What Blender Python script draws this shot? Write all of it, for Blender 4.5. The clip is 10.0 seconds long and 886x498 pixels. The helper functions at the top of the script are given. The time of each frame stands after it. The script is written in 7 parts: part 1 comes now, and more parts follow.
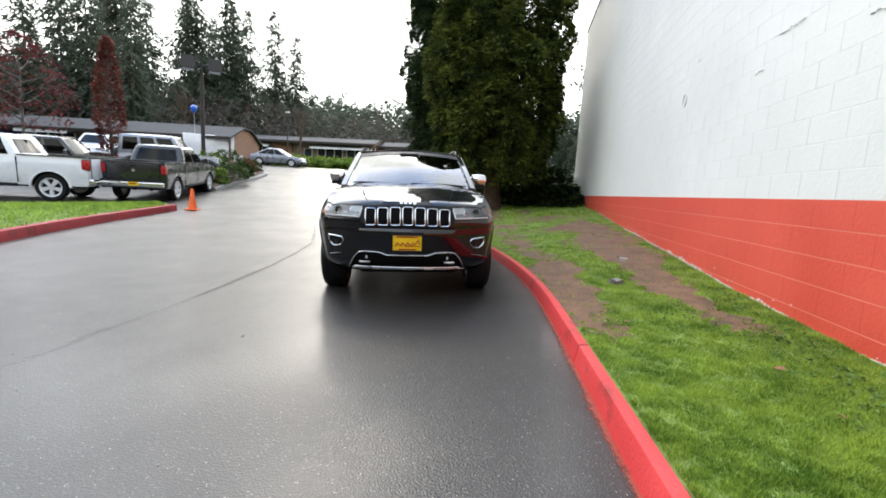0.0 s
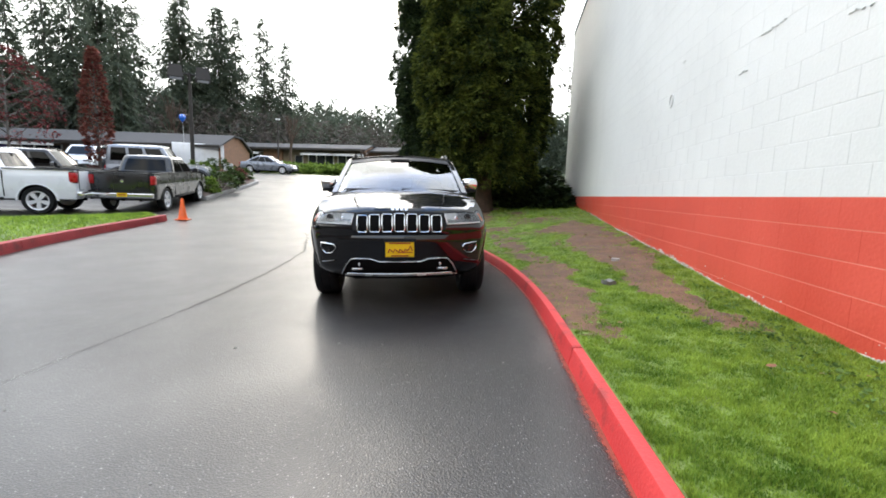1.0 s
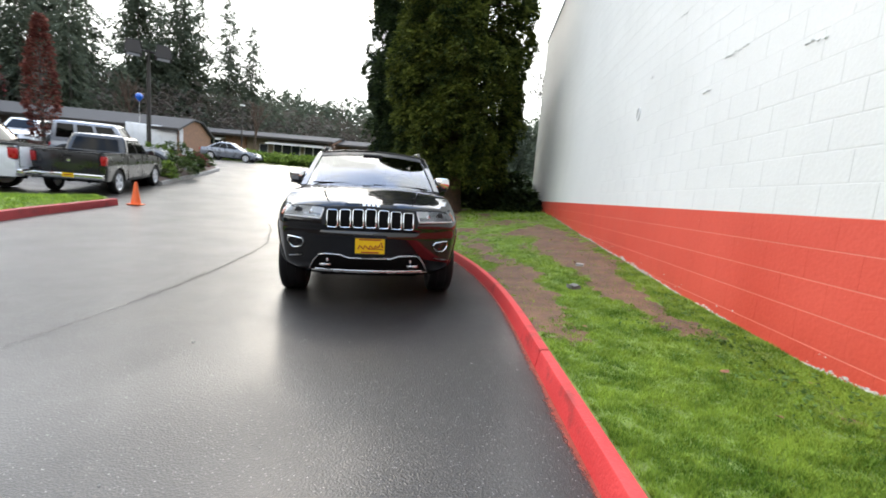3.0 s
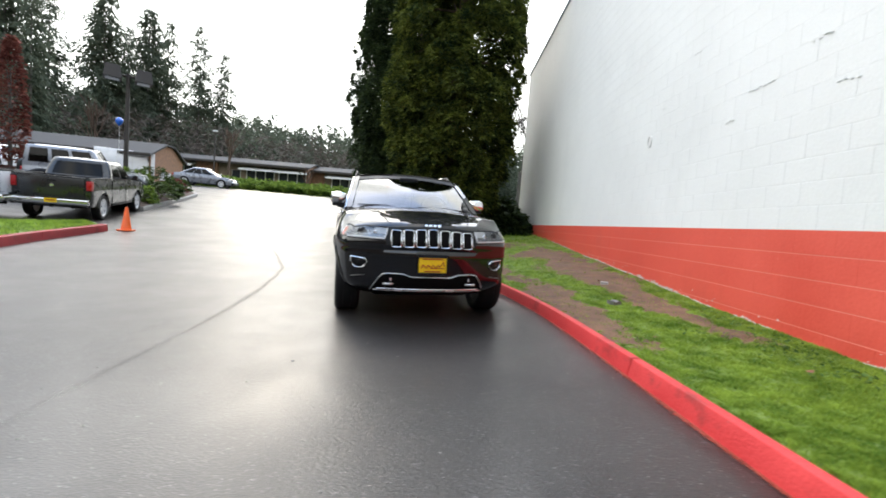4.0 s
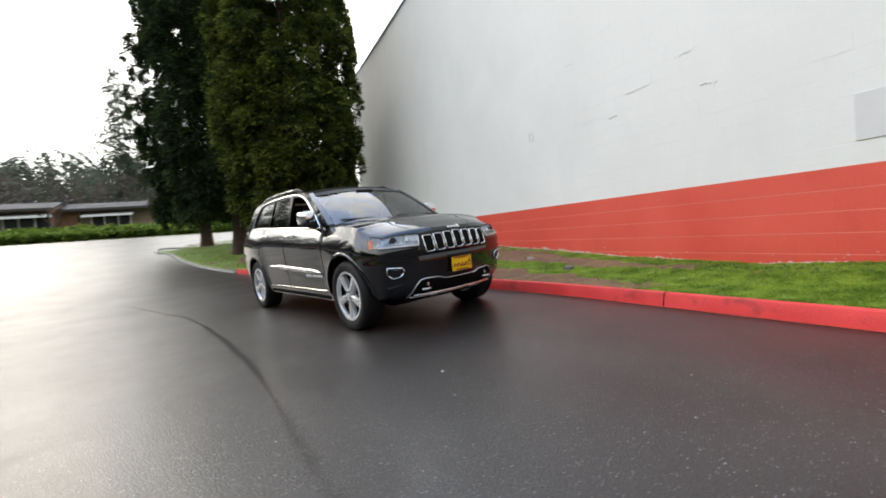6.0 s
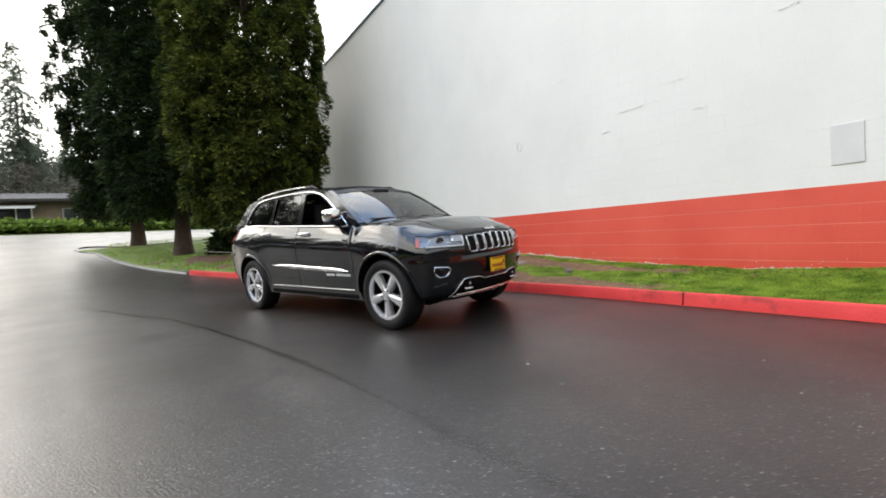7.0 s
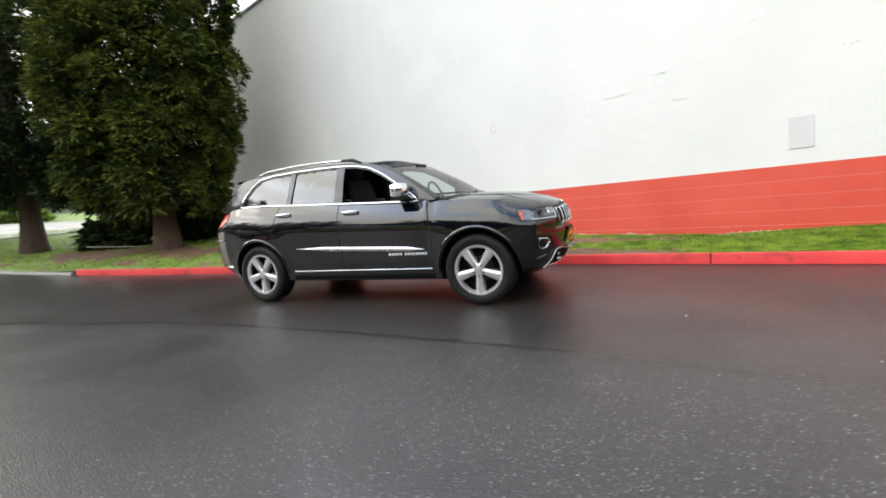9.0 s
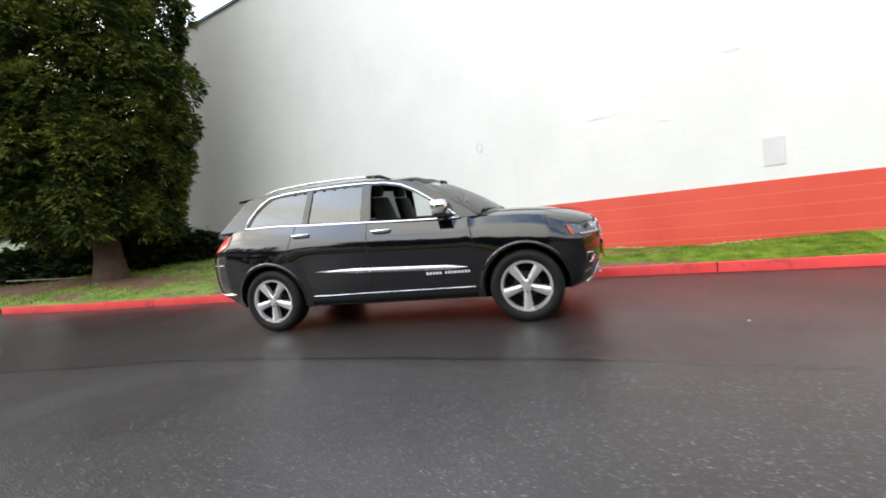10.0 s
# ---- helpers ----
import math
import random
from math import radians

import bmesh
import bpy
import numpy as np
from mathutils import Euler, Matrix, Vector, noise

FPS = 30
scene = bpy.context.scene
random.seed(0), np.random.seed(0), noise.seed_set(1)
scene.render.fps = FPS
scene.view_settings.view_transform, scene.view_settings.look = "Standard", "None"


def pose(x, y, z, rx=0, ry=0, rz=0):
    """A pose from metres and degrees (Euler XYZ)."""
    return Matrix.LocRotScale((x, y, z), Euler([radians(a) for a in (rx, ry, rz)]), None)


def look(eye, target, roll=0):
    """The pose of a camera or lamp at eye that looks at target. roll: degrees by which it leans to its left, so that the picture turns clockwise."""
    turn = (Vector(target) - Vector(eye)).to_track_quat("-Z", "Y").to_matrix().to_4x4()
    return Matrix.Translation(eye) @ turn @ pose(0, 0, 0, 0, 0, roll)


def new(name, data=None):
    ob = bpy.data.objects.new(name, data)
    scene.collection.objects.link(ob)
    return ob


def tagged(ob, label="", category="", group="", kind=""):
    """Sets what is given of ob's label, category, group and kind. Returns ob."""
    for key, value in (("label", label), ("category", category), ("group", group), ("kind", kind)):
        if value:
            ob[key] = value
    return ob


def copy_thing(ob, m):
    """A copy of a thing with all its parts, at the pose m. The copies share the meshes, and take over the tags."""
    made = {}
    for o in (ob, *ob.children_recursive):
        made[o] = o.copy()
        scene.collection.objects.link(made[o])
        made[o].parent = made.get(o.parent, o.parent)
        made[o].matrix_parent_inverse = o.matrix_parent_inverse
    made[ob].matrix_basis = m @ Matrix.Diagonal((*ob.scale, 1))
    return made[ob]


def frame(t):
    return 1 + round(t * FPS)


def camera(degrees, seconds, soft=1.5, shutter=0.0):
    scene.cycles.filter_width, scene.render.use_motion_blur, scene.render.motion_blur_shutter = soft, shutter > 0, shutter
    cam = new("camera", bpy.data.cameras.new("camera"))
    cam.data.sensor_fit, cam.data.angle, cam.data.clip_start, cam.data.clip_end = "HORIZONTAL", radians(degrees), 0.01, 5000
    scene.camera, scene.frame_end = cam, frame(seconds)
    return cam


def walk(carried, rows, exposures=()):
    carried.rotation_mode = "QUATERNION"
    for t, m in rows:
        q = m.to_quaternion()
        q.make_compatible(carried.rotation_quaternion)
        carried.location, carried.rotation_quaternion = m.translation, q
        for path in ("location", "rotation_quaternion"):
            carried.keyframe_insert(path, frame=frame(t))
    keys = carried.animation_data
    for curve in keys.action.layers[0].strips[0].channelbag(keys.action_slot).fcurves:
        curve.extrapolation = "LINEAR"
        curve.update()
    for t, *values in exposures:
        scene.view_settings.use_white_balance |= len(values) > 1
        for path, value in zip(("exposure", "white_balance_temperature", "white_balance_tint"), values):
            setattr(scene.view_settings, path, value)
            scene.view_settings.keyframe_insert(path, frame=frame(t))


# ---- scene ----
cam = camera(92.25, 10.0, soft=1.75, shutter=0.45)
PATH = [
    (0.0, 0.000, 0.000, 1.146, 82.18, -3.04, 10.60),
    (0.5, 0.006, 0.000, 1.157, 82.25, -2.41, 9.85),
    (1.0, 0.010, 0.003, 1.166, 82.66, -1.72, 9.58),
    (1.5, 0.023, 0.023, 1.165, 82.19, -1.79, 9.23),
    (2.0, 0.029, 0.024, 1.168, 81.72, -3.08, 9.40),
    (2.5, 0.036, 0.031, 1.169, 81.54, -3.77, 9.23),
    (2.7, 0.034, 0.049, 1.175, 81.88, -4.24, 8.01),
    (3.8, -0.683, -0.181, 1.077, 85.79, -5.15, 0.03),
    (4.0, -0.876, -0.183, 1.052, 86.47, -4.42, 1.19),
    (4.5, -1.372, -0.180, 1.025, 86.76, -3.24, -3.26),
    (5.0, -1.898, -0.184, 1.000, 84.86, 0.53, -11.83),
    (5.5, -2.407, -0.059, 1.004, 85.62, 3.77, -16.84),
    (6.0, -2.961, 0.047, 0.986, 87.39, 5.27, -25.13),
    (7.3, -4.179, 0.666, 1.013, 87.54, 4.02, -36.01),
    (7.5, -4.358, 0.809, 0.997, 87.53, 4.61, -37.84),
    (8.0, -4.777, 1.164, 0.998, 86.58, 3.72, -41.88),
    (8.5, -5.189, 1.547, 0.998, 84.35, 5.07, -48.45),
    (9.0, -5.491, 1.989, 1.032, 84.61, 4.84, -51.44),
    (9.5, -5.788, 2.433, 1.066, 84.38, 7.27, -58.48),
    (10.0, -5.971, 2.939, 1.085, 86.62, 5.98, -59.95),
]
EXPOSURES = [(0, 0.37, 6530, 7), (2.5, 0.39, 6530, 7), (4.0, 0.33, 6530, 7), (5.0, 0.19, 6620, 7), (6.0, 0.05, 6700, 8), (7.5, 0.25, 6820, 8), (8.5, 0.27, 6850, 7), (9.2, 0.48, 6850, 7), (10.0, 0.5, 6850, 8)]
walk(cam, [(t, pose(*row)) for t, *row in PATH], EXPOSURES)

# ---- world, sun, exposure ----
SUN_AZ, SUN_EL = -22.0, 30.0          # degrees from +y towards +x, and above the horizon
world = bpy.data.worlds.new("sky")
scene.world = world
world.use_nodes = True
wn, wl = world.node_tree.nodes, world.node_tree.links
wn.clear()
w_out = wn.new("ShaderNodeOutputWorld")
w_bg = wn.new("ShaderNodeBackground")
w_sky = wn.new("ShaderNodeTexSky")
w_sky.sky_type, w_sky.sun_disc = "NISHITA", False
w_sky.sun_elevation, w_sky.sun_rotation = radians(SUN_EL), radians(SUN_AZ)
w_sky.air_density, w_sky.dust_density = 1.0, 2.0
w_scale = wn.new("ShaderNodeVectorMath")
w_scale.operation = "SCALE"
w_scale.inputs["Scale"].default_value = 0.32
wl.new(w_sky.outputs[0], w_scale.inputs[0])
w_co = wn.new("ShaderNodeTexCoord")
w_map = wn.new("ShaderNodeMapping")
w_map.inputs["Scale"].default_value = (1.0, 1.0, 2.6)
wl.new(w_co.outputs["Generated"], w_map.inputs[0])
w_noise = wn.new("ShaderNodeTexNoise")
w_noise.inputs["Scale"].default_value, w_noise.inputs["Detail"].default_value = 2.1, 7
w_noise.inputs["Roughness"].default_value = 0.55
wl.new(w_map.outputs[0], w_noise.inputs["Vector"])
w_ramp = wn.new("ShaderNodeValToRGB")
w_ramp.color_ramp.elements[0].position, w_ramp.color_ramp.elements[1].position = 0.40, 0.58
# low in the sky the cloud closes up, higher it opens onto blue
w_sep, w_low, w_add = wn.new("ShaderNodeSeparateXYZ"), wn.new("ShaderNodeMapRange"), wn.new("ShaderNodeMath")
wl.new(w_co.outputs["Generated"], w_sep.inputs[0])
w_low.inputs["From Min"].default_value, w_low.inputs["From Max"].default_value = 0.15, 0.95
w_low.inputs["To Min"].default_value, w_low.inputs["To Max"].default_value = 0.22, -0.11
wl.new(w_sep.outputs["Z"], w_low.inputs[0])
wl.new(w_noise.outputs[0], w_add.inputs[0])
wl.new(w_low.outputs[0], w_add.inputs[1])
wl.new(w_add.outputs[0], w_ramp.inputs[0])
w_mix = wn.new("ShaderNodeMixRGB")
w_mix.inputs[2].default_value = (1.0, 1.0, 0.985, 1)
wl.new(w_ramp.outputs[0], w_mix.inputs[0])
wl.new(w_scale.outputs[0], w_mix.inputs[1])
# thin overcast: a little brighter overhead, and bright round the hidden sun
w_rng, w_over = wn.new("ShaderNodeMapRange"), wn.new("ShaderNodeVectorMath")
w_rng.inputs["From Min"].default_value, w_rng.inputs["From Max"].default_value = 0.0, 1.0
w_rng.inputs["To Min"].default_value, w_rng.inputs["To Max"].default_value = 0.82, 1.12
w_over.operation = "SCALE"
wl.new(w_sep.outputs["Z"], w_rng.inputs[0])
wl.new(w_mix.outputs[0], w_over.inputs[0])
w_dot, w_glow, w_mul = wn.new("ShaderNodeVectorMath"), wn.new("ShaderNodeMapRange"), wn.new("ShaderNodeMath")
w_dot.operation, w_mul.operation = "DOT_PRODUCT", "MULTIPLY"
w_dot.inputs[1].default_value = (math.sin(radians(SUN_AZ)) * math.cos(radians(SUN_EL)), math.cos(radians(SUN_AZ)) * math.cos(radians(SUN_EL)), math.sin(radians(SUN_EL)))
w_glow.inputs["From Min"].default_value, w_glow.inputs["From Max"].default_value = -0.1, 1.0
w_glow.inputs["To Min"].default_value, w_glow.inputs["To Max"].default_value = 0.80, 1.62
wl.new(w_co.outputs["Generated"], w_dot.inputs[0])
wl.new(w_dot.outputs["Value"], w_glow.inputs[0])
wl.new(w_glow.outputs[0], w_mul.inputs[0])
wl.new(w_rng.outputs[0], w_mul.inputs[1])
wl.new(w_mul.outputs[0], w_over.inputs["Scale"])
wl.new(w_over.outputs[0], w_bg.inputs[0])
w_bg.inputs[1].default_value = 2.25
wl.new(w_bg.outputs[0], w_out.inputs[0])

sun = new("sun", bpy.data.lights.new("sun", "SUN"))
sun.data.energy, sun.data.angle, sun.data.color = 0.16, radians(56), (1.0, 0.98, 0.95)
a, e = radians(SUN_AZ), radians(SUN_EL)
sun.matrix_world = look((0, 0, 30), (-30 * math.sin(a) * math.cos(e), -30 * math.cos(a) * math.cos(e), 30 - 30 * math.sin(e)))


# ---- materials ----
def material(name, colour, rough=0.6, metal=0.0, vary=0.15, scale=8.0, bump=0.0, bump_scale=60.0, coat=0.0, second=None, spec=0.5, island=0.0, obj=0.0, rough_vary=0.08, whole=False):
    """A principled surface whose colour and gloss vary at two scales."""
    m = bpy.data.materials.new(name)
    m.use_nodes = True
    n, l = m.node_tree.nodes, m.node_tree.links
    b = n["Principled BSDF"]
    b.inputs["Metallic"].default_value = metal
    b.inputs["Specular IOR Level"].default_value = spec
    b.inputs["Coat Weight"].default_value = coat
    b.inputs["Coat Roughness"].default_value, b.inputs["Coat IOR"].default_value = 0.04, 1.5
    co = n.new("ShaderNodeTexCoord")
    big, fine = n.new("ShaderNodeTexNoise"), n.new("ShaderNodeTexNoise")
    big.inputs["Scale"].default_value, big.inputs["Detail"].default_value = scale, 5
    fine.inputs["Scale"].default_value, fine.inputs["Detail"].default_value = bump_scale, 3
    where = n.new("ShaderNodeNewGeometry").outputs["Position"] if whole else co.outputs["Object"]
    l.new(where, big.inputs["Vector"])
    l.new(where, fine.inputs["Vector"])
    add = n.new("ShaderNodeMath")
    add.operation = "MULTIPLY_ADD"
    add.inputs[1].default_value = 0.35
    l.new(fine.outputs[0], add.inputs[0])
    l.new(big.outputs[0], add.inputs[2])
    value = add.outputs[0]
    for kind, amount, socket in (("ShaderNodeNewGeometry", island, "Random Per Island"), ("ShaderNodeObjectInfo", obj, "Random")):
        if amount:
            g = n.new(kind)
            ma = n.new("ShaderNodeMath")
            ma.operation = "MULTIPLY_ADD"
            ma.inputs[1].default_value = amount
            l.new(g.outputs[socket], ma.inputs[0])
            l.new(value, ma.inputs[2])
            value = ma.outputs[0]
    ramp = n.new("ShaderNodeValToRGB")
    lo = [c * (1 - vary) for c in colour]
    hi = list(second) if second else [min(1, c * (1 + vary)) for c in colour]
    top = 0.95 + island + obj
    ramp.color_ramp.elements[0].position, ramp.color_ramp.elements[1].position = 0.42, min(1.0, top)
    ramp.color_ramp.elements[0].color, ramp.color_ramp.elements[1].color = (*lo, 1), (*hi, 1)
    l.new(value, ramp.inputs[0])
    l.new(ramp.outputs[0], b.inputs["Base Color"])
    rr = n.new("ShaderNodeMapRange")
    rr.inputs["From Min"].default_value, rr.inputs["From Max"].default_value = 0.3, 0.7
    rr.inputs["To Min"].default_value, rr.inputs["To Max"].default_value = max(0.02, rough - rough_vary), min(1, rough + rough_vary)
    l.new(big.outputs[0], rr.inputs[0])
    l.new(rr.outputs[0], b.inputs["Roughness"])
    if bump:
        bn = n.new("ShaderNodeBump")
        bn.inputs["Strength"].default_value, bn.inputs["Distance"].default_value = bump, 0.01
        l.new(fine.outputs[0], bn.inputs["Height"])
        l.new(bn.outputs[0], b.inputs["Normal"])
    return m


def glass(name, tint=(0.9, 0.95, 0.95), gloss=0.02, ior=1.6):
    m = bpy.data.materials.new(name)
    m.use_nodes = True
    n, l = m.node_tree.nodes, m.node_tree.links
    n.remove(n["Principled BSDF"])
    tr, gl, mx, fr = n.new("ShaderNodeBsdfTransparent"), n.new("ShaderNodeBsdfGlossy"), n.new("ShaderNodeMixShader"), n.new("ShaderNodeFresnel")
    tr.inputs[0].default_value = (*tint, 1)
    gl.inputs["Roughness"].default_value = gloss
    fr.inputs[0].default_value = ior
    l.new(fr.outputs[0], mx.inputs[0])
    l.new(tr.outputs[0], mx.inputs[1])
    l.new(gl.outputs[0], mx.inputs[2])
    l.new(mx.outputs[0], n["Material Output"].inputs[0])
    return m


def leaf_material(name, dark, light, through_=0.25, scale=1.3, ends=(0.45, 0.88)):
    """Foliage: each clump has its own shade between dark and light, and lets a little light through."""
    m = bpy.data.materials.new(name)
    m.use_nodes = True
    n, l = m.node_tree.nodes, m.node_tree.links
    b = n["Principled BSDF"]
    b.inputs["Roughness"].default_value, b.inputs["Specular IOR Level"].default_value = 0.7, 0.12
    g, co, no, add, ramp = n.new("ShaderNodeNewGeometry"), n.new("ShaderNodeTexCoord"), n.new("ShaderNodeTexNoise"), n.new("ShaderNodeMath"), n.new("ShaderNodeValToRGB")
    no.inputs["Scale"].default_value, no.inputs["Detail"].default_value = scale, 5
    l.new(co.outputs["Object"], no.inputs["Vector"])
    add.operation = "MULTIPLY_ADD"
    add.inputs[1].default_value = 0.30
    l.new(g.outputs["Random Per Island"], add.inputs[0])
    l.new(no.outputs[0], add.inputs[2])
    ramp.color_ramp.elements[0].position, ramp.color_ramp.elements[1].position = ends
    ramp.color_ramp.elements[0].color, ramp.color_ramp.elements[1].color = (*dark, 1), (*light, 1)
    l.new(add.outputs[0], ramp.inputs[0])
    l.new(ramp.outputs[0], b.inputs["Base Color"])
    t, mx = n.new("ShaderNodeBsdfTranslucent"), n.new("ShaderNodeMixShader")
    l.new(ramp.outputs[0], t.inputs[0])
    mx.inputs[0].default_value = through_
    l.new(b.outputs[0], mx.inputs[1])
    l.new(t.outputs[0], mx.inputs[2])
    l.new(mx.outputs[0], n["Material Output"].inputs[0])
    return m


def stain(m, colour, scale, lo, hi, amount=1.0, stretch=(1, 1, 1), rough=None):
    """Lays blotches of another colour over a material, where a noise passes from lo to hi."""
    n, l = m.node_tree.nodes, m.node_tree.links
    b = n["Principled BSDF"]
    src = b.inputs["Base Color"].links[0].from_socket
    geo, mp, no, rg, mx = n.new("ShaderNodeNewGeometry"), n.new("ShaderNodeMapping"), n.new("ShaderNodeTexNoise"), n.new("ShaderNodeMapRange"), n.new("ShaderNodeMixRGB")
    mp.inputs["Scale"].default_value = stretch
    no.inputs["Scale"].default_value, no.inputs["Detail"].default_value, no.inputs["Roughness"].default_value = scale, 6, 0.62
    rg.inputs["From Min"].default_value, rg.inputs["From Max"].default_value, rg.inputs["To Max"].default_value = lo, hi, amount
    mx.inputs[2].default_value = (*colour, 1)
    l.new(geo.outputs["Position"], mp.inputs[0])
    l.new(mp.outputs[0], no.inputs["Vector"])
    l.new(no.outputs[0], rg.inputs[0])
    l.new(rg.outputs[0], mx.inputs[0])
    l.new(src, mx.inputs[1])
    l.new(mx.outputs[0], b.inputs["Base Color"])
    if rough is not None:
        was = b.inputs["Roughness"].links[0].from_socket
        mr = n.new("ShaderNodeMix")
        mr.inputs[3].default_value = rough
        l.new(rg.outputs[0], mr.inputs[0])
        l.new(was, mr.inputs[2])
        l.new(mr.outputs[0], b.inputs["Roughness"])
    return m


def asphalt_material():
    """Wet asphalt: dark binder with pale grit, damp patches of varying gloss."""
    m = bpy.data.materials.new("wet_asphalt")
    m.use_nodes = True
    n, l = m.node_tree.nodes, m.node_tree.links
    b = n["Principled BSDF"]
    co = n.new("ShaderNodeTexCoord")

    def noise_node(scale, detail=4, rough=0.5):
        x = n.new("ShaderNodeTexNoise")
        x.inputs["Scale"].default_value, x.inputs["Detail"].default_value, x.inputs["Roughness"].default_value = scale, detail, rough
        l.new(co.outputs["Object"], x.inputs["Vector"])
        return x.outputs[0]

    def ramp_node(src, p0, p1, c0, c1):
        x = n.new("ShaderNodeValToRGB")
        x.color_ramp.elements[0].position, x.color_ramp.elements[1].position = p0, p1
        x.color_ramp.elements[0].color, x.color_ramp.elements[1].color = (*c0, 1), (*c1, 1)
        l.new(src, x.inputs[0])
        return x.outputs[0]

    def mix_node(fac, c1, c2, kind="MIX"):
        x = n.new("ShaderNodeMixRGB")
        x.blend_type = kind
        for s, v in zip(x.inputs, (fac, c1, c2)):
            if hasattr(v, "links"):
                l.new(v, s)
            else:
                s.default_value = v
        return x.outputs[0]

    def cells(scale):
        x = n.new("ShaderNodeTexVoronoi")
        x.inputs["Scale"].default_value = scale
        l.new(co.outputs["Object"], x.inputs["Vector"])
        return x.outputs["Color"], x.outputs["Distance"]

    def stones(scale, lo, hi):
        """Single pale stones among the cells."""
        colour_, dist_ = cells(scale)
        return mix_node(1.0, ramp_node(colour_, lo, hi, (0, 0, 0), (1, 1, 1)), ramp_node(dist_, 0.26, 0.44, (1, 1, 1), (0, 0, 0)), "MULTIPLY")

    lane = n.new("ShaderNodeAttribute")
    lane.attribute_name = "old_lane"
    old = lane.outputs["Fac"]
    _, relief = cells(115)
    base = ramp_node(noise_node(0.45, 5), 0.35, 0.68, (0.018, 0.0150, 0.0125), (0.031, 0.026, 0.022))
    newer = ramp_node(noise_node(0.45, 5), 0.35, 0.68, (0.012, 0.0098, 0.0082), (0.021, 0.0172, 0.0145))
    base = mix_node(old, newer, base)
    fine_grit = mix_node(stones(115, 0.76, 0.95), base, (0.31, 0.30, 0.28, 1))
    coarse = mix_node(mix_node(1.0, stones(70, 0.74, 0.92), old, "MULTIPLY"), fine_grit, (0.19, 0.185, 0.175, 1))
    fine = ramp_node(noise_node(120, 3, 0.65), 0.32, 0.70, (0.35, 0.35, 0.35), (1.7, 1.7, 1.7))
    l.new(mix_node(1.0, coarse, fine, "MULTIPLY"), b.inputs["Base Color"])
    # the newer lane by the kerb lies smoother and wetter than the old one
    wet = ramp_node(noise_node(0.7, 6, 0.6), 0.36, 0.66, (0.35, 0.35, 0.35), (0.46, 0.46, 0.46))
    dull = ramp_node(noise_node(0.9, 6, 0.62), 0.36, 0.66, (0.38, 0.38, 0.38), (0.50, 0.50, 0.50))
    l.new(mix_node(old, wet, dull), b.inputs["Roughness"])
    b.inputs["Specular IOR Level"].default_value = 0.50
    # a thin film of water stands in patches
    l.new(ramp_node(noise_node(0.9, 6, 0.6), 0.38, 0.62, (0.10, 0.10, 0.10), (0.40, 0.40, 0.40)), b.inputs["Coat Weight"])
    b.inputs["Coat Roughness"].default_value, b.inputs["Coat IOR"].default_value = 0.23, 1.33
    bn = n.new("ShaderNodeBump")
    bn.inputs["Strength"].default_value, bn.inputs["Distance"].default_value = 0.42, 0.005
    l.new(relief, bn.inputs["Height"])
    l.new(bn.outputs[0], b.inputs["Normal"])
    return m


def film_material(name, colour, rough, scale, lo, hi, amount):
    """A film that thins out to ragged edges, by the depth stored in its mesh."""
    m = bpy.data.materials.new(name)
    m.use_nodes = True
    n, l = m.node_tree.nodes, m.node_tree.links
    b = n["Principled BSDF"]
    b.inputs["Base Color"].default_value = (*colour, 1)
    b.inputs["Roughness"].default_value, b.inputs["Specular IOR Level"].default_value = rough, 0.5
    at_, co, no, ma, rg, bn = n.new("ShaderNodeAttribute"), n.new("ShaderNodeTexCoord"), n.new("ShaderNodeTexNoise"), n.new("ShaderNodeMath"), n.new("ShaderNodeMapRange"), n.new("ShaderNodeBump")
    at_.attribute_name = "depth"
    no.inputs["Scale"].default_value, no.inputs["Detail"].default_value, no.inputs["Roughness"].default_value = scale, 6, 0.7
    l.new(co.outputs["Object"], no.inputs["Vector"])
    l.new(at_.outputs["Fac"], ma.inputs[0])
    l.new(no.outputs[0], ma.inputs[1])
    rg.inputs["From Min"].default_value, rg.inputs["From Max"].default_value, rg.inputs["To Max"].default_value = lo, hi, amount
    l.new(ma.outputs[0], rg.inputs[0])
    l.new(rg.outputs[0], b.inputs["Alpha"])
    bn.inputs["Strength"].default_value, bn.inputs["Distance"].default_value = 0.2, 0.004
    l.new(no.outputs[0], bn.inputs["Height"])
    l.new(bn.outputs[0], b.inputs["Normal"])
    return m


M_ROAD = asphalt_material()
M_WHITE = material("white_masonry_paint", (0.70, 0.705, 0.690), 0.55, vary=0.03, scale=0.7, bump=0.2, bump_scale=45, second=(0.76, 0.765, 0.75), whole=True)
M_RED = material("red_masonry_paint", (0.62, 0.065, 0.04), 0.5, vary=0.08, scale=1.2, bump=0.25, bump_scale=45, second=(0.70, 0.095, 0.06), obj=0.05, whole=True)
M_CORE = material("painted_joint", (0.69, 0.695, 0.68), 0.7, vary=0.08, scale=2, bump=0.3, bump_scale=80)
M_CORE_RED = material("red_painted_joint", (0.70, 0.24, 0.19), 0.7, vary=0.12, scale=2, bump=0.3, bump_scale=80)
stain(M_WHITE, (0.60, 0.61, 0.60), 1.1, 0.56, 0.74, 0.28, (1, 1, 0.5))
stain(M_RED, (0.45, 0.05, 0.03), 1.6, 0.55, 0.72, 0.3, (1, 1, 0.5))
stain(M_RED, (0.74, 0.30, 0.24), 16, 0.69, 0.73, 0.6)
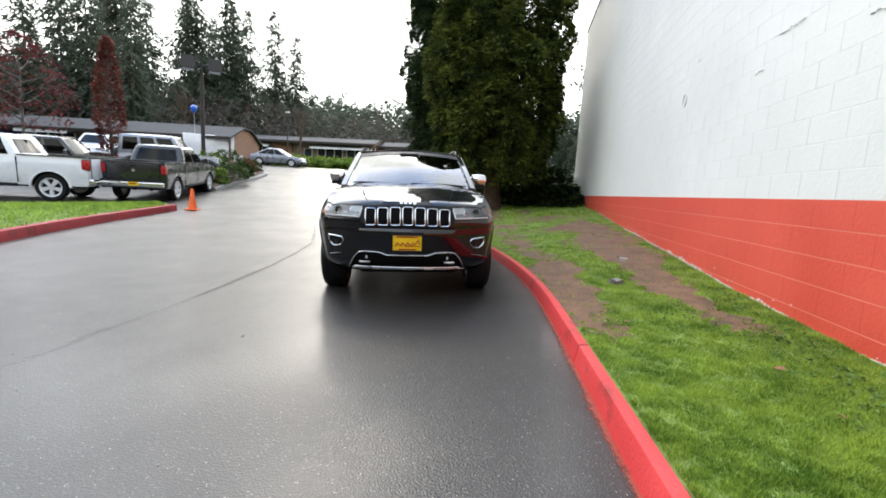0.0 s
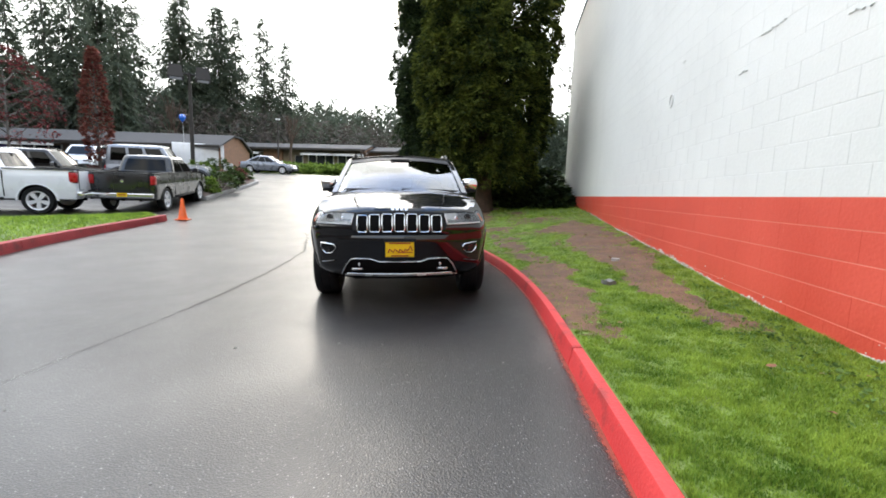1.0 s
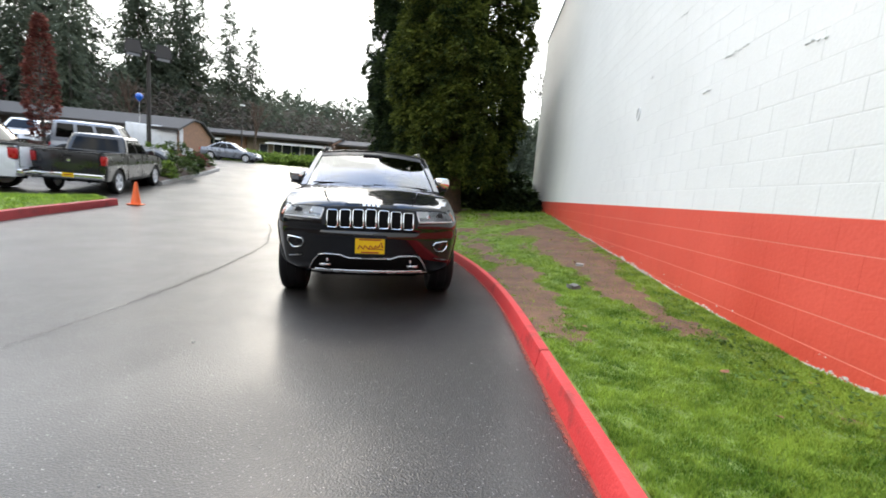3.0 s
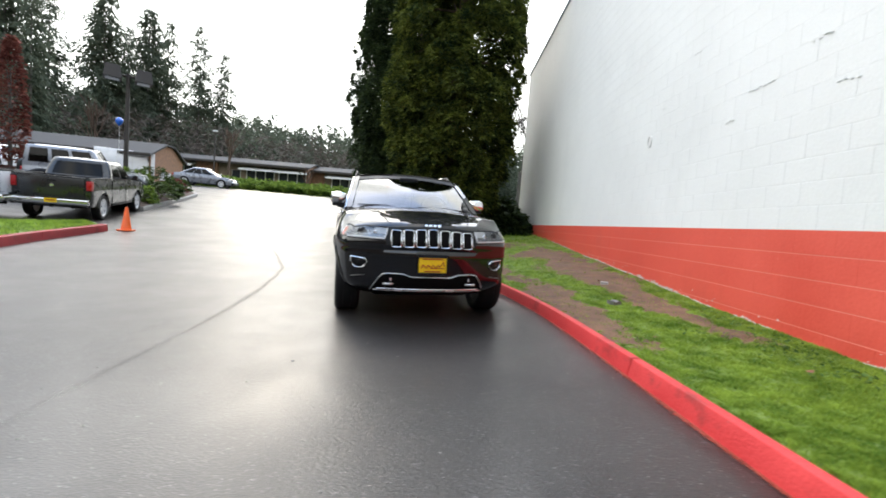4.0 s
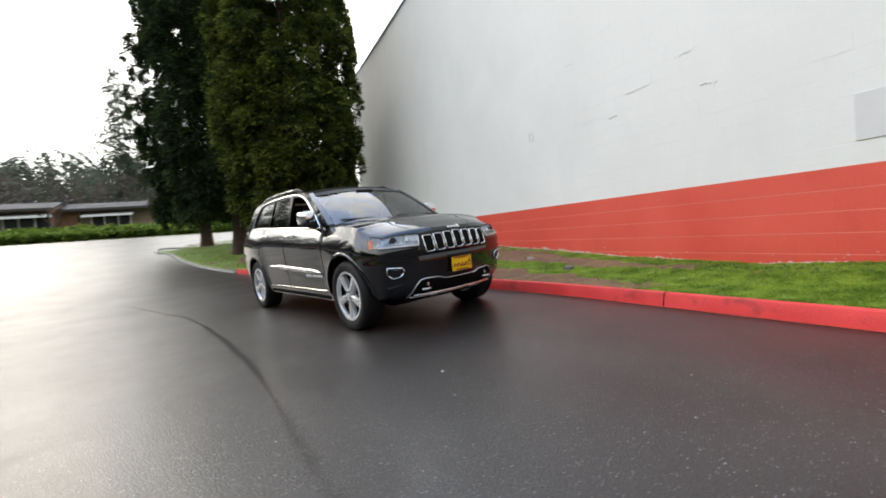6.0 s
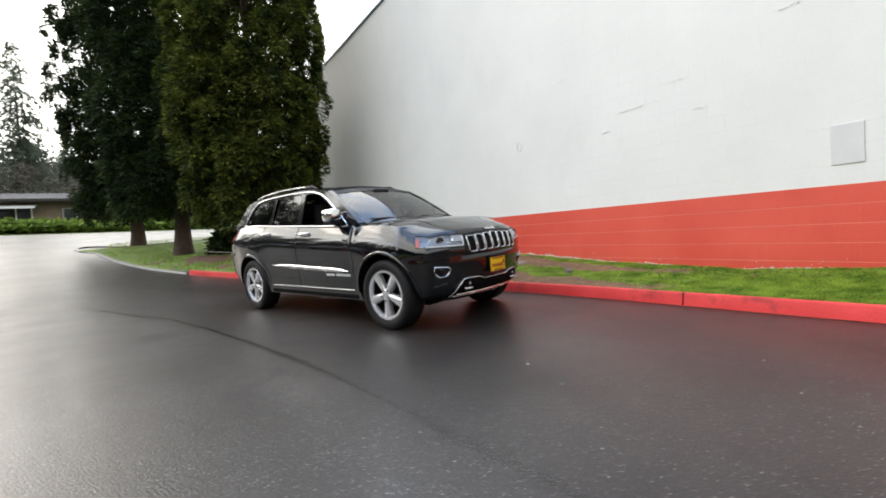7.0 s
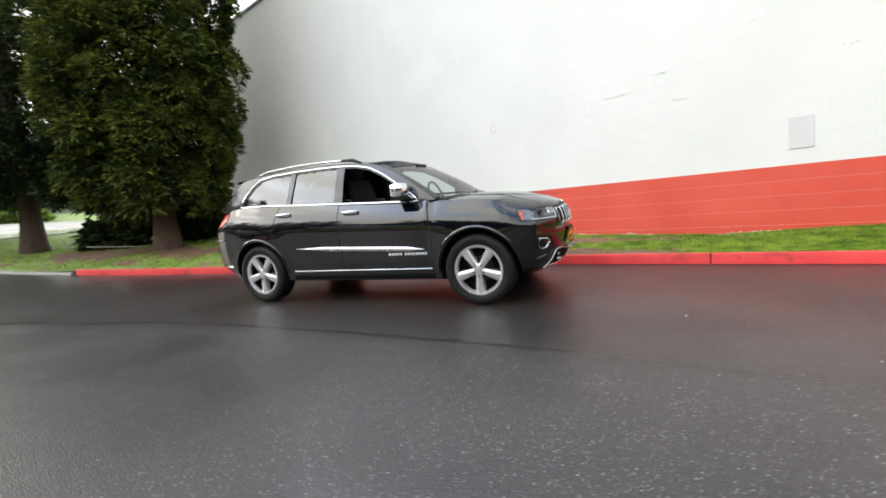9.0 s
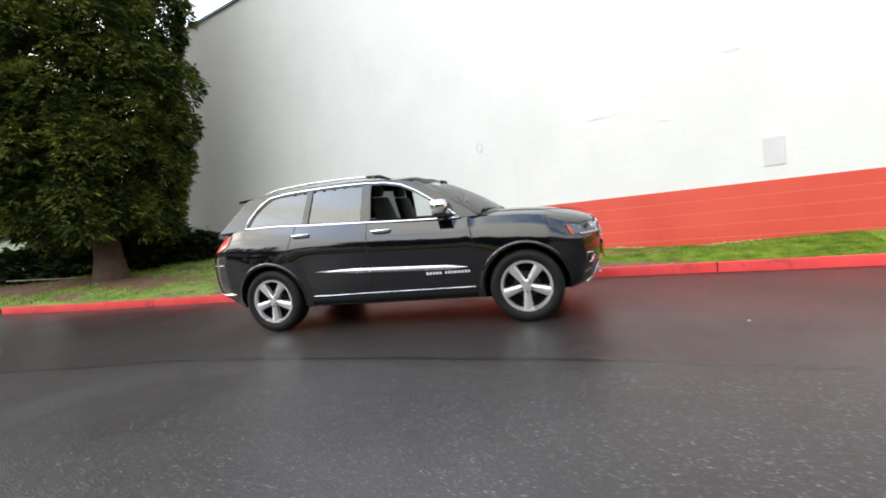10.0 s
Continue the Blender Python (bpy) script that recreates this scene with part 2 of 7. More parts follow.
M_BARE = material("bare_concrete", (0.42, 0.40, 0.37), 0.85, vary=0.25, scale=6, bump=0.6, bump_scale=90)
M_KERB = material("red_kerb_paint", (0.58, 0.032, 0.034), 0.55, vary=0.15, scale=2.2, bump=0.35, bump_scale=70, second=(0.68, 0.06, 0.058), spec=0.3)
stain(M_KERB, (0.20, 0.025, 0.022), 3.5, 0.56, 0.70, 0.75)
stain(M_KERB, (0.30, 0.24, 0.20), 26, 0.70, 0.74, 0.7)
M_KERB_OLD = material("weathered_red_kerb_paint", (0.30, 0.022, 0.026), 0.6, vary=0.3, scale=3, bump=0.4, bump_scale=70, second=(0.40, 0.055, 0.055), spec=0.2)
stain(M_KERB_OLD, (0.12, 0.03, 0.028), 4, 0.55, 0.68, 0.7)
M_CONCRETE = material("damp_grey_concrete", (0.22, 0.21, 0.195), 0.6, vary=0.3, scale=4, bump=0.4, bump_scale=80)
M_FLASH = material("blue_grey_flashing", (0.12, 0.18, 0.26), 0.4, metal=0.4, vary=0.1, scale=3)
M_SOIL = material("turf_soil", (0.12, 0.185, 0.035), 0.9, vary=0.35, scale=1.6, bump=0.9, bump_scale=40, second=(0.23, 0.31, 0.065))
stain(M_SOIL, (0.10, 0.075, 0.04), 2.3, 0.58, 0.72, 0.8)
M_DIRT = material("bare_brown_soil", (0.13, 0.062, 0.032), 0.9, vary=0.45, scale=5, bump=1.0, bump_scale=35, second=(0.215, 0.115, 0.062))
stain(M_DIRT, (0.06, 0.04, 0.028), 7, 0.55, 0.66, 0.7)
M_MULCH = material("bark_mulch", (0.075, 0.045, 0.03), 0.9, vary=0.5, scale=9, bump=1.0, bump_scale=30)
M_FAR = material("far_ground", (0.06, 0.08, 0.03), 0.95, vary=0.4, scale=0.15, bump=0.2, bump_scale=3)
M_GRASS = leaf_material("grass_blades", (0.066, 0.145, 0.014), (0.35, 0.47, 0.07), 0.35, 4.5, (0.39, 0.86))
M_PAINT = material("black_clearcoat_paint", (0.0013, 0.0017, 0.0032), 0.35, vary=0.1, scale=2, coat=0.95, spec=0.02, rough_vary=0.03)
M_PAINT.node_tree.nodes["Principled BSDF"].inputs["Coat IOR"].default_value = 1.68
M_UNDER = material("matt_black_underside", (0.008, 0.008, 0.008), 0.9, vary=0.3, scale=6, spec=0.05)
M_TRIM = material("black_plastic_trim", (0.010, 0.010, 0.011), 0.5, vary=0.2, scale=6, bump=0.1, bump_scale=200, spec=0.22)
M_CHROME = material("chrome", (0.80, 0.81, 0.83), 0.07, metal=1.0, vary=0.03, scale=4, rough_vary=0.02)
M_ALLOY = material("polished_alloy", (0.64, 0.64, 0.65), 0.25, metal=0.72, vary=0.05, scale=5, rough_vary=0.05)
M_DARKMETAL = material("dark_grey_metal", (0.022, 0.022, 0.024), 0.45, metal=0.5, vary=0.2, scale=6)
M_TYRE = material("tyre_rubber", (0.009, 0.009, 0.0095), 0.6, vary=0.3, scale=9, bump=0.25, bump_scale=90, spec=0.22)
M_SEAT = material("black_leather", (0.008, 0.0075, 0.007), 0.6, spec=0.15, vary=0.2, scale=7, bump=0.2, bump_scale=120)
M_GLASS = glass("clear_glass", (0.80, 0.86, 0.85))
M_SHIELD = glass("windshield_glass", (0.78, 0.84, 0.84), 0.03, 2.05)
M_TINT = glass("tinted_privacy_glass", (0.20, 0.22, 0.22), 0.02, 2.2)
M_CARGLASS = glass("dark_car_glass", (0.05, 0.06, 0.06), 0.02, 1.38)
M_WHEELPALE = material("pale_alloy", (0.72, 0.72, 0.73), 0.35, metal=0.15, vary=0.05, scale=6)
M_LENS = glass("lamp_lens", (0.92, 0.94, 0.95))
M_REFLECTOR = material("lamp_reflector", (0.32, 0.33, 0.35), 0.22, metal=0.6, vary=0.4, scale=14)
M_AMBER = material("amber_lens", (0.80, 0.13, 0.01), 0.15, vary=0.1, coat=1.0)
M_REDLENS = material("red_lens", (0.42, 0.009, 0.013), 0.3, vary=0.15, coat=0.25)
M_YELLOW = material("yellow_plate", (0.85, 0.56, 0.01), 0.4, vary=0.05, scale=20)
M_INK = material("red_ink", (0.33, 0.02, 0.015), 0.5, vary=0.1)
M_SILVER = material("silver_paint", (0.22, 0.235, 0.27), 0.3, metal=0.45, vary=0.06, scale=3, coat=0.8)
M_GREY = material("dark_grey_paint", (0.010, 0.010, 0.011), 0.3, metal=0.1, vary=0.1, scale=3, coat=1.0)
M_CARWHITE = material("white_car_paint", (0.76, 0.77, 0.79), 0.3, vary=0.03, scale=3, coat=1.0)
M_ORANGE = material("orange_cone_plastic", (0.85, 0.12, 0.012), 0.45, vary=0.12, scale=8)
M_BALLOON = material("blue_balloon", (0.015, 0.13, 0.62), 0.25, vary=0.1, scale=6, coat=0.5)
M_BARK = material("fibrous_bark", (0.085, 0.055, 0.04), 0.9, vary=0.4, scale=5, bump=1.0, bump_scale=24)
M_GREYBARK = material("grey_bark", (0.11, 0.10, 0.09), 0.9, vary=0.3, scale=5, bump=0.8, bump_scale=24)
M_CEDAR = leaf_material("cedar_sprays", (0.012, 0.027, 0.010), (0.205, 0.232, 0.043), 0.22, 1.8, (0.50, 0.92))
# darker copy of the sprays above, with shade put into its colour
M_CEDAR_SHADED = leaf_material("shaded_cedar_sprays", (0.010, 0.021, 0.010), (0.075, 0.105, 0.034), 0.18, 2.2, (0.50, 0.92))
# needles paler and greyer than firs are: distance haze is put into the colour
M_FIR_HAZED = leaf_material("fir_needles_hazed", (0.055, 0.072, 0.050), (0.14, 0.162, 0.112), 0.38)
M_MAPLE = leaf_material("dull_red_leaves", (0.10, 0.03, 0.026), (0.26, 0.10, 0.075), 0.3)
M_CRIMSON = leaf_material("crimson_leaves", (0.08, 0.022, 0.024), (0.24, 0.065, 0.06), 0.3)
M_SHRUB = leaf_material("shrub_leaves", (0.03, 0.05, 0.015), (0.12, 0.17, 0.05), 0.25)
M_WEED = leaf_material("weed_leaves", (0.050, 0.105, 0.022), (0.17, 0.27, 0.07), 0.3)
M_UNSEEN_WALL = material("dark_brown_wall", (0.075, 0.060, 0.050), 0.85, vary=0.25, scale=1.5, bump=0.4, bump_scale=30)
M_IVY = leaf_material("ivy_leaves", (0.06, 0.11, 0.02), (0.24, 0.32, 0.06), 0.25)
M_BROWNBRUSH = leaf_material("bare_brush", (0.080, 0.066, 0.055), (0.155, 0.128, 0.108), 0.1)
M_SHINGLE = material("grey_brown_shingle", (0.042, 0.040, 0.040), 0.85, vary=0.3, scale=2, bump=0.6, bump_scale=18)
M_BRICK = material("orange_brown_brick", (0.23, 0.125, 0.075), 0.8, vary=0.3, scale=4, bump=0.5, bump_scale=22)
M_STUCCO = material("tan_facade", (0.22, 0.17, 0.12), 0.8, vary=0.2, scale=2)
M_WHITETRIM = material("white_trim", (0.70, 0.70, 0.68), 0.5, vary=0.06, scale=3)
M_BLUESIGN = material("blue_panel", (0.06, 0.05, 0.22), 0.5, vary=0.15, scale=2)
M_SHOPGLASS = material("dark_shop_glass", (0.03, 0.035, 0.04), 0.08, vary=0.3, scale=1.5, spec=0.7)
# darkened base: the backlit look of the lamp heads is put into the colour
M_POLE = material("weathered_pole_backlit", (0.028, 0.022, 0.018), 0.6, vary=0.25, scale=6)
M_ROCK = material("grey_rock", (0.17, 0.16, 0.145), 0.8, vary=0.3, scale=10, bump=0.8, bump_scale=40)
M_LEAFLIT = material("fallen_leaf", (0.22, 0.09, 0.04), 0.7, vary=0.5, scale=12)
M_LINE = material("worn_white_road_paint", (0.40, 0.40, 0.38), 0.5, vary=0.3, scale=12, bump=0.4, bump_scale=90)
M_TAR = film_material("wet_tar_film", (0.012, 0.010, 0.009), 0.16, 14, 0.66, 1.35, 0.40)
M_CHIP = material("pale_grit", (0.26, 0.25, 0.23), 0.6, vary=0.3, scale=40)
M_RUST = film_material("rust_stain", (0.27, 0.042, 0.020), 0.6, 38, 0.72, 0.98, 0.9)


# ---- mesh helpers ----
def mesh_object(name, verts, faces, mat, smooth=False):
    me = bpy.data.meshes.new(name)
    me.from_pydata([tuple(v) for v in verts], [], [tuple(f) for f in faces])
    for m in (mat if isinstance(mat, (list, tuple)) else [mat]):
        me.materials.append(m)
    if smooth:
        me.polygons.foreach_set("use_smooth", [True] * len(me.polygons))
    me.update()
    return new(name, me)


def quads_object(name, corners, mat):
    """One mesh of loose quads from an array of shape (n, 4, 3)."""
    me = bpy.data.meshes.new(name)
    n = len(corners)
    me.vertices.add(4 * n)
    me.vertices.foreach_set("co", np.asarray(corners, np.float32).ravel())
    me.loops.add(4 * n)
    me.loops.foreach_set("vertex_index", np.arange(4 * n, dtype=np.int32))
    me.polygons.add(n)
    me.polygons.foreach_set("loop_start", np.arange(0, 4 * n, 4, dtype=np.int32))
    me.polygons.foreach_set("loop_total", np.full(n, 4, np.int32))
    me.update(calc_edges=True)
    me.materials.append(mat)
    return new(name, me)


def part(name, bm, mat, parent=None, label="", smooth=None, at=None):
    """Links a bmesh as one mesh object under a thing or a part. smooth: the angle in degrees past which edges stay sharp."""
    bmesh.ops.recalc_face_normals(bm, faces=bm.faces[:])
    if smooth is not None:
        for f in bm.faces:
            f.smooth = True
        for ed in bm.edges:
            if len(ed.link_faces) == 2 and ed.calc_face_angle(0) > radians(smooth):
                ed.smooth = False
    me = bpy.data.meshes.new(name)
    bm.to_mesh(me)
    bm.free()
    for m in (mat if isinstance(mat, (list, tuple)) else [mat]):
        me.materials.append(m)
    ob = new(name, me)
    if parent is not None:
        ob.parent = parent
    if at is not None:
        ob.matrix_basis = at
    if label:
        ob["label"] = label
    return ob


def share(name, ob, parent, m):
    """Another part on the same mesh."""
    o = new(name, ob.data)
    o.parent = parent
    o.matrix_basis = m
    return o


def box(sx, sy, sz, bevel=0.0, at=(0, 0, 0), segs=2):
    bm = bmesh.new()
    bmesh.ops.create_cube(bm, size=1)
    bmesh.ops.scale(bm, vec=(sx, sy, sz), verts=bm.verts[:])
    if bevel:
        bmesh.ops.bevel(bm, geom=bm.edges[:], offset=bevel, segments=segs, affect="EDGES", profile=0.5)
    bmesh.ops.translate(bm, vec=at, verts=bm.verts[:])
    return bm


def lathe(profile, n=32, axis="Z", caps=True):
    """Turns (radius, height) pairs round an axis."""
    bm = bmesh.new()
    rings = []
    for r, h in profile:
        ring = []
        for i in range(n):
            c, s = math.cos(2 * math.pi * i / n), math.sin(2 * math.pi * i / n)
            ring.append(bm.verts.new((r * c, r * s, h) if axis == "Z" else (r * c, h, r * s)))
        rings.append(ring)
    for p, q in zip(rings, rings[1:]):
        for i in range(n):
            bm.faces.new((p[i], p[(i + 1) % n], q[(i + 1) % n], q[i]))
    for ring, r in ((rings[0], profile[0][0]), (rings[-1], profile[-1][0])):
        if caps and r > 1e-4:
            bm.faces.new(ring)
    bmesh.ops.remove_doubles(bm, verts=bm.verts[:], dist=1e-5)
    return bm


def tube(points, r, n=8, closed=False, flat=1.0):
    """A round bar along a line of points."""
    bm = bmesh.new()
    pts = [Vector(p) for p in points]
    rings = []
    for i, p in enumerate(pts):
        a_ = pts[i - 1] if i or closed else p
        b_ = pts[(i + 1) % len(pts)] if i < len(pts) - 1 or closed else p
        d = (b_ - a_).normalized()
        u = d.orthogonal().normalized() if abs(d.z) > 0.95 else d.cross(Vector((0, 0, 1))).normalized()
        v = d.cross(u)
        rad = r[i] if isinstance(r, (list, tuple)) else r
        rings.append([bm.verts.new(p + rad * (u * math.cos(2 * math.pi * k / n) + flat * v * math.sin(2 * math.pi * k / n))) for k in range(n)])
    for i in range(len(rings) if closed else len(rings) - 1):
        p, q = rings[i], rings[(i + 1) % len(rings)]
        for k in range(n):
            bm.faces.new((p[k], p[(k + 1) % n], q[(k + 1) % n], q[k]))
    if not closed:
        bm.faces.new(rings[0])
        bm.faces.new(rings[-1])
    return bm


def sheet(rows_, thick=0.0):
    """A surface through rows of points."""
    bm = bmesh.new()
    grid = [[bm.verts.new(p) for p in row] for row in rows_]
    for p, q in zip(grid, grid[1:]):
        for i in range(len(p) - 1):
            bm.faces.new((p[i], p[i + 1], q[i + 1], q[i]))
    if thick:
        bmesh.ops.recalc_face_normals(bm, faces=bm.faces[:])
        bmesh.ops.solidify(bm, geom=bm.faces[:], thickness=thick)
    return bm


def merge(*bms):
    out = bms[0]
    for b in bms[1:]:
        me = bpy.data.meshes.new("t")
        b.to_mesh(me)
        b.free()
        out.from_mesh(me)
        bpy.data.meshes.remove(me)
    return out


def hull(f, na, nb, nc):
    """A closed box skin, na x nb x nc cells, sent through f(a, b, c) with a, b in -1..1 and c in 0..1."""
    bm = bmesh.new()
    seen = {}

    def v(i, j, k):
        if (i, j, k) not in seen:
            seen[i, j, k] = bm.verts.new(f(2 * i / na - 1, 2 * j / nb - 1, k / nc))
        return seen[i, j, k]

    for k in (0, nc):
        for i in range(na):
            for j in range(nb):
                bm.faces.new((v(i, j, k), v(i + 1, j, k), v(i + 1, j + 1, k), v(i, j + 1, k)))
    for j in (0, nb):
        for i in range(na):
            for k in range(nc):
                bm.faces.new((v(i, j, k), v(i + 1, j, k), v(i + 1, j, k + 1), v(i, j, k + 1)))
    for i in (0, na):
        for j in range(nb):
            for k in range(nc):
                bm.faces.new((v(i, j, k), v(i, j + 1, k), v(i, j + 1, k + 1), v(i, j, k + 1)))
    return bm


def thing(name, m, label, category, group="", kind=""):
    """An empty at a thing's base that holds its parts."""
    ob = new(name)
    ob.empty_display_size = 0.2
    ob.matrix_basis = m
    return tagged(ob, label, category, group, kind)


def curve_at(table, x):
    xs, ys = zip(*table)
    return float(np.interp(x, xs, ys))


def ease(x, a_, b_):
    t = min(1.0, max(0.0, (x - a_) / (b_ - a_)))
    return t * t * (3 - 2 * t)


def heading(az):
    """The turn that sends local +x to the compass direction az, in degrees from +y towards +x."""
    return 90 - az


def away(az, d, z=0.0):
    return Vector((d * math.sin(radians(az)), d * math.cos(radians(az)), z))

# ---- ground, road, kerbs, wall ----
RISE = ((8, 0.0), (12.5, 0.08), (16, 0.20), (20, 0.40), (24, 0.74), (28, 1.15), (34, 1.70), (38.5, 2.10), (41, 2.32), (46, 2.6), (60, 2.9))
KERB = ((-9.0, 1.25), (-3.0, 0.84), (0.0, 0.61), (1.4, 0.50), (2.15, 0.437), (2.7, 0.39), (3.2, 0.345), (4.2, 0.26), (5.3, 0.06), (6.0, -0.10), (6.8, -0.34), (9.0, -1.12), (11.2, -1.92), (12.4, -2.40), (14.7, -3.32), (17.5, -4.35), (20.5, -5.35), (23.5, -6.2))
BASE = ((-8, 0.42), (1.0, 0.38), (2.7, 0.30), (4.5, 0.35), (7.4, 0.48), (12.3, 0.75), (19.0, 1.0), (30, 1.4))
WALL_X, WALL_END, WALL_TOP, BAND = 2.08, 19.2, 7.82, 1.225


def kerb_x(y):
    return sum(curve_at(KERB, y + d) for d in (-0.6, -0.3, 0.0, 0.3, 0.6)) / 5


def road_z(x, y):
    u = y - 0.45 * x
    rise = sum(curve_at(RISE, u + d) for d in (-2.0, -1.0, 0.0, 1.0, 2.0)) / 5
    # the drive falls away from the kerb
    return rise + 0.0235 * min(6.8, max(0.0, x + 4.3)) * (1 - ease(y, 16, 22))


def verge_z(x, y):
    """The grass between kerb and wall."""
    xk = kerb_x(y) + 0.09
    zk = road_z(xk - 0.09, y) + (0.115 if y < 14 else 0.115 - 0.07 * ease(y, 14, 16))
    t = min(1.0, max(0.0, (x - xk) / max(0.3, WALL_X - xk)))
    z = zk + (max(zk, curve_at(BASE, y)) - zk) * (t ** 0.85)
    return z + 0.022 * noise.noise((x * 1.7, y * 1.7, 0)) * min(1, 6 * t)


def hill_z(x, y):
    d = math.hypot(x, y)
    z = road_z(x, y) - 0.10
    far = ease(d, 55, 220)
    return z + 16 * far * ease(y, -10, 70)


def axis_steps(lo, hi, mid_lo, mid_hi, fine, coarse):
    xs = list(np.arange(mid_lo, mid_hi + 1e-6, fine))
    x, s = mid_lo, fine
    while x > lo:
        s = min(coarse, s * 1.35)
        x -= s
        xs.insert(0, max(lo, x))
    x, s = mid_hi, fine
    while x < hi:
        s = min(coarse, s * 1.35)
        x += s
        xs.append(min(hi, x))
    return xs


gx, gy = axis_steps(-900, 900, -60, 20, 2.0, 120), axis_steps(-500, 1500, -20, 60, 2.0, 150)
ground = part("ground", sheet([[(x, y, hill_z(x, y)) for x in gx] for y in gy]), M_FAR, smooth=60)
tagged(ground, "dull green ground rising to wooded hills", "ground", kind="structure")

rx_, ry_ = list(np.concatenate((np.arange(-46, -5, 0.7), np.arange(-4.8, 3.01, 0.2)))), list(np.concatenate((np.arange(-14, 0, 0.7), np.arange(0, 16, 0.3), np.arange(16.1, 47.1, 0.7))))
road = part("road", sheet([[(x, y, road_z(x, y)) for x in rx_] for y in ry_]), M_ROAD, smooth=60)
# the drive was laid in two lanes, with a joint between them
SEAM = [(-2.55, -14.0), (-2.60, -1.0), (-2.70, 0.8), (-2.76, 1.6), (-2.83, 2.3), (-2.90, 3.0), (-3.03, 4.0), (-3.27, 5.2), (-3.52, 6.3), (-3.85, 7.4), (-4.75, 9.3), (-6.0, 11.4), (-9.5, 18.0)]


def seam_x(y):
    return float(np.interp(y, [q[1] for q in SEAM], [q[0] for q in SEAM]))


def float_attribute(ob, name, values):
    ob.data.attributes.new(name, "FLOAT", "POINT").data.foreach_set("value", values)


float_attribute(road, "old_lane", [ease(seam_x(v.co.y) - v.co.x, -0.12, 0.25) for v in road.data.vertices])
tagged(road, "wet dark asphalt driveway with a glossy sheen", "road", kind="structure")


def kerb_run(name, line, height, width, mats, label, seg=2.4, joint_start=0.0, group=""):
    """A kerb of bars end to end along a line of ground points (x, y, z); seg: the length of a bar."""
    top = thing(name, Matrix.Identity(4), label, "kerb", kind="structure")
    pts = [Vector(p) for p in line]
    length = [0.0]
    for p, q in zip(pts, pts[1:]):
        length.append(length[-1] + (q - p).length)
    xs, ys, zs = zip(*pts)

    def at_(s):
        return Vector((np.interp(s, length, xs), np.interp(s, length, ys), np.interp(s, length, zs)))

    s, n = joint_start, 0
    while s < length[-1] - 0.2:
        e_ = min(length[-1], s + seg)
        rows_ = []
        steps = max(3, int((e_ - s) / 0.25))
        for i in range(steps + 1):
            t = s + 0.007 + (e_ - s - 0.014) * i / steps
            p = at_(t)
            d = (at_(t + 0.1) - at_(t - 0.1))
            d.z = 0
            d.normalize()
            side = Vector((d.y, -d.x, 0))
            wob = 0.006 * noise.noise((t * 0.9, n * 3.1, 2))
            prof = [(0.0, -0.15), (0.0, 0.0), (0.012 + wob, height * 0.55), (0.020 + wob, height - 0.014), (0.024 + wob, height - 0.004), (0.034 + wob, height), (width - 0.012, height + 0.003), (width, height - 0.01), (width, -0.15)]
            rows_.append([p + side * o + Vector((0, 0, h)) for o, h in prof])
        bm = sheet(rows_)
        for ring in (rows_[0], rows_[-1]):
            bm.faces.new([bm.verts.new(v) for v in ring])
        bmesh.ops.remove_doubles(bm, verts=bm.verts[:], dist=1e-4)
        mat = mats[0] if callable(mats) is False else mats(at_(0.5 * (s + e_)))
        part("kerb_stone", bm, mat, top, smooth=28)
        s, n = e_, n + 1
    return top


kerb_line = [(kerb_x(y), y, road_z(kerb_x(y), y)) for y in np.arange(-6.44, 14.71, 0.3)]
kerb_run("kerb_red", kerb_line, 0.125, 0.092, [M_KERB], "bright red painted concrete kerb along the grass strip", 3.05, joint_start=-0.0)
# past its red end the kerb is low, grey, and bends round the end of the lawn
low_line = [(kerb_x(y), y, road_z(kerb_x(y), y)) for y in np.arange(14.72, 23.6, 0.4)]
low_line += [(-6.2 - 1.35 * math.sin(radians(k)) + 0.55 * (1 - math.cos(radians(k))), 23.6 + 1.6 * math.sin(radians(k)) + 1.2 * (1 - math.cos(radians(k))), 0) for k in range(15, 171, 15)]
low_line += [(-2.0, 29.5, 0), (3.0, 32.0, 0), (9.0, 33.5, 0)]
low_line = [(x, y, road_z(x, y)) for x, y, _ in low_line]
kerb_run("kerb_grey", low_line, 0.05, 0.16, [M_CONCRETE], "low grey concrete kerb bending round the lawn", 3.0)

# grass strip
rows_ = []
for y in np.arange(-8.0, 19.3, 0.05):
    x0 = kerb_x(y) + 0.086
    rows_.append([(x0 + (WALL_X + 0.02 - x0) * i / 56, y, verge_z(x0 + (WALL_X - x0) * i / 56, y)) for i in range(57)])


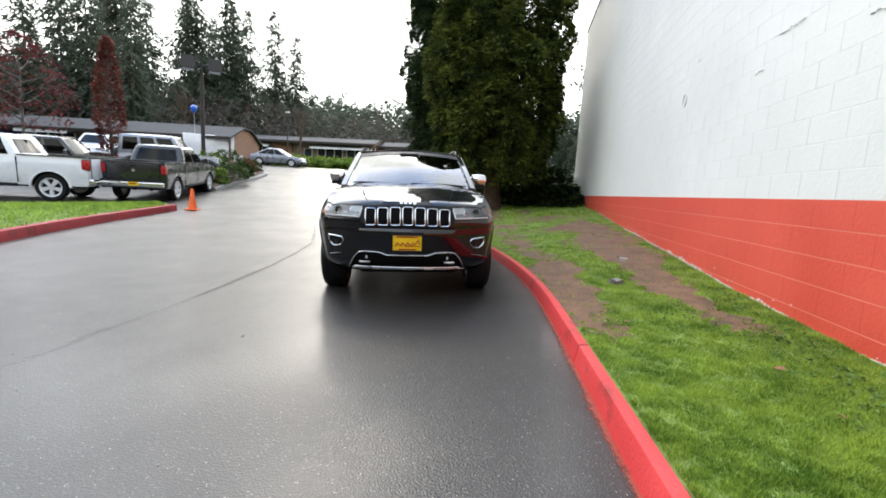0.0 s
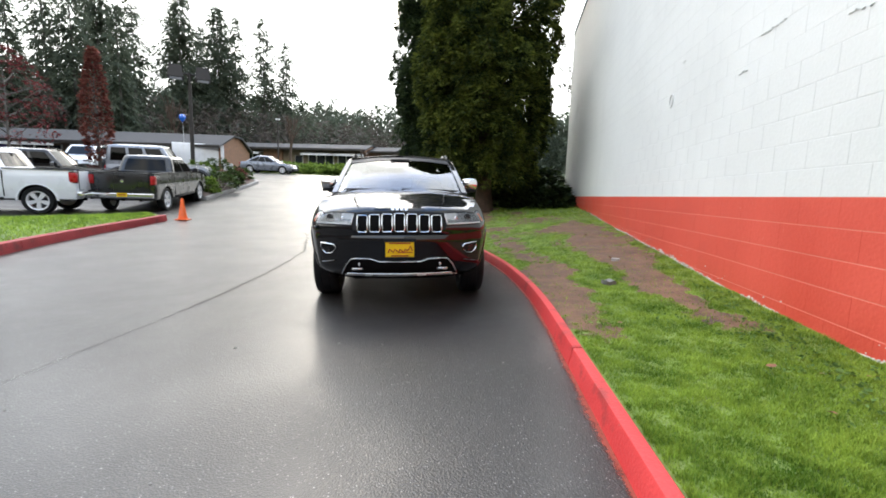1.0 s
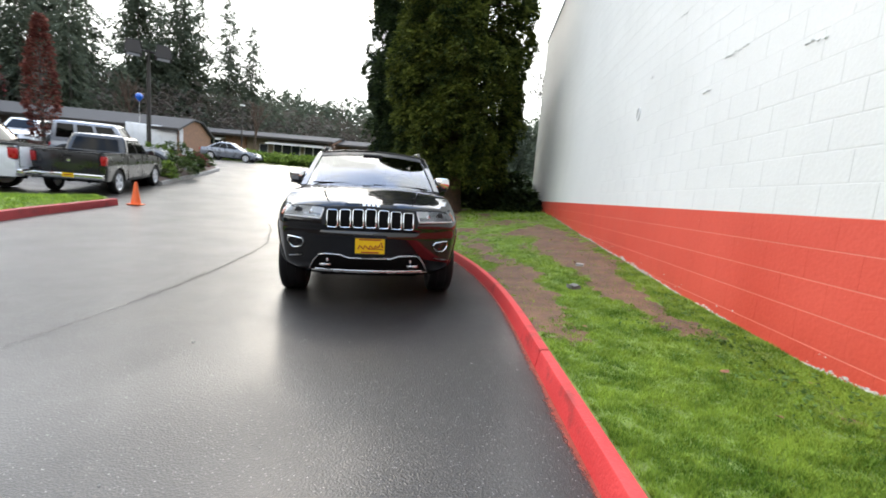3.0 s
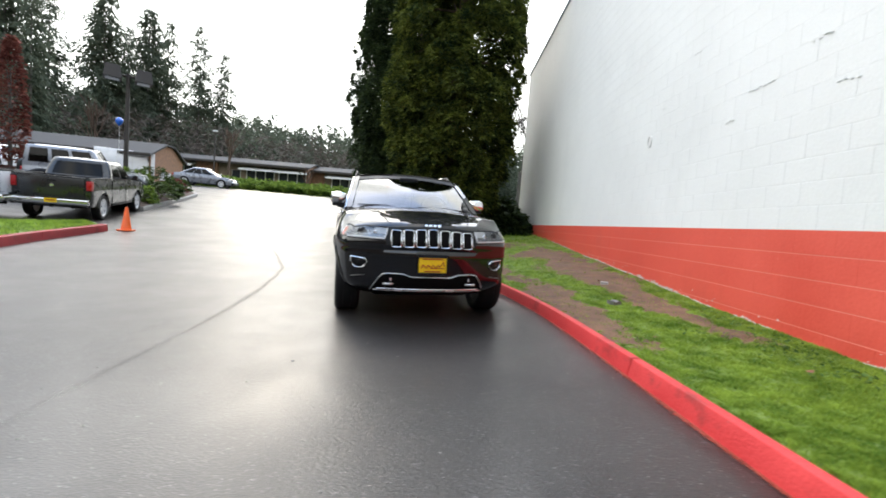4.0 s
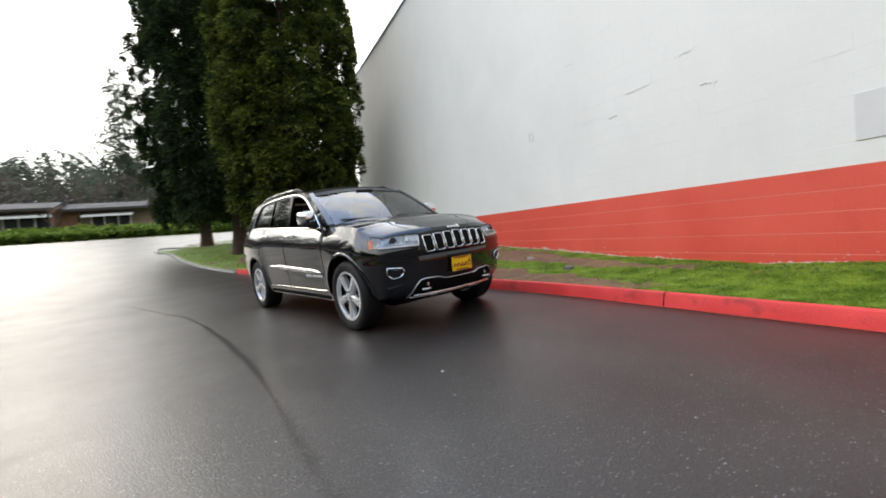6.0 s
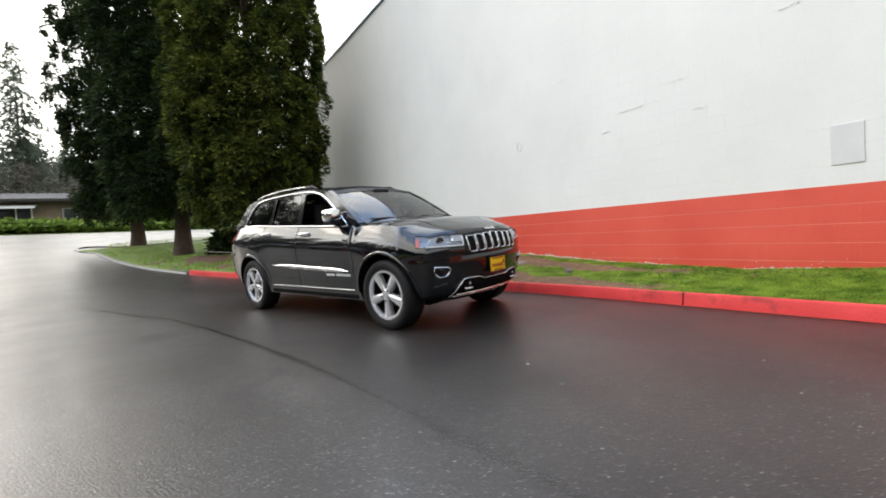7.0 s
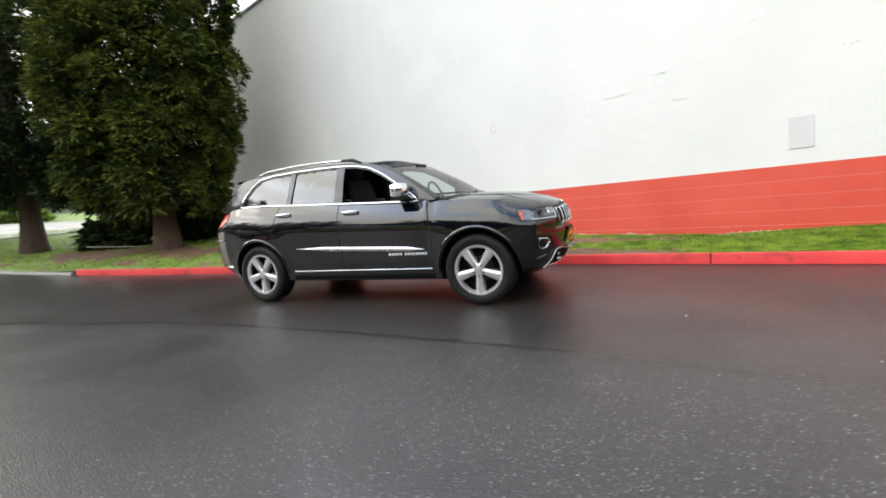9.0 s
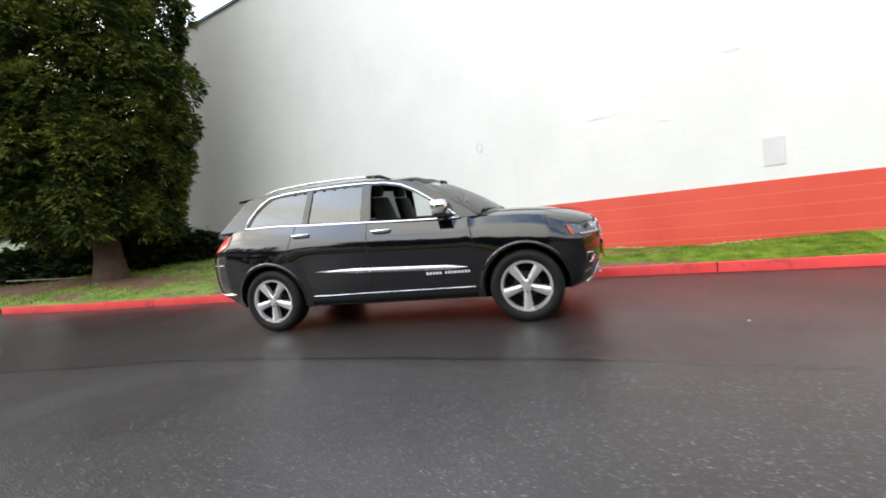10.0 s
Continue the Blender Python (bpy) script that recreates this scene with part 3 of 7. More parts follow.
def bare(x, y):
    """How bare the soil is: worn ground by the kerb near the car, and a trodden strip further in."""
    n_ = noise.noise((x * 1.3, y * 0.9, 4)) + 0.6 * noise.noise((x * 3.7, y * 3.1, 9)) + 0.5 * noise.noise((x * 11, y * 11, 2))
    xk = kerb_x(y)
    worn = 0.92 * math.exp(-(((x - xk - 0.26 - 0.10 * max(0, y - 3.4)) / (0.26 + 0.05 * max(0, y - 3.4))) ** 2)) * ease(y, 2.5, 3.4) * (1 - ease(y, 8.5, 10.5))
    strip = 1.3 * math.exp(-(((x - 1.50 + 0.03 * (y - 5)) / (0.24 + 0.07 * max(0, y - 4))) ** 2)) * ease(y, 2.9, 3.5) * (1 - ease(y, 9.0, 12.5))
    far_ = 0.9 * math.exp(-(((x - kerb_x(y) - 1.9) / 1.5) ** 2)) * ease(y, 10.5, 13.0) * (1 - ease(y, 17, 20))
    small = 0.75 * math.exp(-(((x - 1.62) / 0.22) ** 2 + ((y - 3.35) / 0.16) ** 2)) + 0.7 * math.exp(-(((x - 1.75) / 0.16) ** 2 + ((y - 2.0) / 0.25) ** 2))
    mixed = 0.50 * ease(y, 5.0, 7.5) * (1 - ease(y, 12, 14))
    return max(worn, strip, far_, small, mixed) + 0.72 * n_ + 0.24 * noise.noise((x * 27, y * 27, 6))


bm = sheet(rows_)
for f_ in bm.faces:
    c_ = f_.calc_center_median()
    f_.material_index = 1 if bare(c_.x, c_.y) > 0.60 else 0
lawn = part("lawn_strip", bm, [M_SOIL, M_DIRT], smooth=60)
tagged(lawn, "grass strip with worn brown soil patches beside the wall", "lawn", kind="structure")

rows_ = []
for y in np.arange(19.2, 28.6, 0.4):
    x0 = kerb_x(min(y, 23.4)) + 0.14 + (1.0 * ease(y, 24.5, 28.5) * 5 if y > 24.5 else 0) - (0.9 * ease(y, 23.5, 24.6) * (1 - ease(y, 24.6, 26)))
    rows_.append([(x0 + (12 - x0) * (i / 24) ** 1.3, y, road_z(x0, y) + 0.05 + 0.30 * (i / 24) + 0.03 * noise.noise((i * 0.7, y, 1))) for i in range(25)])
lawn_end = tagged(part("lawn_end", sheet(rows_), M_SOIL, smooth=60), "damp lawn under the cedar trees", "lawn", kind="structure")


def grass(name, count, seed, spot, label, h=(0.03, 0.075), w=0.0035):
    """Blades as slim bent triangles; spot(random) gives a root or None."""
    rng = random.Random(seed)
    v_, f_ = [], []
    for _ in range(count):
        p = spot(rng)
        if p is None:
            continue
        clump = 1 + 0.6 * noise.noise((p[0] * 5, p[1] * 5, seed)) + 0.9 * noise.noise((p[0] * 14, p[1] * 14, seed))
        hh, an, ln = rng.uniform(*h) * max(0.35, clump), rng.uniform(0, 6.283), rng.uniform(0.2, 1.3)
        dx, dy = math.cos(an), math.sin(an)
        ww = w * rng.uniform(0.7, 1.5)
        i = len(v_)
        px, py, pz = p
        v_ += [(px - dy * ww, py + dx * ww, pz - 0.004), (px + dy * ww, py - dx * ww, pz - 0.004), (px + dx * hh * ln, py + dy * hh * ln, pz + hh)]
        f_.append((i, i + 1, i + 2))
    return tagged(mesh_object(name, v_, f_, M_GRASS), label, "grass", kind="stuff")


def near_spot(rng):
    y = 0.9 + 12.0 * rng.random() ** 2.0
    x0 = kerb_x(y) + 0.10
    x = x0 + (WALL_X - 0.015 - x0) * rng.random()
    if bare(x, y) > 0.52 + 0.28 * rng.random() and rng.random() > 0.03:
        return None
    return x, y, verge_z(x, y)


def far_spot(rng):
    y = 12.0 + 16.0 * rng.random()
    x0 = kerb_x(min(y, 23.4)) + 0.2
    x = x0 + (WALL_X - x0 if y < 19.2 else 9) * rng.random()
    if y < 19.2 and bare(x, y) > 0.6:
        return None
    return x, y, (verge_z(x, y) if y < 19.2 else road_z(x0, y) + 0.05 + 0.30 * ((x - x0) / (12 - x0)) ** 0.77)


grass("grass_blades", 380000, 3, near_spot, "short bright green wet grass", (0.008, 0.021), 0.0027)
grass("grass_blades", 40000, 13, lambda r: (lambda x, y: (x, y, verge_z(x, y)))(r.uniform(1.0, 2.06), r.uniform(-7, 0.9)), "short green grass along the wall", (0.010, 0.028), 0.0035)
grass("grass_blades", 26000, 4, far_spot, "short damp grass under the cedars", (0.03, 0.07), 0.008)

# ---- building wall with its roof edge ----
BLOCK_L, BLOCK_H, WALL_START = 0.406, 0.2032, -7.0
wall = thing("wall_block", Matrix.Identity(4), "tall painted concrete block wall, white above a red band", "wall", kind="structure")
core = part("wall_core_upper", box(0.30, WALL_END - WALL_START, WALL_TOP - BAND, 0, (WALL_X + 0.153, (WALL_END + WALL_START) / 2, (WALL_TOP + BAND) / 2)), M_CORE, wall, "white painted block core")
part("wall_core_lower", box(0.30, WALL_END - WALL_START, BAND + 1.0, 0, (WALL_X + 0.153, (WALL_END + WALL_START) / 2, (BAND - 1.0) / 2)), M_CORE_RED, wall, "red painted block core")
part("roof_edge", box(0.36, WALL_END - WALL_START + 0.06, 0.09, 0.01, (WALL_X + 0.145, (WALL_END + WALL_START) / 2, WALL_TOP + 0.045)), M_FLASH, wall, "blue-grey metal roof edge")
part("wall_return", box(14.0, 0.30, WALL_TOP + 1.0, 0, (WALL_X + 7.31, WALL_END - 0.152, (WALL_TOP - 1.0) / 2)), M_WHITE, wall, "white end wall")
part("wall_return", box(14.0, 0.30, WALL_TOP + 1.0, 0, (WALL_X + 7.31, WALL_START + 0.152, (WALL_TOP - 1.0) / 2)), M_WHITE, wall, "white end wall")
part("flat_roof", box(14.2, WALL_END - WALL_START - 0.6, 0.1, 0, (WALL_X + 7.4, (WALL_END + WALL_START) / 2, WALL_TOP - 0.2)), M_CONCRETE, wall)

# a ring and a patched plate in the paint, and bruises along the joints
def wall_face(name, bm_, mat, y, z, label, parent=wall):
    return part(name, bm_, mat, parent, label, smooth=50, at=Matrix.Translation((WALL_X - 0.002, y, z)) @ Matrix.Rotation(radians(-90), 4, "Y"))


plate_ = wall_face("plate", box(0.415, 0.262, 0.012, 0.004, (0, 0, 0.0)), material("grey_painted_plate", (0.60, 0.60, 0.605), 0.5, vary=0.05, scale=3), 1.812, 1.645, "grey painted cover plate")
plate_.data.polygons.foreach_set("use_smooth", [False] * len(plate_.data.polygons))
wall_face("ring", tube([(0.085 * math.cos(t), 0.062 * math.sin(t), 0.004) for t in np.linspace(0, 6.283, 25)[:-1]], 0.007, 6, closed=True), M_CORE, 6.556, 2.54, "shallow ring under the paint")
rng = random.Random(11)
for y, z, n_ in ((4.05, 2.64, 7), (3.16, 2.40, 4), (3.45, 2.83, 4), (4.6, 2.40, 3), (6.2, 2.95, 2), (2.2, 3.25, 4), (5.4, 3.45, 3), (1.3, 2.65, 3), (8.1, 2.7, 2)):
    flakes = []
    for k in range(n_):
        fy, fz, ln = 0.055 * k, 0.012 * rng.uniform(-1, 1), rng.uniform(0.02, 0.06)
        flakes.append(tube([(fz, fy, 0.0), (fz + 0.01 * rng.uniform(-1, 1), fy - ln * 0.5, 0.006), (fz, fy - ln, 0.0)], [0.003, 0.007, 0.002], 5))
    wall_face("paint_blister", merge(*flakes), M_CORE, y, z, "chipped paint along a joint")

# ---- the black sport utility vehicle ----
SUV_AT = pose(-1.579, 5.956, 0.0195, 0, 0.0, heading(165.11)) @ Matrix.Rotation(radians(1.4), 4, "X")
BELT = ((-2.45, 1.14), (-2.3, 1.21), (-1.7, 1.25), (-0.9, 1.22), (-0.2, 1.18), (0.8, 1.125), (0.95, 1.145))
HOOD = ((0.95, 1.15), (1.05, 1.165), (1.4, 1.15), (1.8, 1.115), (2.05, 1.075), (2.18, 1.045), (2.30, 1.005))
UNDER = ((-2.45, 0.52), (-2.2, 0.42), (-1.9, 0.34), (-0.9, 0.32), (1.0, 0.32), (1.9, 0.28), (2.15, 0.285), (2.30, 0.31))
PLAN = ((-2.45, 0.80), (-2.35, 0.85), (-2.1, 0.885), (-1.4, 0.90), (0.0, 0.892), (1.4, 0.90), (1.8, 0.895), (2.0, 0.88), (2.15, 0.855), (2.30, 0.80))
TUMBLE = ((0.0, 0.92), (0.1, 0.95), (0.25, 0.972), (0.45, 0.988), (0.62, 0.998), (0.70, 1.0), (0.755, 0.996), (0.80, 0.985), (0.86, 0.963), (0.93, 0.928), (1.0, 0.890))


def suv_ends(x, b):
    return (curve_at(HOOD, x) - 0.045 * abs(b) ** 3.2 + 0.012 * (math.exp(-((b / 0.45) ** 6)) if x > 1.0 else 0) * ease(2.3 - x, 0, 0.5)) if x > 0.95 else curve_at(BELT, x)


def suv_skin(a, b, c):
    """The skin of the lower body: a along, b across, c up."""
    x = -0.075 + 2.375 * a
    zb, zt = curve_at(UNDER, x), suv_ends(x, b)
    z = zb + c * (zt - zb)
    flare = 0.02 * sum(math.exp(-(((x - s * 1.435) / 0.40) ** 4)) for s in (-1, 1)) * (1 - ease(c, 0.5, 0.85))
    w = curve_at(PLAN, x) * curve_at(TUMBLE, c) + flare
    k = ease(x, 1.5, 2.30)
    x -= k * (0.29 * abs(b) ** 2.3 + 0.085 * (max(0, z - 0.78) / 0.20) ** 2 + 0.10 * (max(0, 0.47 - z) / 0.12) ** 2)
    x -= k * (0.022 * math.exp(-(((z - 0.755) / 0.02) ** 2)) + 0.20 * max(0.0, 0.72 - z))
    if x > 1.95:
        x = 1.95 + (x - 1.95) * 0.72
    k = ease(-x, 1.75, 2.45)
    x += k * (0.20 * abs(b) ** 3 + 0.16 * (max(0, z - 0.72) / 0.5) ** 2 + 0.05 * (max(0, 0.6 - z) / 0.15) ** 2)
    return Vector((x, b * w, z))


def level(a, b, z):
    x = -0.075 + 2.375 * a
    zb, zt = curve_at(UNDER, x), suv_ends(x, b)
    return min(1.0, max(0.0, (z - zb) / (zt - zb)))


def on_front(y, z, off=0.0):
    """The place on the nose at that side distance and height."""
    b = y / 0.81
    for _ in range(4):
        p = suv_skin(1, b, level(1, b, z))
        b += (y - p.y) / 0.8
    b = max(-1, min(1, b))
    p = suv_skin(1, b, level(1, b, z))
    q, r = suv_skin(1, b + 0.02 if b < 0.9 else b - 0.02, level(1, b, z)), suv_skin(1, b, level(1, b, z + 0.02))
    n = (q - p).cross(r - p) * (1 if b < 0.9 else -1)
    n.normalize()
    if n.x < 0:
        n = -n
    return p + n * off


def on_side(x, z, off=0.0, side=1):
    """The place on the flank at that station and height."""
    a = (x + 0.075) / 2.375
    for _ in range(4):
        p = suv_skin(a, 1, level(a, 1, z))
        a += (x - p.x) / 2.375
    p = suv_skin(a, 1, level(a, 1, z))
    return Vector((p.x, side * (p.y + off), p.z))


suv = thing("suv", SUV_AT, "wet glossy black sport utility vehicle with chrome trim, front window open", "car")

bm = hull(suv_skin, 92, 30, 22)
for f_ in bm.faces:
    c_ = f_.calc_center_median()
    f_.material_index = 0
    if abs(f_.normal.z) > 0.8 and c_.z < 0.6:
        f_.material_index = 1
    if -2.0 < c_.x < 0.86 and c_.z > suv_ends(c_.x, 0) - 0.004 and abs(c_.y) < 0.78:
        f_.material_index = 1
body = part("body", bm, [M_PAINT, M_UNDER], suv, smooth=38)
cutters = []
for sx in (-1, 1):
    for sy in (-1, 1):
        bm = lathe([(0.415, 0.48), (0.415, 1.3)], 48, "Y")
        for f_ in bm.faces:
            f_.material_index = 1
        if sy < 0:
            bmesh.ops.scale(bm, vec=(1, -1, 1), verts=bm.verts[:])
        bmesh.ops.translate(bm, vec=(sx * 1.435, 0, 0.405), verts=bm.verts[:])
        cut = part("cutter", bm, [M_PAINT, M_TRIM])
        cutters.append(cut)
        mod = body.modifiers.new("arch", "BOOLEAN")
        mod.object, mod.operation, mod.solver = cut, "DIFFERENCE", "EXACT"
for c_ in cutters:
    c_.matrix_world = suv.matrix_basis
bpy.context.view_layer.update()
done = bpy.data.meshes.new_from_object(body.evaluated_get(bpy.context.evaluated_depsgraph_get()))
body.modifiers.clear()
body.data = done
for c_ in cutters:
    bpy.data.objects.remove(c_)


def split_off(ob, name, keep, mats, label=""):
    """Takes the faces whose centre keep() accepts out of ob, as a part of their own."""
    src = bmesh.new()
    src.from_mesh(ob.data)
    bm_ = src.copy()
    bmesh.ops.delete(src, geom=[f for f in src.faces if keep(f.calc_center_median(), f)], context="FACES")
    bmesh.ops.delete(bm_, geom=[f for f in bm_.faces if not keep(f.calc_center_median(), f)], context="FACES")
    src.to_mesh(ob.data)
    src.free()
    me = bpy.data.meshes.new(name)
    bm_.to_mesh(me)
    bm_.free()
    for m in mats:
        me.materials.append(m)
    o = new(name, me)
    o.parent = suv
    if label:
        o["label"] = label
    return o


split_off(body, "hood", lambda c, f: c.x > 0.97 and abs(c.y) < 0.76 and f.normal.z > 0.55 and c.z > 0.93, [M_PAINT, M_TRIM], "glossy black hood beaded with rain")
for sy in (1, -1):
    split_off(body, "front_door", lambda c, f: -0.17 < c.x < 0.93 and c.y * sy > 0.75 and 0.40 < c.z and f.material_index == 0, [M_PAINT, M_TRIM])
    split_off(body, "rear_door", lambda c, f: -1.06 < c.x <= -0.17 and c.y * sy > 0.75 and 0.40 < c.z and f.material_index == 0 and (c.x + 1.435) ** 2 + (c.z - 0.405) ** 2 > 0.27, [M_PAINT, M_TRIM])


def side_strip(name, pts, r, mat, label="", flat=1.0, off=0.004):
    for sy in (1, -1):
        part(name, tube([on_side(x, z, off, sy) for x, z in pts], r, 8, flat=flat), mat, suv, label, smooth=60)


def line_pts(p, q, n):
    return [(p[0] + (q[0] - p[0]) * i / n, p[1] + (q[1] - p[1]) * i / n) for i in range(n + 1)]


# shut lines, sills, mouldings, arch lips
side_strip("door_gap", line_pts((0.93, 0.44), (0.97, 0.75), 6) + line_pts((0.965, 0.80), (0.92, 1.11), 6), 0.0045, M_TRIM, off=-0.001)
side_strip("door_gap", line_pts((-0.17, 0.42), (-0.19, 1.17), 14), 0.0045, M_TRIM, off=-0.001)
side_strip("door_gap", [(-1.4575 + 0.535 * math.cos(radians(k)), 0.405 + 0.535 * math.sin(radians(k))) for k in range(4, 62, 6)] + line_pts((-1.16, 0.90), (-1.06, 1.22), 6), 0.0045, M_TRIM, off=-0.001)
side_strip("sill", line_pts((-0.93, 0.365), (0.95, 0.365), 16), 0.042, M_UNDER, "black plastic sill", off=-0.03)
side_strip("sill_moulding", line_pts((-0.90, 0.432), (0.93, 0.432), 18), 0.0042, M_CHROME, "thin bright sill moulding", off=0.004)
for sy in (1, -1):
    rows_ = []
    for i in range(25):
        x = -0.82 + 1.70 * i / 24
        zc = 0.705 - 0.065 * i / 24
        hh = 0.024 * min(1, (24 - i) / 3 + 0.12, i / 7 + 0.10)
        rows_.append([on_side(x, zc + hh * k, 0.003 + 0.016 * (1 - abs(k) ** 2), sy) for k in (-1, -0.6, 0, 0.6, 1)])
    part("door_moulding", sheet(rows_), M_ALLOY, suv, "silver door moulding", smooth=70)
    # the maker's lettering is kept as plain bars
    bars = [0.030, 0.026, 0.028, 0.030, 0.028, None, 0.026, 0.030, 0.026, 0.028, 0.030, 0.028, 0.026, 0.026]
    x, badge_ = 0.44, None
    for wd in bars:
        if wd:
            p = on_side(x + wd / 2, 0.597, 0.006, sy)
            bar = part("badge_bar", box(wd * 0.85, 0.005, 0.026, 0.003, (0, 0, 0), 1), M_WHEELPALE, suv, "small bright bar", at=Matrix.Translation(p))
            x += wd + 0.006
        else:
            x += 0.024
    for sx in (-1, 1):
        arc = [(sx * 1.435 + 0.424 * math.cos(radians(k)), 0.405 + 0.424 * math.sin(radians(k))) for k in range(0, 181, 6)]
        rows_ = [[on_side(x, z, o, sy) for x, z in ((sx * 1.4575 + (x - sx * 1.4575) * r, 0.405 + (z - 0.405) * r) for r in (1.0,))] + [on_side(sx * 1.4575 + (x - sx * 1.4575) * 1.03, 0.405 + (z - 0.405) * 1.03, 0.012, sy), on_side(sx * 1.4575 + (x - sx * 1.4575) * 1.06, 0.405 + (z - 0.405) * 1.06, 0.002, sy)] for (x, z), o in zip(arc, [0.010] * len(arc))]
        part("arch_lip", sheet(rows_, 0.004), M_PAINT, suv, "dark wheel arch lip", smooth=50)

# cabin
def cab_y(z):
    return 0.802 - 0.140 * ((z - 1.13) / 0.53) ** 1.1 if z > 1.13 else 0.802


OUTER = [(1.02, 1.135), (0.90, 1.225), (0.72, 1.345), (0.52, 1.47), (0.34, 1.56), (0.18, 1.60), (-0.05, 1.625), (-0.5, 1.645), (-1.0, 1.645), (-1.5, 1.62), (-1.72, 1.59), (-1.80, 1.53), (-1.95, 1.38), (-2.12, 1.235), (-1.7, 1.245), (-0.9, 1.215), (-0.2, 1.175), (0.4, 1.145), (0.8, 1.122)]
W_FRONT = [(0.79, 1.150), (0.66, 1.245), (0.50, 1.352), (0.36, 1.445), (0.20, 1.525), (0.02, 1.566), (-0.13, 1.580), (-0.155, 1.40), (-0.165, 1.198), (0.3, 1.172)]
W_REAR = [(-0.255, 1.202), (-0.245, 1.40), (-0.225, 1.585), (-0.55, 1.595), (-0.86, 1.594), (-0.905, 1.41), (-0.93, 1.238), (-0.6, 1.220)]
W_QUART = [(-0.975, 1.241), (-0.95, 1.41), (-0.905, 1.593), (-1.22, 1.585), (-1.40, 1.560), (-1.52, 1.49), (-1.63, 1.39), (-1.70, 1.285), (-1.70, 1.272), (-1.3, 1.262)]


def dense(poly, step=0.06):
    out = []
    for p, q in zip(poly, poly[1:] + poly[:1]):
        n = max(1, int(math.hypot(q[0] - p[0], q[1] - p[1]) / step))
        out += [(p[0] + (q[0] - p[0]) * i / n, p[1] + (q[1] - p[1]) * i / n) for i in range(n)]
    return out


from mathutils.geometry import tessellate_polygon


def flat_panel(polys, place, thick):
    """A panel with holes: the first polygon less the others, sent to space by place()."""
    polys = [dense(p) for p in polys]
    tris = tessellate_polygon([[Vector((x, z, 0)) for x, z in p] for p in polys])
    flat_ = [p for poly in polys for p in poly]
    bm_ = bmesh.new()
    vs = [bm_.verts.new(place(x, z)) for x, z in flat_]
    for t in tris:
        try:
            bm_.faces.new([vs[i] for i in t])
        except ValueError:
            pass
    bmesh.ops.recalc_face_normals(bm_, faces=bm_.faces[:])
    if thick:
        bmesh.ops.solidify(bm_, geom=bm_.faces[:], thickness=thick)
    return bm_


for sy in (1, -1):
    part("side_frame", flat_panel([OUTER, W_FRONT, W_REAR, W_QUART], lambda x, z: (x, sy * cab_y(z), z), 0.03), M_PAINT, suv, smooth=40)
    for poly, mat, nm in ((W_REAR, M_TINT, "rear_window"), (W_QUART, M_TINT, "quarter_window"), (W_FRONT, M_GLASS, "front_window")):
        if nm == "front_window" and sy < 0:
            continue
        pane = part(nm, flat_panel([poly], lambda x, z: (x, sy * (cab_y(z) - 0.010), z), 0), mat, suv, "tinted glass" if mat is M_TINT else "")
    rim = [(0.83, 1.132)] + [(x + 0.012, z + 0.018) for x, z in W_FRONT[1:7]] + [(-0.225, 1.607), (-0.55, 1.617), (-0.9, 1.616), (-1.22, 1.607), (-1.42, 1.580), (-1.545, 1.505), (-1.66, 1.395), (-1.735, 1.285), (-1.74, 1.256), (-1.3, 1.246), (-0.93, 1.222), (-0.6, 1.204), (-0.2, 1.183), (0.3, 1.155)]
    part("window_surround", tube([(x, sy * (cab_y(z) + 0.004), z) for x, z in dense(rim, 0.05)], 0.011, 8, closed=True), M_CHROME, suv, "chrome window surround", smooth=60)
    for poly in ([(-0.15, 1.19), (-0.14, 1.585), (-0.24, 1.59), (-0.27, 1.195)], [(-0.915, 1.232), (-0.885, 1.41), (-0.85, 1.598), (-0.915, 1.598), (-0.96, 1.41), (-0.985, 1.236)]):
        part("pillar_trim", flat_panel([poly], lambda x, z: (x, sy * (cab_y(z) + 0.003), z), 0.006), M_PAINT, suv, "glossy black pillar trim")
    for x in (-0.98, -0.02):
        z = 1.125 if x < -0.5 else 1.088
        hb = tube([on_side(x - 0.10, z, 0.012, sy), on_side(x - 0.085, z, 0.040, sy), on_side(x, z, 0.046, sy), on_side(x + 0.085, z, 0.040, sy), on_side(x + 0.10, z, 0.012, sy)], 0.016, 8, flat=0.7)
        part("door_handle", hb, M_CHROME, suv, "chrome door handle", smooth=60)

roof_edge = [(x, z) for x, z in OUTER if z > 1.56 and -1.9 < x < 0.36]
rows_ = []
for x, z in dense(roof_edge[:-1] + roof_edge[-1:], 0.12)[: None]:
    if z < 1.56:
        continue
    yy = cab_y(z) + 0.001
    rows_.append([(x - 0.05 * (1 - (2 * i / 16 - 1) ** 2) * (-1 if x > 0 else 0), yy * (2 * i / 16 - 1), z + 0.048 * (1 - (2 * i / 16 - 1) ** 2)) for i in range(17)])
rows_ = sorted(rows_, key=lambda r: r[0][0])
part("roof", sheet(rows_, 0.02), M_PAINT, suv, "glossy black roof", smooth=40)
ws_low, ws_top = [], []
for i in range(21):
    k = 2 * i / 20 - 1
    ws_low.append(Vector((1.20 - 0.20 * abs(k) ** 2.2, 0.792 * k, 1.165 - 0.022 * k * k)))
    ws_top.append(Vector((0.37 - 0.045 * k * k, 0.676 * k, 1.608 - 0.048 * k * k)))
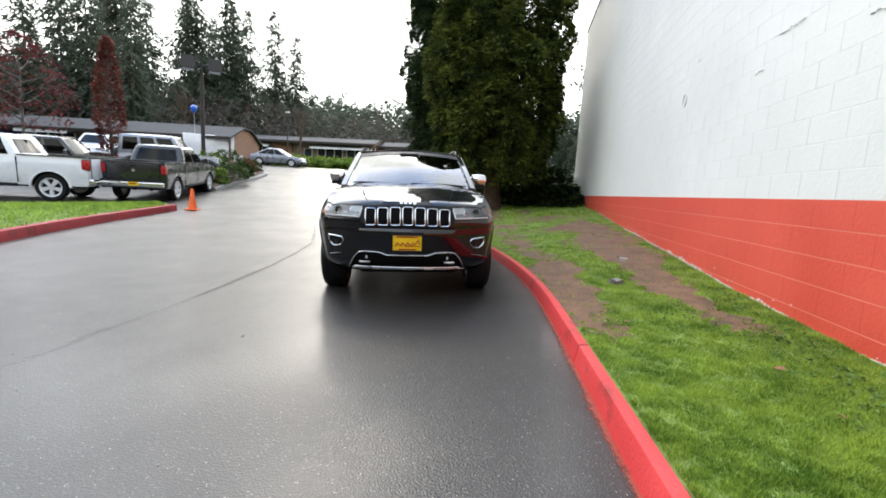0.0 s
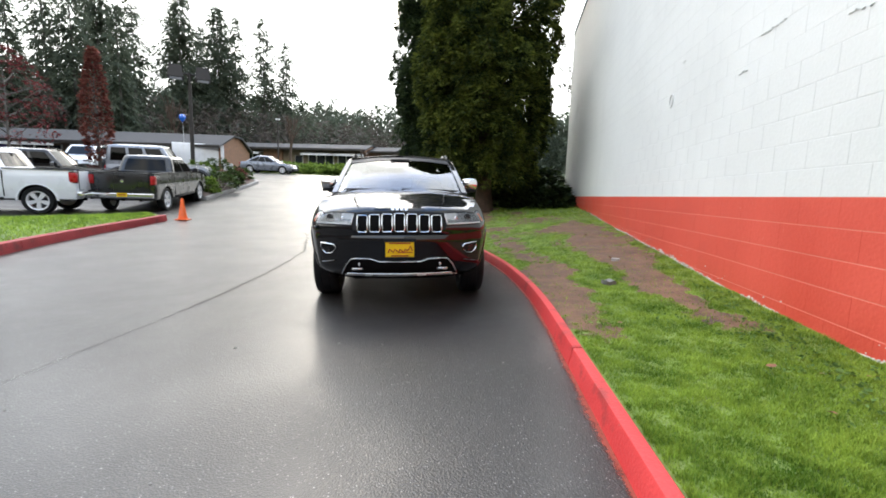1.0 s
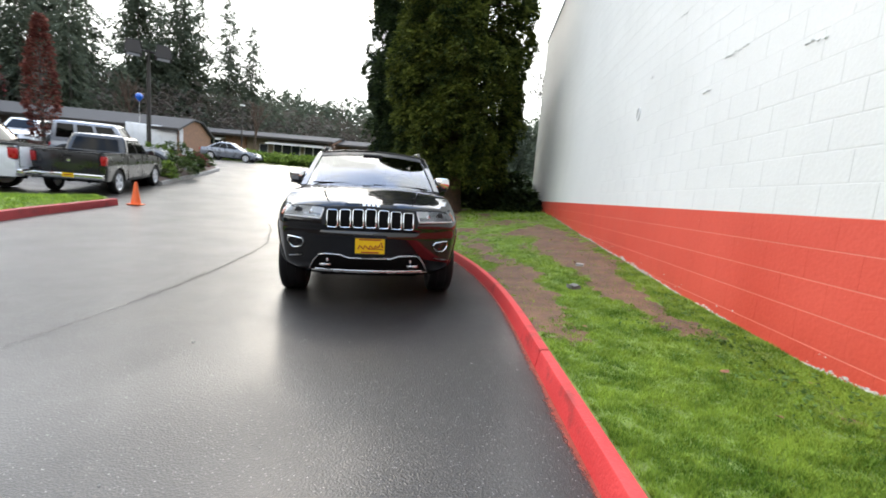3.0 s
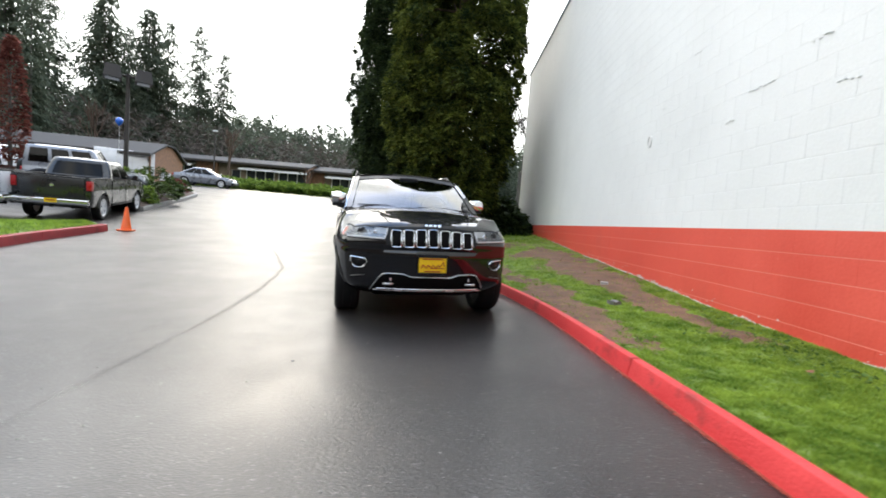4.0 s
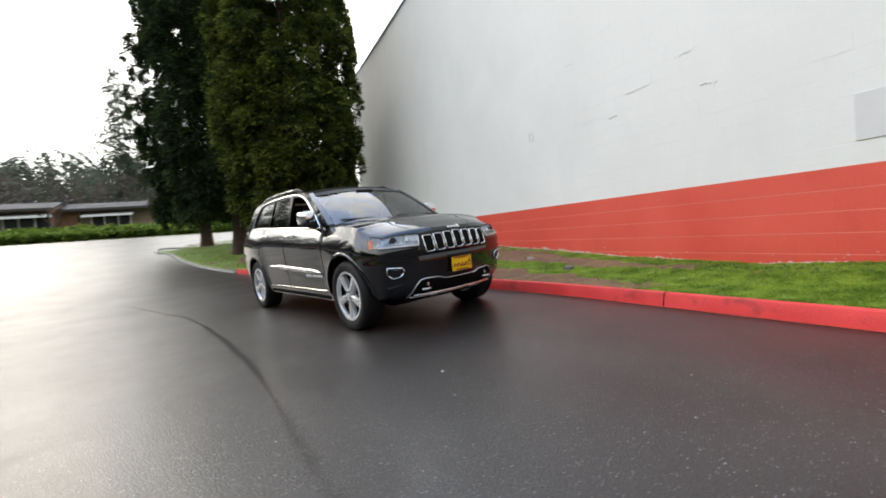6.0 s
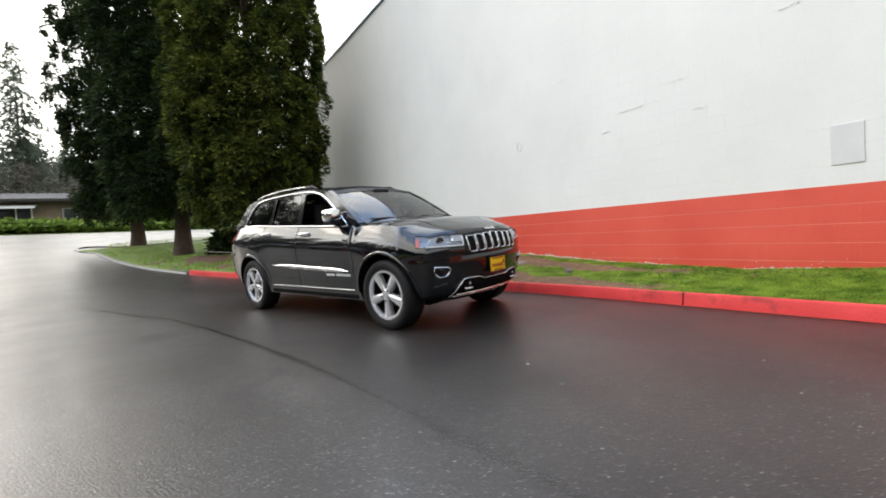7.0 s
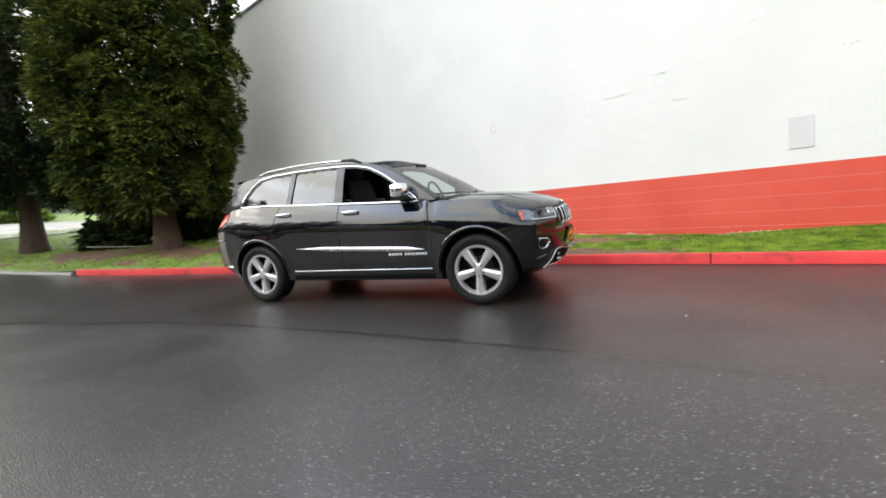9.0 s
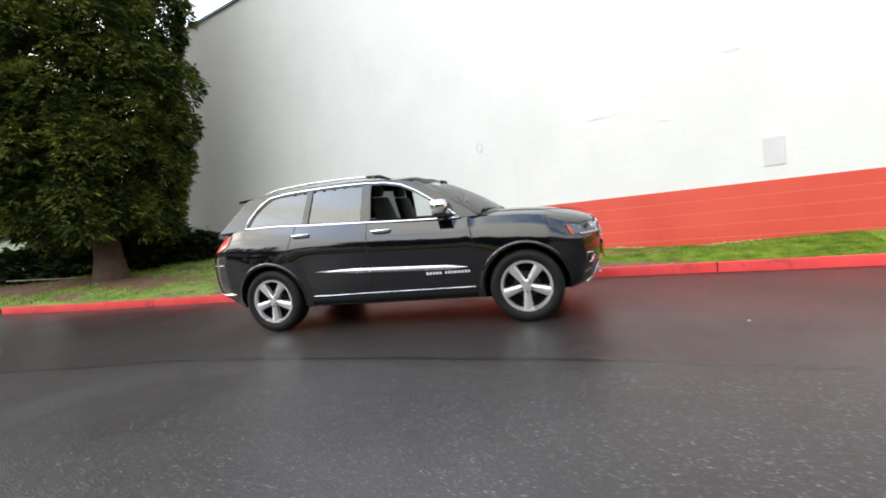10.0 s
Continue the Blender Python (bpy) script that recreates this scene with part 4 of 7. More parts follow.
rows_ = [[p.lerp(q, t) + Vector((0.02, 0, 0.03)) * math.sin(math.pi * t) * (1 - 0.6 * abs(2 * i / 20 - 1)) for i, (p, q) in enumerate(zip(ws_low, ws_top))] for t in np.linspace(0, 1, 9)]
part("windshield", sheet(rows_), M_SHIELD, suv, "rain-spotted windshield reflecting clouds", smooth=80)
part("windshield_band", sheet([[p + Vector((0.004, 0, 0.004)) for p in r] for r in (rows_[-2], rows_[-1])]), M_TRIM, suv)
part("cowl", sheet([[p + Vector((0.06, 0, -0.012)) for p in ws_low], [p + Vector((-0.03, 0, 0.006)) for p in ws_low]], 0.01), M_TRIM, suv, "black plastic cowl", smooth=60)
for sy in (1, -1):
    part("windshield_pillar", sheet([[r[0 if sy < 0 else -1] + Vector((0.012, sy * 0.006, 0.008)) for r in rows_], [(r[0].lerp(r[1], 0.75) if sy < 0 else r[-1].lerp(r[-2], 0.75)) + Vector((0.012, 0, 0.010)) for r in rows_]], 0.012), M_PAINT, suv, smooth=60)
for y0, y1 in ((0.68, 0.02), (-0.02, -0.66)):
    k0, k1 = (y0 / 0.815), (y1 / 0.815)
    p0, p1 = Vector((1.19 - 0.2 * abs(k0) ** 2.2, y0, 1.170)), Vector((1.17 - 0.2 * abs(k1) ** 2.2, y1, 1.188))
    part("wiper", tube([p0, p0.lerp(p1, 0.5) + Vector((0, 0, 0.01)), p1], 0.009, 6), M_TRIM, suv)
part("rear_window", sheet([[(-2.16 + 0.1 * (k / 4 - 1) ** 2, 0.76 * (k / 4 - 1), 1.225) for k in range(9)], [(-1.78 + 0.05 * (k / 4 - 1) ** 2, 0.63 * (k / 4 - 1), 1.60) for k in range(9)]]), M_TINT, suv, smooth=60)
part("spoiler", sheet([[(-1.66, 0.63 * (k / 4 - 1), 1.612 + 0.045 * (1 - (k / 4 - 1) ** 2)) for k in range(9)], [(-1.95 + 0.05 * (k / 4 - 1) ** 2, 0.63 * (k / 4 - 1), 1.600 + 0.035 * (1 - (k / 4 - 1) ** 2)) for k in range(9)]], 0.03), M_PAINT, suv, "black roof spoiler", smooth=50)
for sy in (1, -1):
    rail = [(-0.10, sy * 0.645, 1.652), (-0.16, sy * 0.640, 1.672), (-0.5, sy * 0.635, 1.690), (-0.9, sy * 0.635, 1.692), (-1.32, sy * 0.640, 1.674), (-1.48, sy * 0.645, 1.638)]
    part("roof_rail", tube(rail, 0.014, 8, flat=0.8), M_ALLOY, suv, "bright roof rail", smooth=60)
    part("rail_foot", tube([(0.08, sy * 0.65, 1.618), (-0.04, sy * 0.645, 1.662), (-0.20, sy * 0.64, 1.674)], [0.012, 0.020, 0.016], 8), M_TRIM, suv, smooth=60)

# mirrors
for sy in (1, -1):
    def mirror_shape(a, b, c):
        w_ = 2 * c - 1
        ra, rb, rc = a * math.sqrt(1 - b * b / 2 - w_ * w_ / 2 + b * b * w_ * w_ / 3), b * math.sqrt(1 - a * a / 2 - w_ * w_ / 2 + a * a * w_ * w_ / 3), w_ * math.sqrt(1 - a * a / 2 - b * b / 2 + a * a * b * b / 3)
        ka = 0.25 if a < 0 else 0.8
        return Vector((0.66 + 0.08 * (a + (ra - a) * ka), sy * (0.885 + 0.10 * (b + (rb - b) * 0.62)), 1.262 + 0.078 * (w_ + (rc - w_) * 0.62)))
    mir = part("mirror", hull(mirror_shape, 16, 18, 14), M_CHROME, suv, "chrome door mirror", smooth=85)
    part("mirror_arm", tube([(0.70, sy * 0.79, 1.15), (0.68, sy * 0.83, 1.17), (0.66, sy * 0.88, 1.19)], [0.035, 0.032, 0.04], 8), M_TRIM, mir, smooth=60)
    part("mirror_glass", box(0.006, 0.15, 0.11, 0.002, (0.590, sy * 0.885, 1.258)), M_CHROME, mir)
    part("mirror_base", hull(lambda a, b, c: Vector((0.66 + 0.07 * a, sy * (0.875 + 0.08 * b), 1.165 + 0.028 * c)), 2, 2, 2), M_TRIM, mir, smooth=60)

# nose
def ring_loop(cy, cz, w, h, tilt=0.0, r=0.3, off=0.006):
    pts = []
    for k in range(28):
        t = 2 * math.pi * k / 28
        c_, s_ = math.cos(t), math.sin(t)
        n = 2 / (0.28 if r < 0.4 else 0.6)
        u, v = abs(c_) ** (2 / n) * math.copysign(1, c_) * w / 2, abs(s_) ** (2 / n) * math.copysign(1, s_) * h / 2
        pts.append((cy + u + tilt * v, cz + v))
    return pts


def front_patch(pts, off, cy, cz, rings=3, dome=0.0):
    """A filled patch on the nose inside a closed line of (y, z)."""
    bm_ = bmesh.new()
    loops = []
    for i in range(rings):
        t = i / rings
        loops.append([bm_.verts.new(on_front(cy + (y - cy) * (1 - t), cz + (z - cz) * (1 - t), off + dome * t)) for y, z in pts])
    mid = bm_.verts.new(on_front(cy, cz, off + dome))
    for p, q in zip(loops, loops[1:]):
        for k in range(len(p)):
            bm_.faces.new((p[k], p[(k + 1) % len(p)], q[(k + 1) % len(p)], q[k]))
    for k in range(len(loops[-1])):
        bm_.faces.new((loops[-1][k], loops[-1][(k + 1) % len(pts)], mid))
    return bm_


M_MESH = material("black_grille_mesh", (0.004, 0.004, 0.004), 0.7, spec=0.08, vary=0.4, scale=60, bump=0.6, bump_scale=140)
gpanel = [(-0.45, 0.955), (-0.25, 0.972), (0, 0.978), (0.25, 0.972), (0.45, 0.955), (0.435, 0.80), (0.25, 0.783), (0, 0.779), (-0.25, 0.783), (-0.435, 0.80)]
grille = part("grille", front_patch(dense(gpanel, 0.05), 0.004, 0, 0.875, 6), M_TRIM, suv, "seven-slot grille with chrome surrounds", smooth=60)
for i in range(7):
    cy = (i - 3) * 0.1145
    loop = ring_loop(cy, 0.870 - 0.004 * abs(i - 3), 0.094, 0.160 - 0.004 * abs(i - 3))
    slot = part("slot_surround", tube([on_front(y, z, 0.012) for y, z in loop], 0.006, 6, closed=True), M_CHROME, grille, "chrome slot surround", smooth=60)
    part("slot_mesh", front_patch(loop, 0.008, cy, 0.875, 2), M_MESH, grille)
for k, y in enumerate((0.063, 0.021, -0.021, -0.063)):
    q = on_front(y, 0.988, 0.010)
    part("hood_emblem", box(0.006, 0.030, 0.024 if k else 0.032, 0.0028, (0, 0, 0), 2), M_CHROME, suv, "small chrome emblem bar", at=pose(q.x, q.y, q.z, 0, -35, 0), smooth=40)
for sy in (1, -1):
    # headlamp wraps round the corner
    rows_, rows_in = [], []
    path = [(1.0, b) for b in np.linspace(0.57, 0.995, 9)] + [(a_, 1.0) for a_ in np.linspace(0.99, 0.945, 6)]
    for i, (a_, b) in enumerate(path):
        t = i / (len(path) - 1)
        top_z = suv_ends(-0.075 + 2.375 * a_, b)
        lo, hi = 0.855 + 0.014 * t, min(0.958 + 0.012 * t, top_z - 0.014) - 0.03 * max(0, t - 0.8)
        r0, r1 = [], []
        for k in range(6):
            z = lo + (hi - lo) * k / 5
            p = suv_skin(a_, b, level(a_, b, z))
            n = Vector((1.0 * (1 - ease(t, 0.35, 1.0)) + 0.15, 0.25 + 0.9 * ease(t, 0.2, 0.9), 0.0)).normalized()
            r0.append(Vector((p.x, sy * p.y, p.z)) + Vector((n.x, sy * n.y, n.z)) * 0.013)
            r1.append(Vector((p.x, sy * p.y, p.z)) + Vector((n.x, sy * n.y, n.z)) * 0.003)
        rows_.append(r0)
        rows_in.append(r1)
    lamp = part("headlamp", sheet(rows_in), M_REFLECTOR, suv, "clear headlamp with amber corner", smooth=60)
    part("lens", sheet(rows_), M_LENS, lamp, smooth=60)
    part("amber_corner", sheet([[p.lerp(q, 0.6) for p, q in zip(r0, r1)] for r0, r1 in zip([r[:5] for r in rows_in[12:]], [r[:5] for r in rows_[12:]])]), M_AMBER, lamp, smooth=60)
    for cy, cz, r_ in ((0.655, 0.912, 0.036), (0.535, 0.905, 0.020)):
        p = on_front(cy, cz, 0.0)
        bm_ = lathe([(r_, 0.0), (r_ * 1.05, 0.012), (r_ * 0.9, 0.016), (r_ * 0.75, 0.008), (r_ * 0.4, 0.014), (0.0, 0.017)], 20)
        d = Vector((0.9, 0.35 * (1 if cy > 0.6 else 0.6), 0))
        part("projector", bm_, M_DARKMETAL if r_ > 0.03 else M_CHROME, lamp, smooth=50, at=Matrix.Translation((p.x, sy * p.y, p.z)) @ Vector((d.x, sy * d.y, 0)).to_track_quat("Z", "Y").to_matrix().to_4x4())
    bar_ = [rows_in[0][k].lerp(rows_[0][k], 0.7) for k in (4, 3, 2, 1)] + [r[0].lerp(q[0], 0.7) for r, q in zip(rows_in[:10], rows_[:10])]
    part("light_bar", tube(bar_, 0.007, 6), M_WHEELPALE, lamp, "bright light bar", smooth=60)
    part("inner_reflector", sheet([[p.lerp(q, 0.5) for p, q in zip(r[2:], w[2:])] for r, w in zip(rows_in[:4], rows_[:4])]), M_WHEELPALE, lamp, "bright inner reflector", smooth=60)
    part("lamp_brow", tube([r[-1] + Vector((0.003, 0, 0.004)) for r in rows_], 0.006, 6), M_TRIM, lamp)
    floor_ = [r[0] for r in rows_[:10]]
    part("lamp_base", sheet([[p + Vector((-0.002, 0, -0.002)) for p in floor_], [p + Vector((-0.012, 0, -0.032 + 0.012 * (i / 9))) for i, p in enumerate(floor_)]], 0.004), M_GREY, lamp)
    # fog lamp in its chrome ring
    fog = [(0.745, 0.675), (0.685, 0.670), (0.622, 0.660), (0.600, 0.638), (0.613, 0.602), (0.642, 0.578), (0.700, 0.574), (0.730, 0.595), (0.748, 0.635)]
    pts = [on_front(y, z, 0.010) for y, z in dense(fog, 0.025)]
    fo = part("fog_lamp", tube([Vector((p.x, sy * p.y, p.z)) for p in pts], 0.007, 6, closed=True), M_CHROME, suv, "fog lamp in a chrome ring", smooth=60)
    bm_ = front_patch(dense(fog, 0.04), 0.004, 0.675, 0.625, 2)
    if sy < 0:
        bmesh.ops.scale(bm_, vec=(1, -1, 1), verts=bm_.verts[:])
    part("fog_recess", bm_, M_TRIM, fo, smooth=60)
    p = on_front(0.675, 0.625, 0.0)
    part("fog_lens", lathe([(0.032, 0.0), (0.032, 0.012), (0.015, 0.018), (0, 0.019)], 16), M_LENS, fo, at=Matrix.Translation((p.x, sy * p.y, p.z)) @ Vector((0.85, sy * 0.5, 0)).to_track_quat("Z", "Y").to_matrix().to_4x4(), smooth=50)
    # reflector strips low on the corners
    part("corner_strip", tube([Vector((q.x, sy * q.y, q.z)) for q in (on_front(y, 0.505 - 0.01 * i, 0.006) for i, y in enumerate((0.62, 0.68, 0.74)))], 0.012, 6, flat=0.5), M_GREY, suv)
# lower air intake with a bright surround
intake = [(-0.560, 0.369), (-0.500, 0.474), (-0.455, 0.526), (-0.400, 0.534), (-0.270, 0.531), (-0.190, 0.504), (0.190, 0.504), (0.270, 0.531), (0.400, 0.534), (0.455, 0.526), (0.500, 0.474), (0.560, 0.369), (0.300, 0.359), (-0.300, 0.359)]
ib = part("air_intake", front_patch(dense(intake, 0.05), 0.006, 0, 0.429, 4), M_MESH, suv, "lower air intake with a bright surround", smooth=60)
part("intake_surround", tube([on_front(y, z, 0.014) for y, z in dense(intake[:12], 0.03)], 0.006, 6), M_ALLOY, ib, smooth=60)
part("skid_strip", tube([on_front(y, 0.386, 0.016) for y in np.linspace(-0.50, 0.50, 18)], 0.007, 6), M_CHROME, ib, smooth=60)
for y in (-0.40, 0.40):
    p = on_front(y, 0.449, 0.012)
    part("tow_hook", tube([p + Vector((0, -0.045, -0.015)), p + Vector((0.03, -0.03, -0.012)), p + Vector((0.03, 0.03, -0.012)), p + Vector((0, 0.045, -0.015))], 0.011, 6), M_ALLOY, ib, smooth=60)
    part("hook_stud", box(0.02, 0.02, 0.03, 0.005, tuple(p + Vector((0.01, -0.02 * (1 if y > 0 else -1), 0.03)))), M_ALLOY, ib)
pm = on_front(0, 0.622, 0.014)
plate = part("number_plate", box(0.012, 0.268, 0.145, 0.006), M_YELLOW, suv, "yellow dealer plate in a dark frame", at=pose(pm.x + 0.012, 0, 0.624))
part("plate_frame", tube([(0.007, 0.137, 0.075), (0.007, -0.137, 0.075), (0.007, -0.137, -0.075), (0.007, 0.137, -0.075)], 0.006, 6, closed=True), M_TRIM, plate)
part("plate_holder", box(0.02, 0.30, 0.03, 0.004, (-0.004, 0, 0.086)), M_TRIM, plate)
strokes = [tube([(0.008, 0.115 - 0.016 * k, -0.012 + 0.02 * math.sin(2.1 * k) + (0.03 if k in (1, 2) else 0)) for k in range(15)], 0.006, 5), tube([(0.008, 0.12, -0.030), (0.008, 0.06, -0.024), (0.008, -0.02, -0.028)], 0.004, 5)]
part("plate_script", merge(*strokes), M_INK, plate, "dark red script strokes")
for z_, w_ in ((0.058, 0.20), (-0.058, 0.16)):
    part("plate_bar", box(0.004, w_, 0.010, 0, (0.008, 0, z_)), M_INK, plate)

# tail lamps, rear bumper trim
for sy in (1, -1):
    rows_ = []
    for i, a_ in enumerate(np.linspace(-0.83, -0.985, 7)):
        rows_.append([Vector((p.x - 0.004, sy * (p.y + 0.010), p.z)) for p in (suv_skin(a_, 1, level(a_, 1, z)) for z in np.linspace(1.10 - 0.10 * i / 6, 1.195, 5))])
    part("tail_lamp", sheet(rows_), M_REDLENS, suv, "red tail lamp", smooth=60)
    part("rear_reflector", tube([on_side(x, 0.86, 0.004, sy) for x in (-2.02, -2.10, -2.18)], 0.028, 6, flat=0.4), M_ALLOY, suv, smooth=60)
    part("bumper_strip", tube([on_side(x, 0.505, 0.004, sy) for x in (-1.93, -2.05, -2.15, -2.25)], 0.010, 6), M_CHROME, suv, smooth=60)

# hood creases and washer jets
for sy in (1, -1):
    crease = [(1.12, 0.50), (1.4, 0.485), (1.75, 0.46), (2.05, 0.40)]
    part("hood_crease", tube([(x, sy * y, suv_ends(x, y / 0.86) + 0.000) for x, y in crease], [0.006, 0.010, 0.008, 0.004], 6, flat=0.5), M_PAINT, suv, smooth=80)

# cabin inside
for sx, sy in ((0.05, 0.37), (0.05, -0.37), (-0.95, 0.40), (-0.95, -0.40)):
    st_ = part("seat", hull(lambda a, b, c: Vector((-0.10 - 0.14 * c + 0.06 * a * (1 - 0.4 * abs(b) ** 3), 0.24 * b * (1 - 0.25 * c ** 2), 0.95 + 0.50 * c)), 4, 8, 8), M_SEAT, suv, "black leather seat", smooth=60, at=pose(sx, sy, 0))
    part("headrest", hull(lambda a, b, c: Vector((-0.27 + 0.05 * a * (1 - 0.3 * b * b), 0.13 * b * (1 - 0.3 * abs(2 * c - 1) ** 3), 1.47 + 0.15 * c)), 4, 6, 5), M_SEAT, st_, smooth=60)
part("dashboard", hull(lambda a, b, c: Vector((0.83 + 0.22 * a, 0.76 * b, 1.02 + 0.13 * c - 0.03 * max(0, -a) * c)), 6, 10, 3), M_TRIM, suv, "black dashboard", smooth=50)
wheel_ring = [(0.02 * math.sin(t), 0.185 * math.cos(t), 0.185 * math.sin(t)) for t in np.linspace(0, 2 * math.pi, 25)[:-1]]
part("steering_wheel", merge(tube(wheel_ring, 0.016, 8, closed=True), tube([(0, -0.18, 0), (0.02, 0, 0), (0, 0.18, 0)], 0.02, 6), tube([(0.02, 0, 0), (0.01, 0, -0.18)], 0.02, 6)), M_TRIM, suv, "black steering wheel", smooth=60, at=pose(0.50, 0.37, 1.19, 0, -25, 0))
part("rear_view_mirror", box(0.03, 0.24, 0.07, 0.012, (0.50, 0.0, 1.545)), M_TRIM, suv)

# wheels
def road_wheel(parent, at_, r=0.357, w=0.25, rim=0.247, spokes=5):
    """A tyre on a polished five-spoke alloy rim; its outer face looks along +y."""
    wh = new("wheel")
    wh.parent = parent
    wh.matrix_basis = at_
    h = w / 2
    part("tyre", lathe([(rim - 0.01, -h * 0.80), (rim + 0.03, -h * 0.95), (r - 0.05, -h), (r - 0.015, -h * 0.90), (r, -h * 0.70), (r - 0.002, -h * 0.35), (r - 0.007, -h * 0.33), (r - 0.002, -h * 0.30), (r, 0.0), (r - 0.002, h * 0.30), (r - 0.007, h * 0.33), (r - 0.002, h * 0.35), (r, h * 0.70), (r - 0.015, h * 0.90), (r - 0.05, h), (rim + 0.03, h * 0.95), (rim - 0.01, h * 0.80)], 48, "Y", False), M_TYRE, wh, smooth=50)
    part("rim", lathe([(rim - 0.02, -h * 0.8), (rim + 0.002, -h * 0.8), (rim + 0.006, h * 0.84), (rim + 0.002, h * 0.90), (rim - 0.020, h * 0.87), (rim - 0.028, h * 0.72), (rim - 0.03, h * 0.2), (rim - 0.03, -h * 0.8)], 48, "Y"), M_ALLOY, wh, smooth=40)
    part("barrel", lathe([(0.0, h * 0.02), (rim - 0.036, h * 0.0), (rim - 0.034, h * 0.62)], 40, "Y", False), M_UNDER, wh, smooth=40)
    part("brake_disc", lathe([(0.0, h * 0.10), (0.13, h * 0.10), (0.13, h * 0.16), (0.08, h * 0.16), (0.08, h * 0.2), (0.0, h * 0.2)], 32, "Y"), M_DARKMETAL, wh, smooth=40)
    sp = None
    for k in range(spokes):
        m_ = Matrix.Rotation(2 * math.pi * k / spokes + math.pi / 2, 4, "Y")
        if sp is None:
            def spoke(a, b, c):
                x = 0.035 + (rim - 0.05) * (a + 1) / 2
                t = (a + 1) / 2
                wd = 0.032 + 0.025 * t
                return Vector((x, h * (0.45 + 0.33 * c) + 0.012 * c * (1 - abs(b) ** 2), wd * b * (1 - 0.18 * c)))
            sp = part("spoke", hull(spoke, 8, 6, 2), M_ALLOY, wh, smooth=35, at=m_)
        else:
            share("spoke", sp, wh, m_)
    part("hub_cap", lathe([(0.062, h * 0.55), (0.060, h * 0.82), (0.050, h * 0.86), (0.034, h * 0.83), (0.030, h * 0.92), (0.0, h * 0.94)], 24, "Y"), M_ALLOY, wh, smooth=35)
    nut = None
    for k in range(5):
        t = 2 * math.pi * (k + 0.5) / 5 + math.pi / 2
        m_ = Matrix.Translation((0.055 * math.cos(t), h * 0.80, 0.055 * math.sin(t)))
        if nut is None:
            nut = part("lug_nut", lathe([(0.010, 0), (0.010, 0.018), (0.0, 0.022)], 6, "Y"), M_DARKMETAL, wh, at=m_)
        else:
            share("lug_nut", nut, wh, m_)
    return wh


for sx in (-1, 1):
    for sy in (1, -1):
        road_wheel(suv, pose(sx * 1.435, sy * 0.765, 0.407, 0, 0, 0 if sy > 0 else 180))
part("underbody", box(3.7, 1.05, 0.16, 0.05, (-0.15, 0, 0.32)), M_UNDER, suv, "black underbody", smooth=40)

# ---- trees ----
def spray_cloud(seed, spots, size, flat=0.35, per=9, droop=0.4):
    """Foliage as tufts: each spot gets slim drooping leaf quads. spots: (place, outward, scale). Gives corners of shape (n, 4, 3)."""
    r_ = np.random.RandomState(seed)
    p = np.repeat(np.array([q[0] for q in spots], float), per, 0)
    out = np.repeat(np.array([q[1] for q in spots], float), per, 0)
    sc = np.repeat(np.array([q[2] for q in spots], float), per) * size
    n = len(p)
    up = np.array((0, 0, 1.0))
    sidev = np.cross(out, up) + 1e-6
    sidev /= np.linalg.norm(sidev, axis=1, keepdims=True)
    an = r_.uniform(-1.25, 1.25, n)[:, None]
    d = out * np.cos(an) + sidev * np.sin(an) + up * r_.uniform(-droop, 0.35, n)[:, None]
    d /= np.linalg.norm(d, axis=1, keepdims=True)
    ln, wd = (sc * r_.uniform(0.6, 1.25, n))[:, None], (sc * flat * r_.uniform(0.6, 1.2, n))[:, None]
    q = np.cross(d, up + r_.normal(0, 0.6, (n, 3)))
    q /= np.linalg.norm(q, axis=1, keepdims=True) + 1e-6
    st = p + r_.normal(0, 0.22, (n, 3)) * sc[:, None]
    mid = st + d * ln * 0.55
    end = st + d * ln - up * ln * droop * 0.5
    return np.stack((st, mid + q * wd * 0.5, end, mid - q * wd * 0.5), 1)


def trunk_mesh(height, r0, r1, seed, flare=1.7, n=14, lean=0.0):
    rows_, rng_ = [], random.Random(seed)
    ph = rng_.uniform(0, 6)
    for i in range(15):
        t = i / 14
        h = height * t ** 1.5
        r = (r0 + (r1 - r0) * t) * (1 + (flare - 1) * math.exp(-h / (0.9 * r0 + 0.15)))
        rows_.append([(r * math.cos(2 * math.pi * k / n) * (1 + 0.10 * math.sin(3 * 2 * math.pi * k / n + ph)) + lean * h + 0.03 * math.sin(h + ph), r * math.sin(2 * math.pi * k / n) * (1 + 0.10 * math.cos(2 * 2 * math.pi * k / n + ph)), h - 0.15 * (i == 0)) for k in range(n + 1)])
    return sheet(rows_)


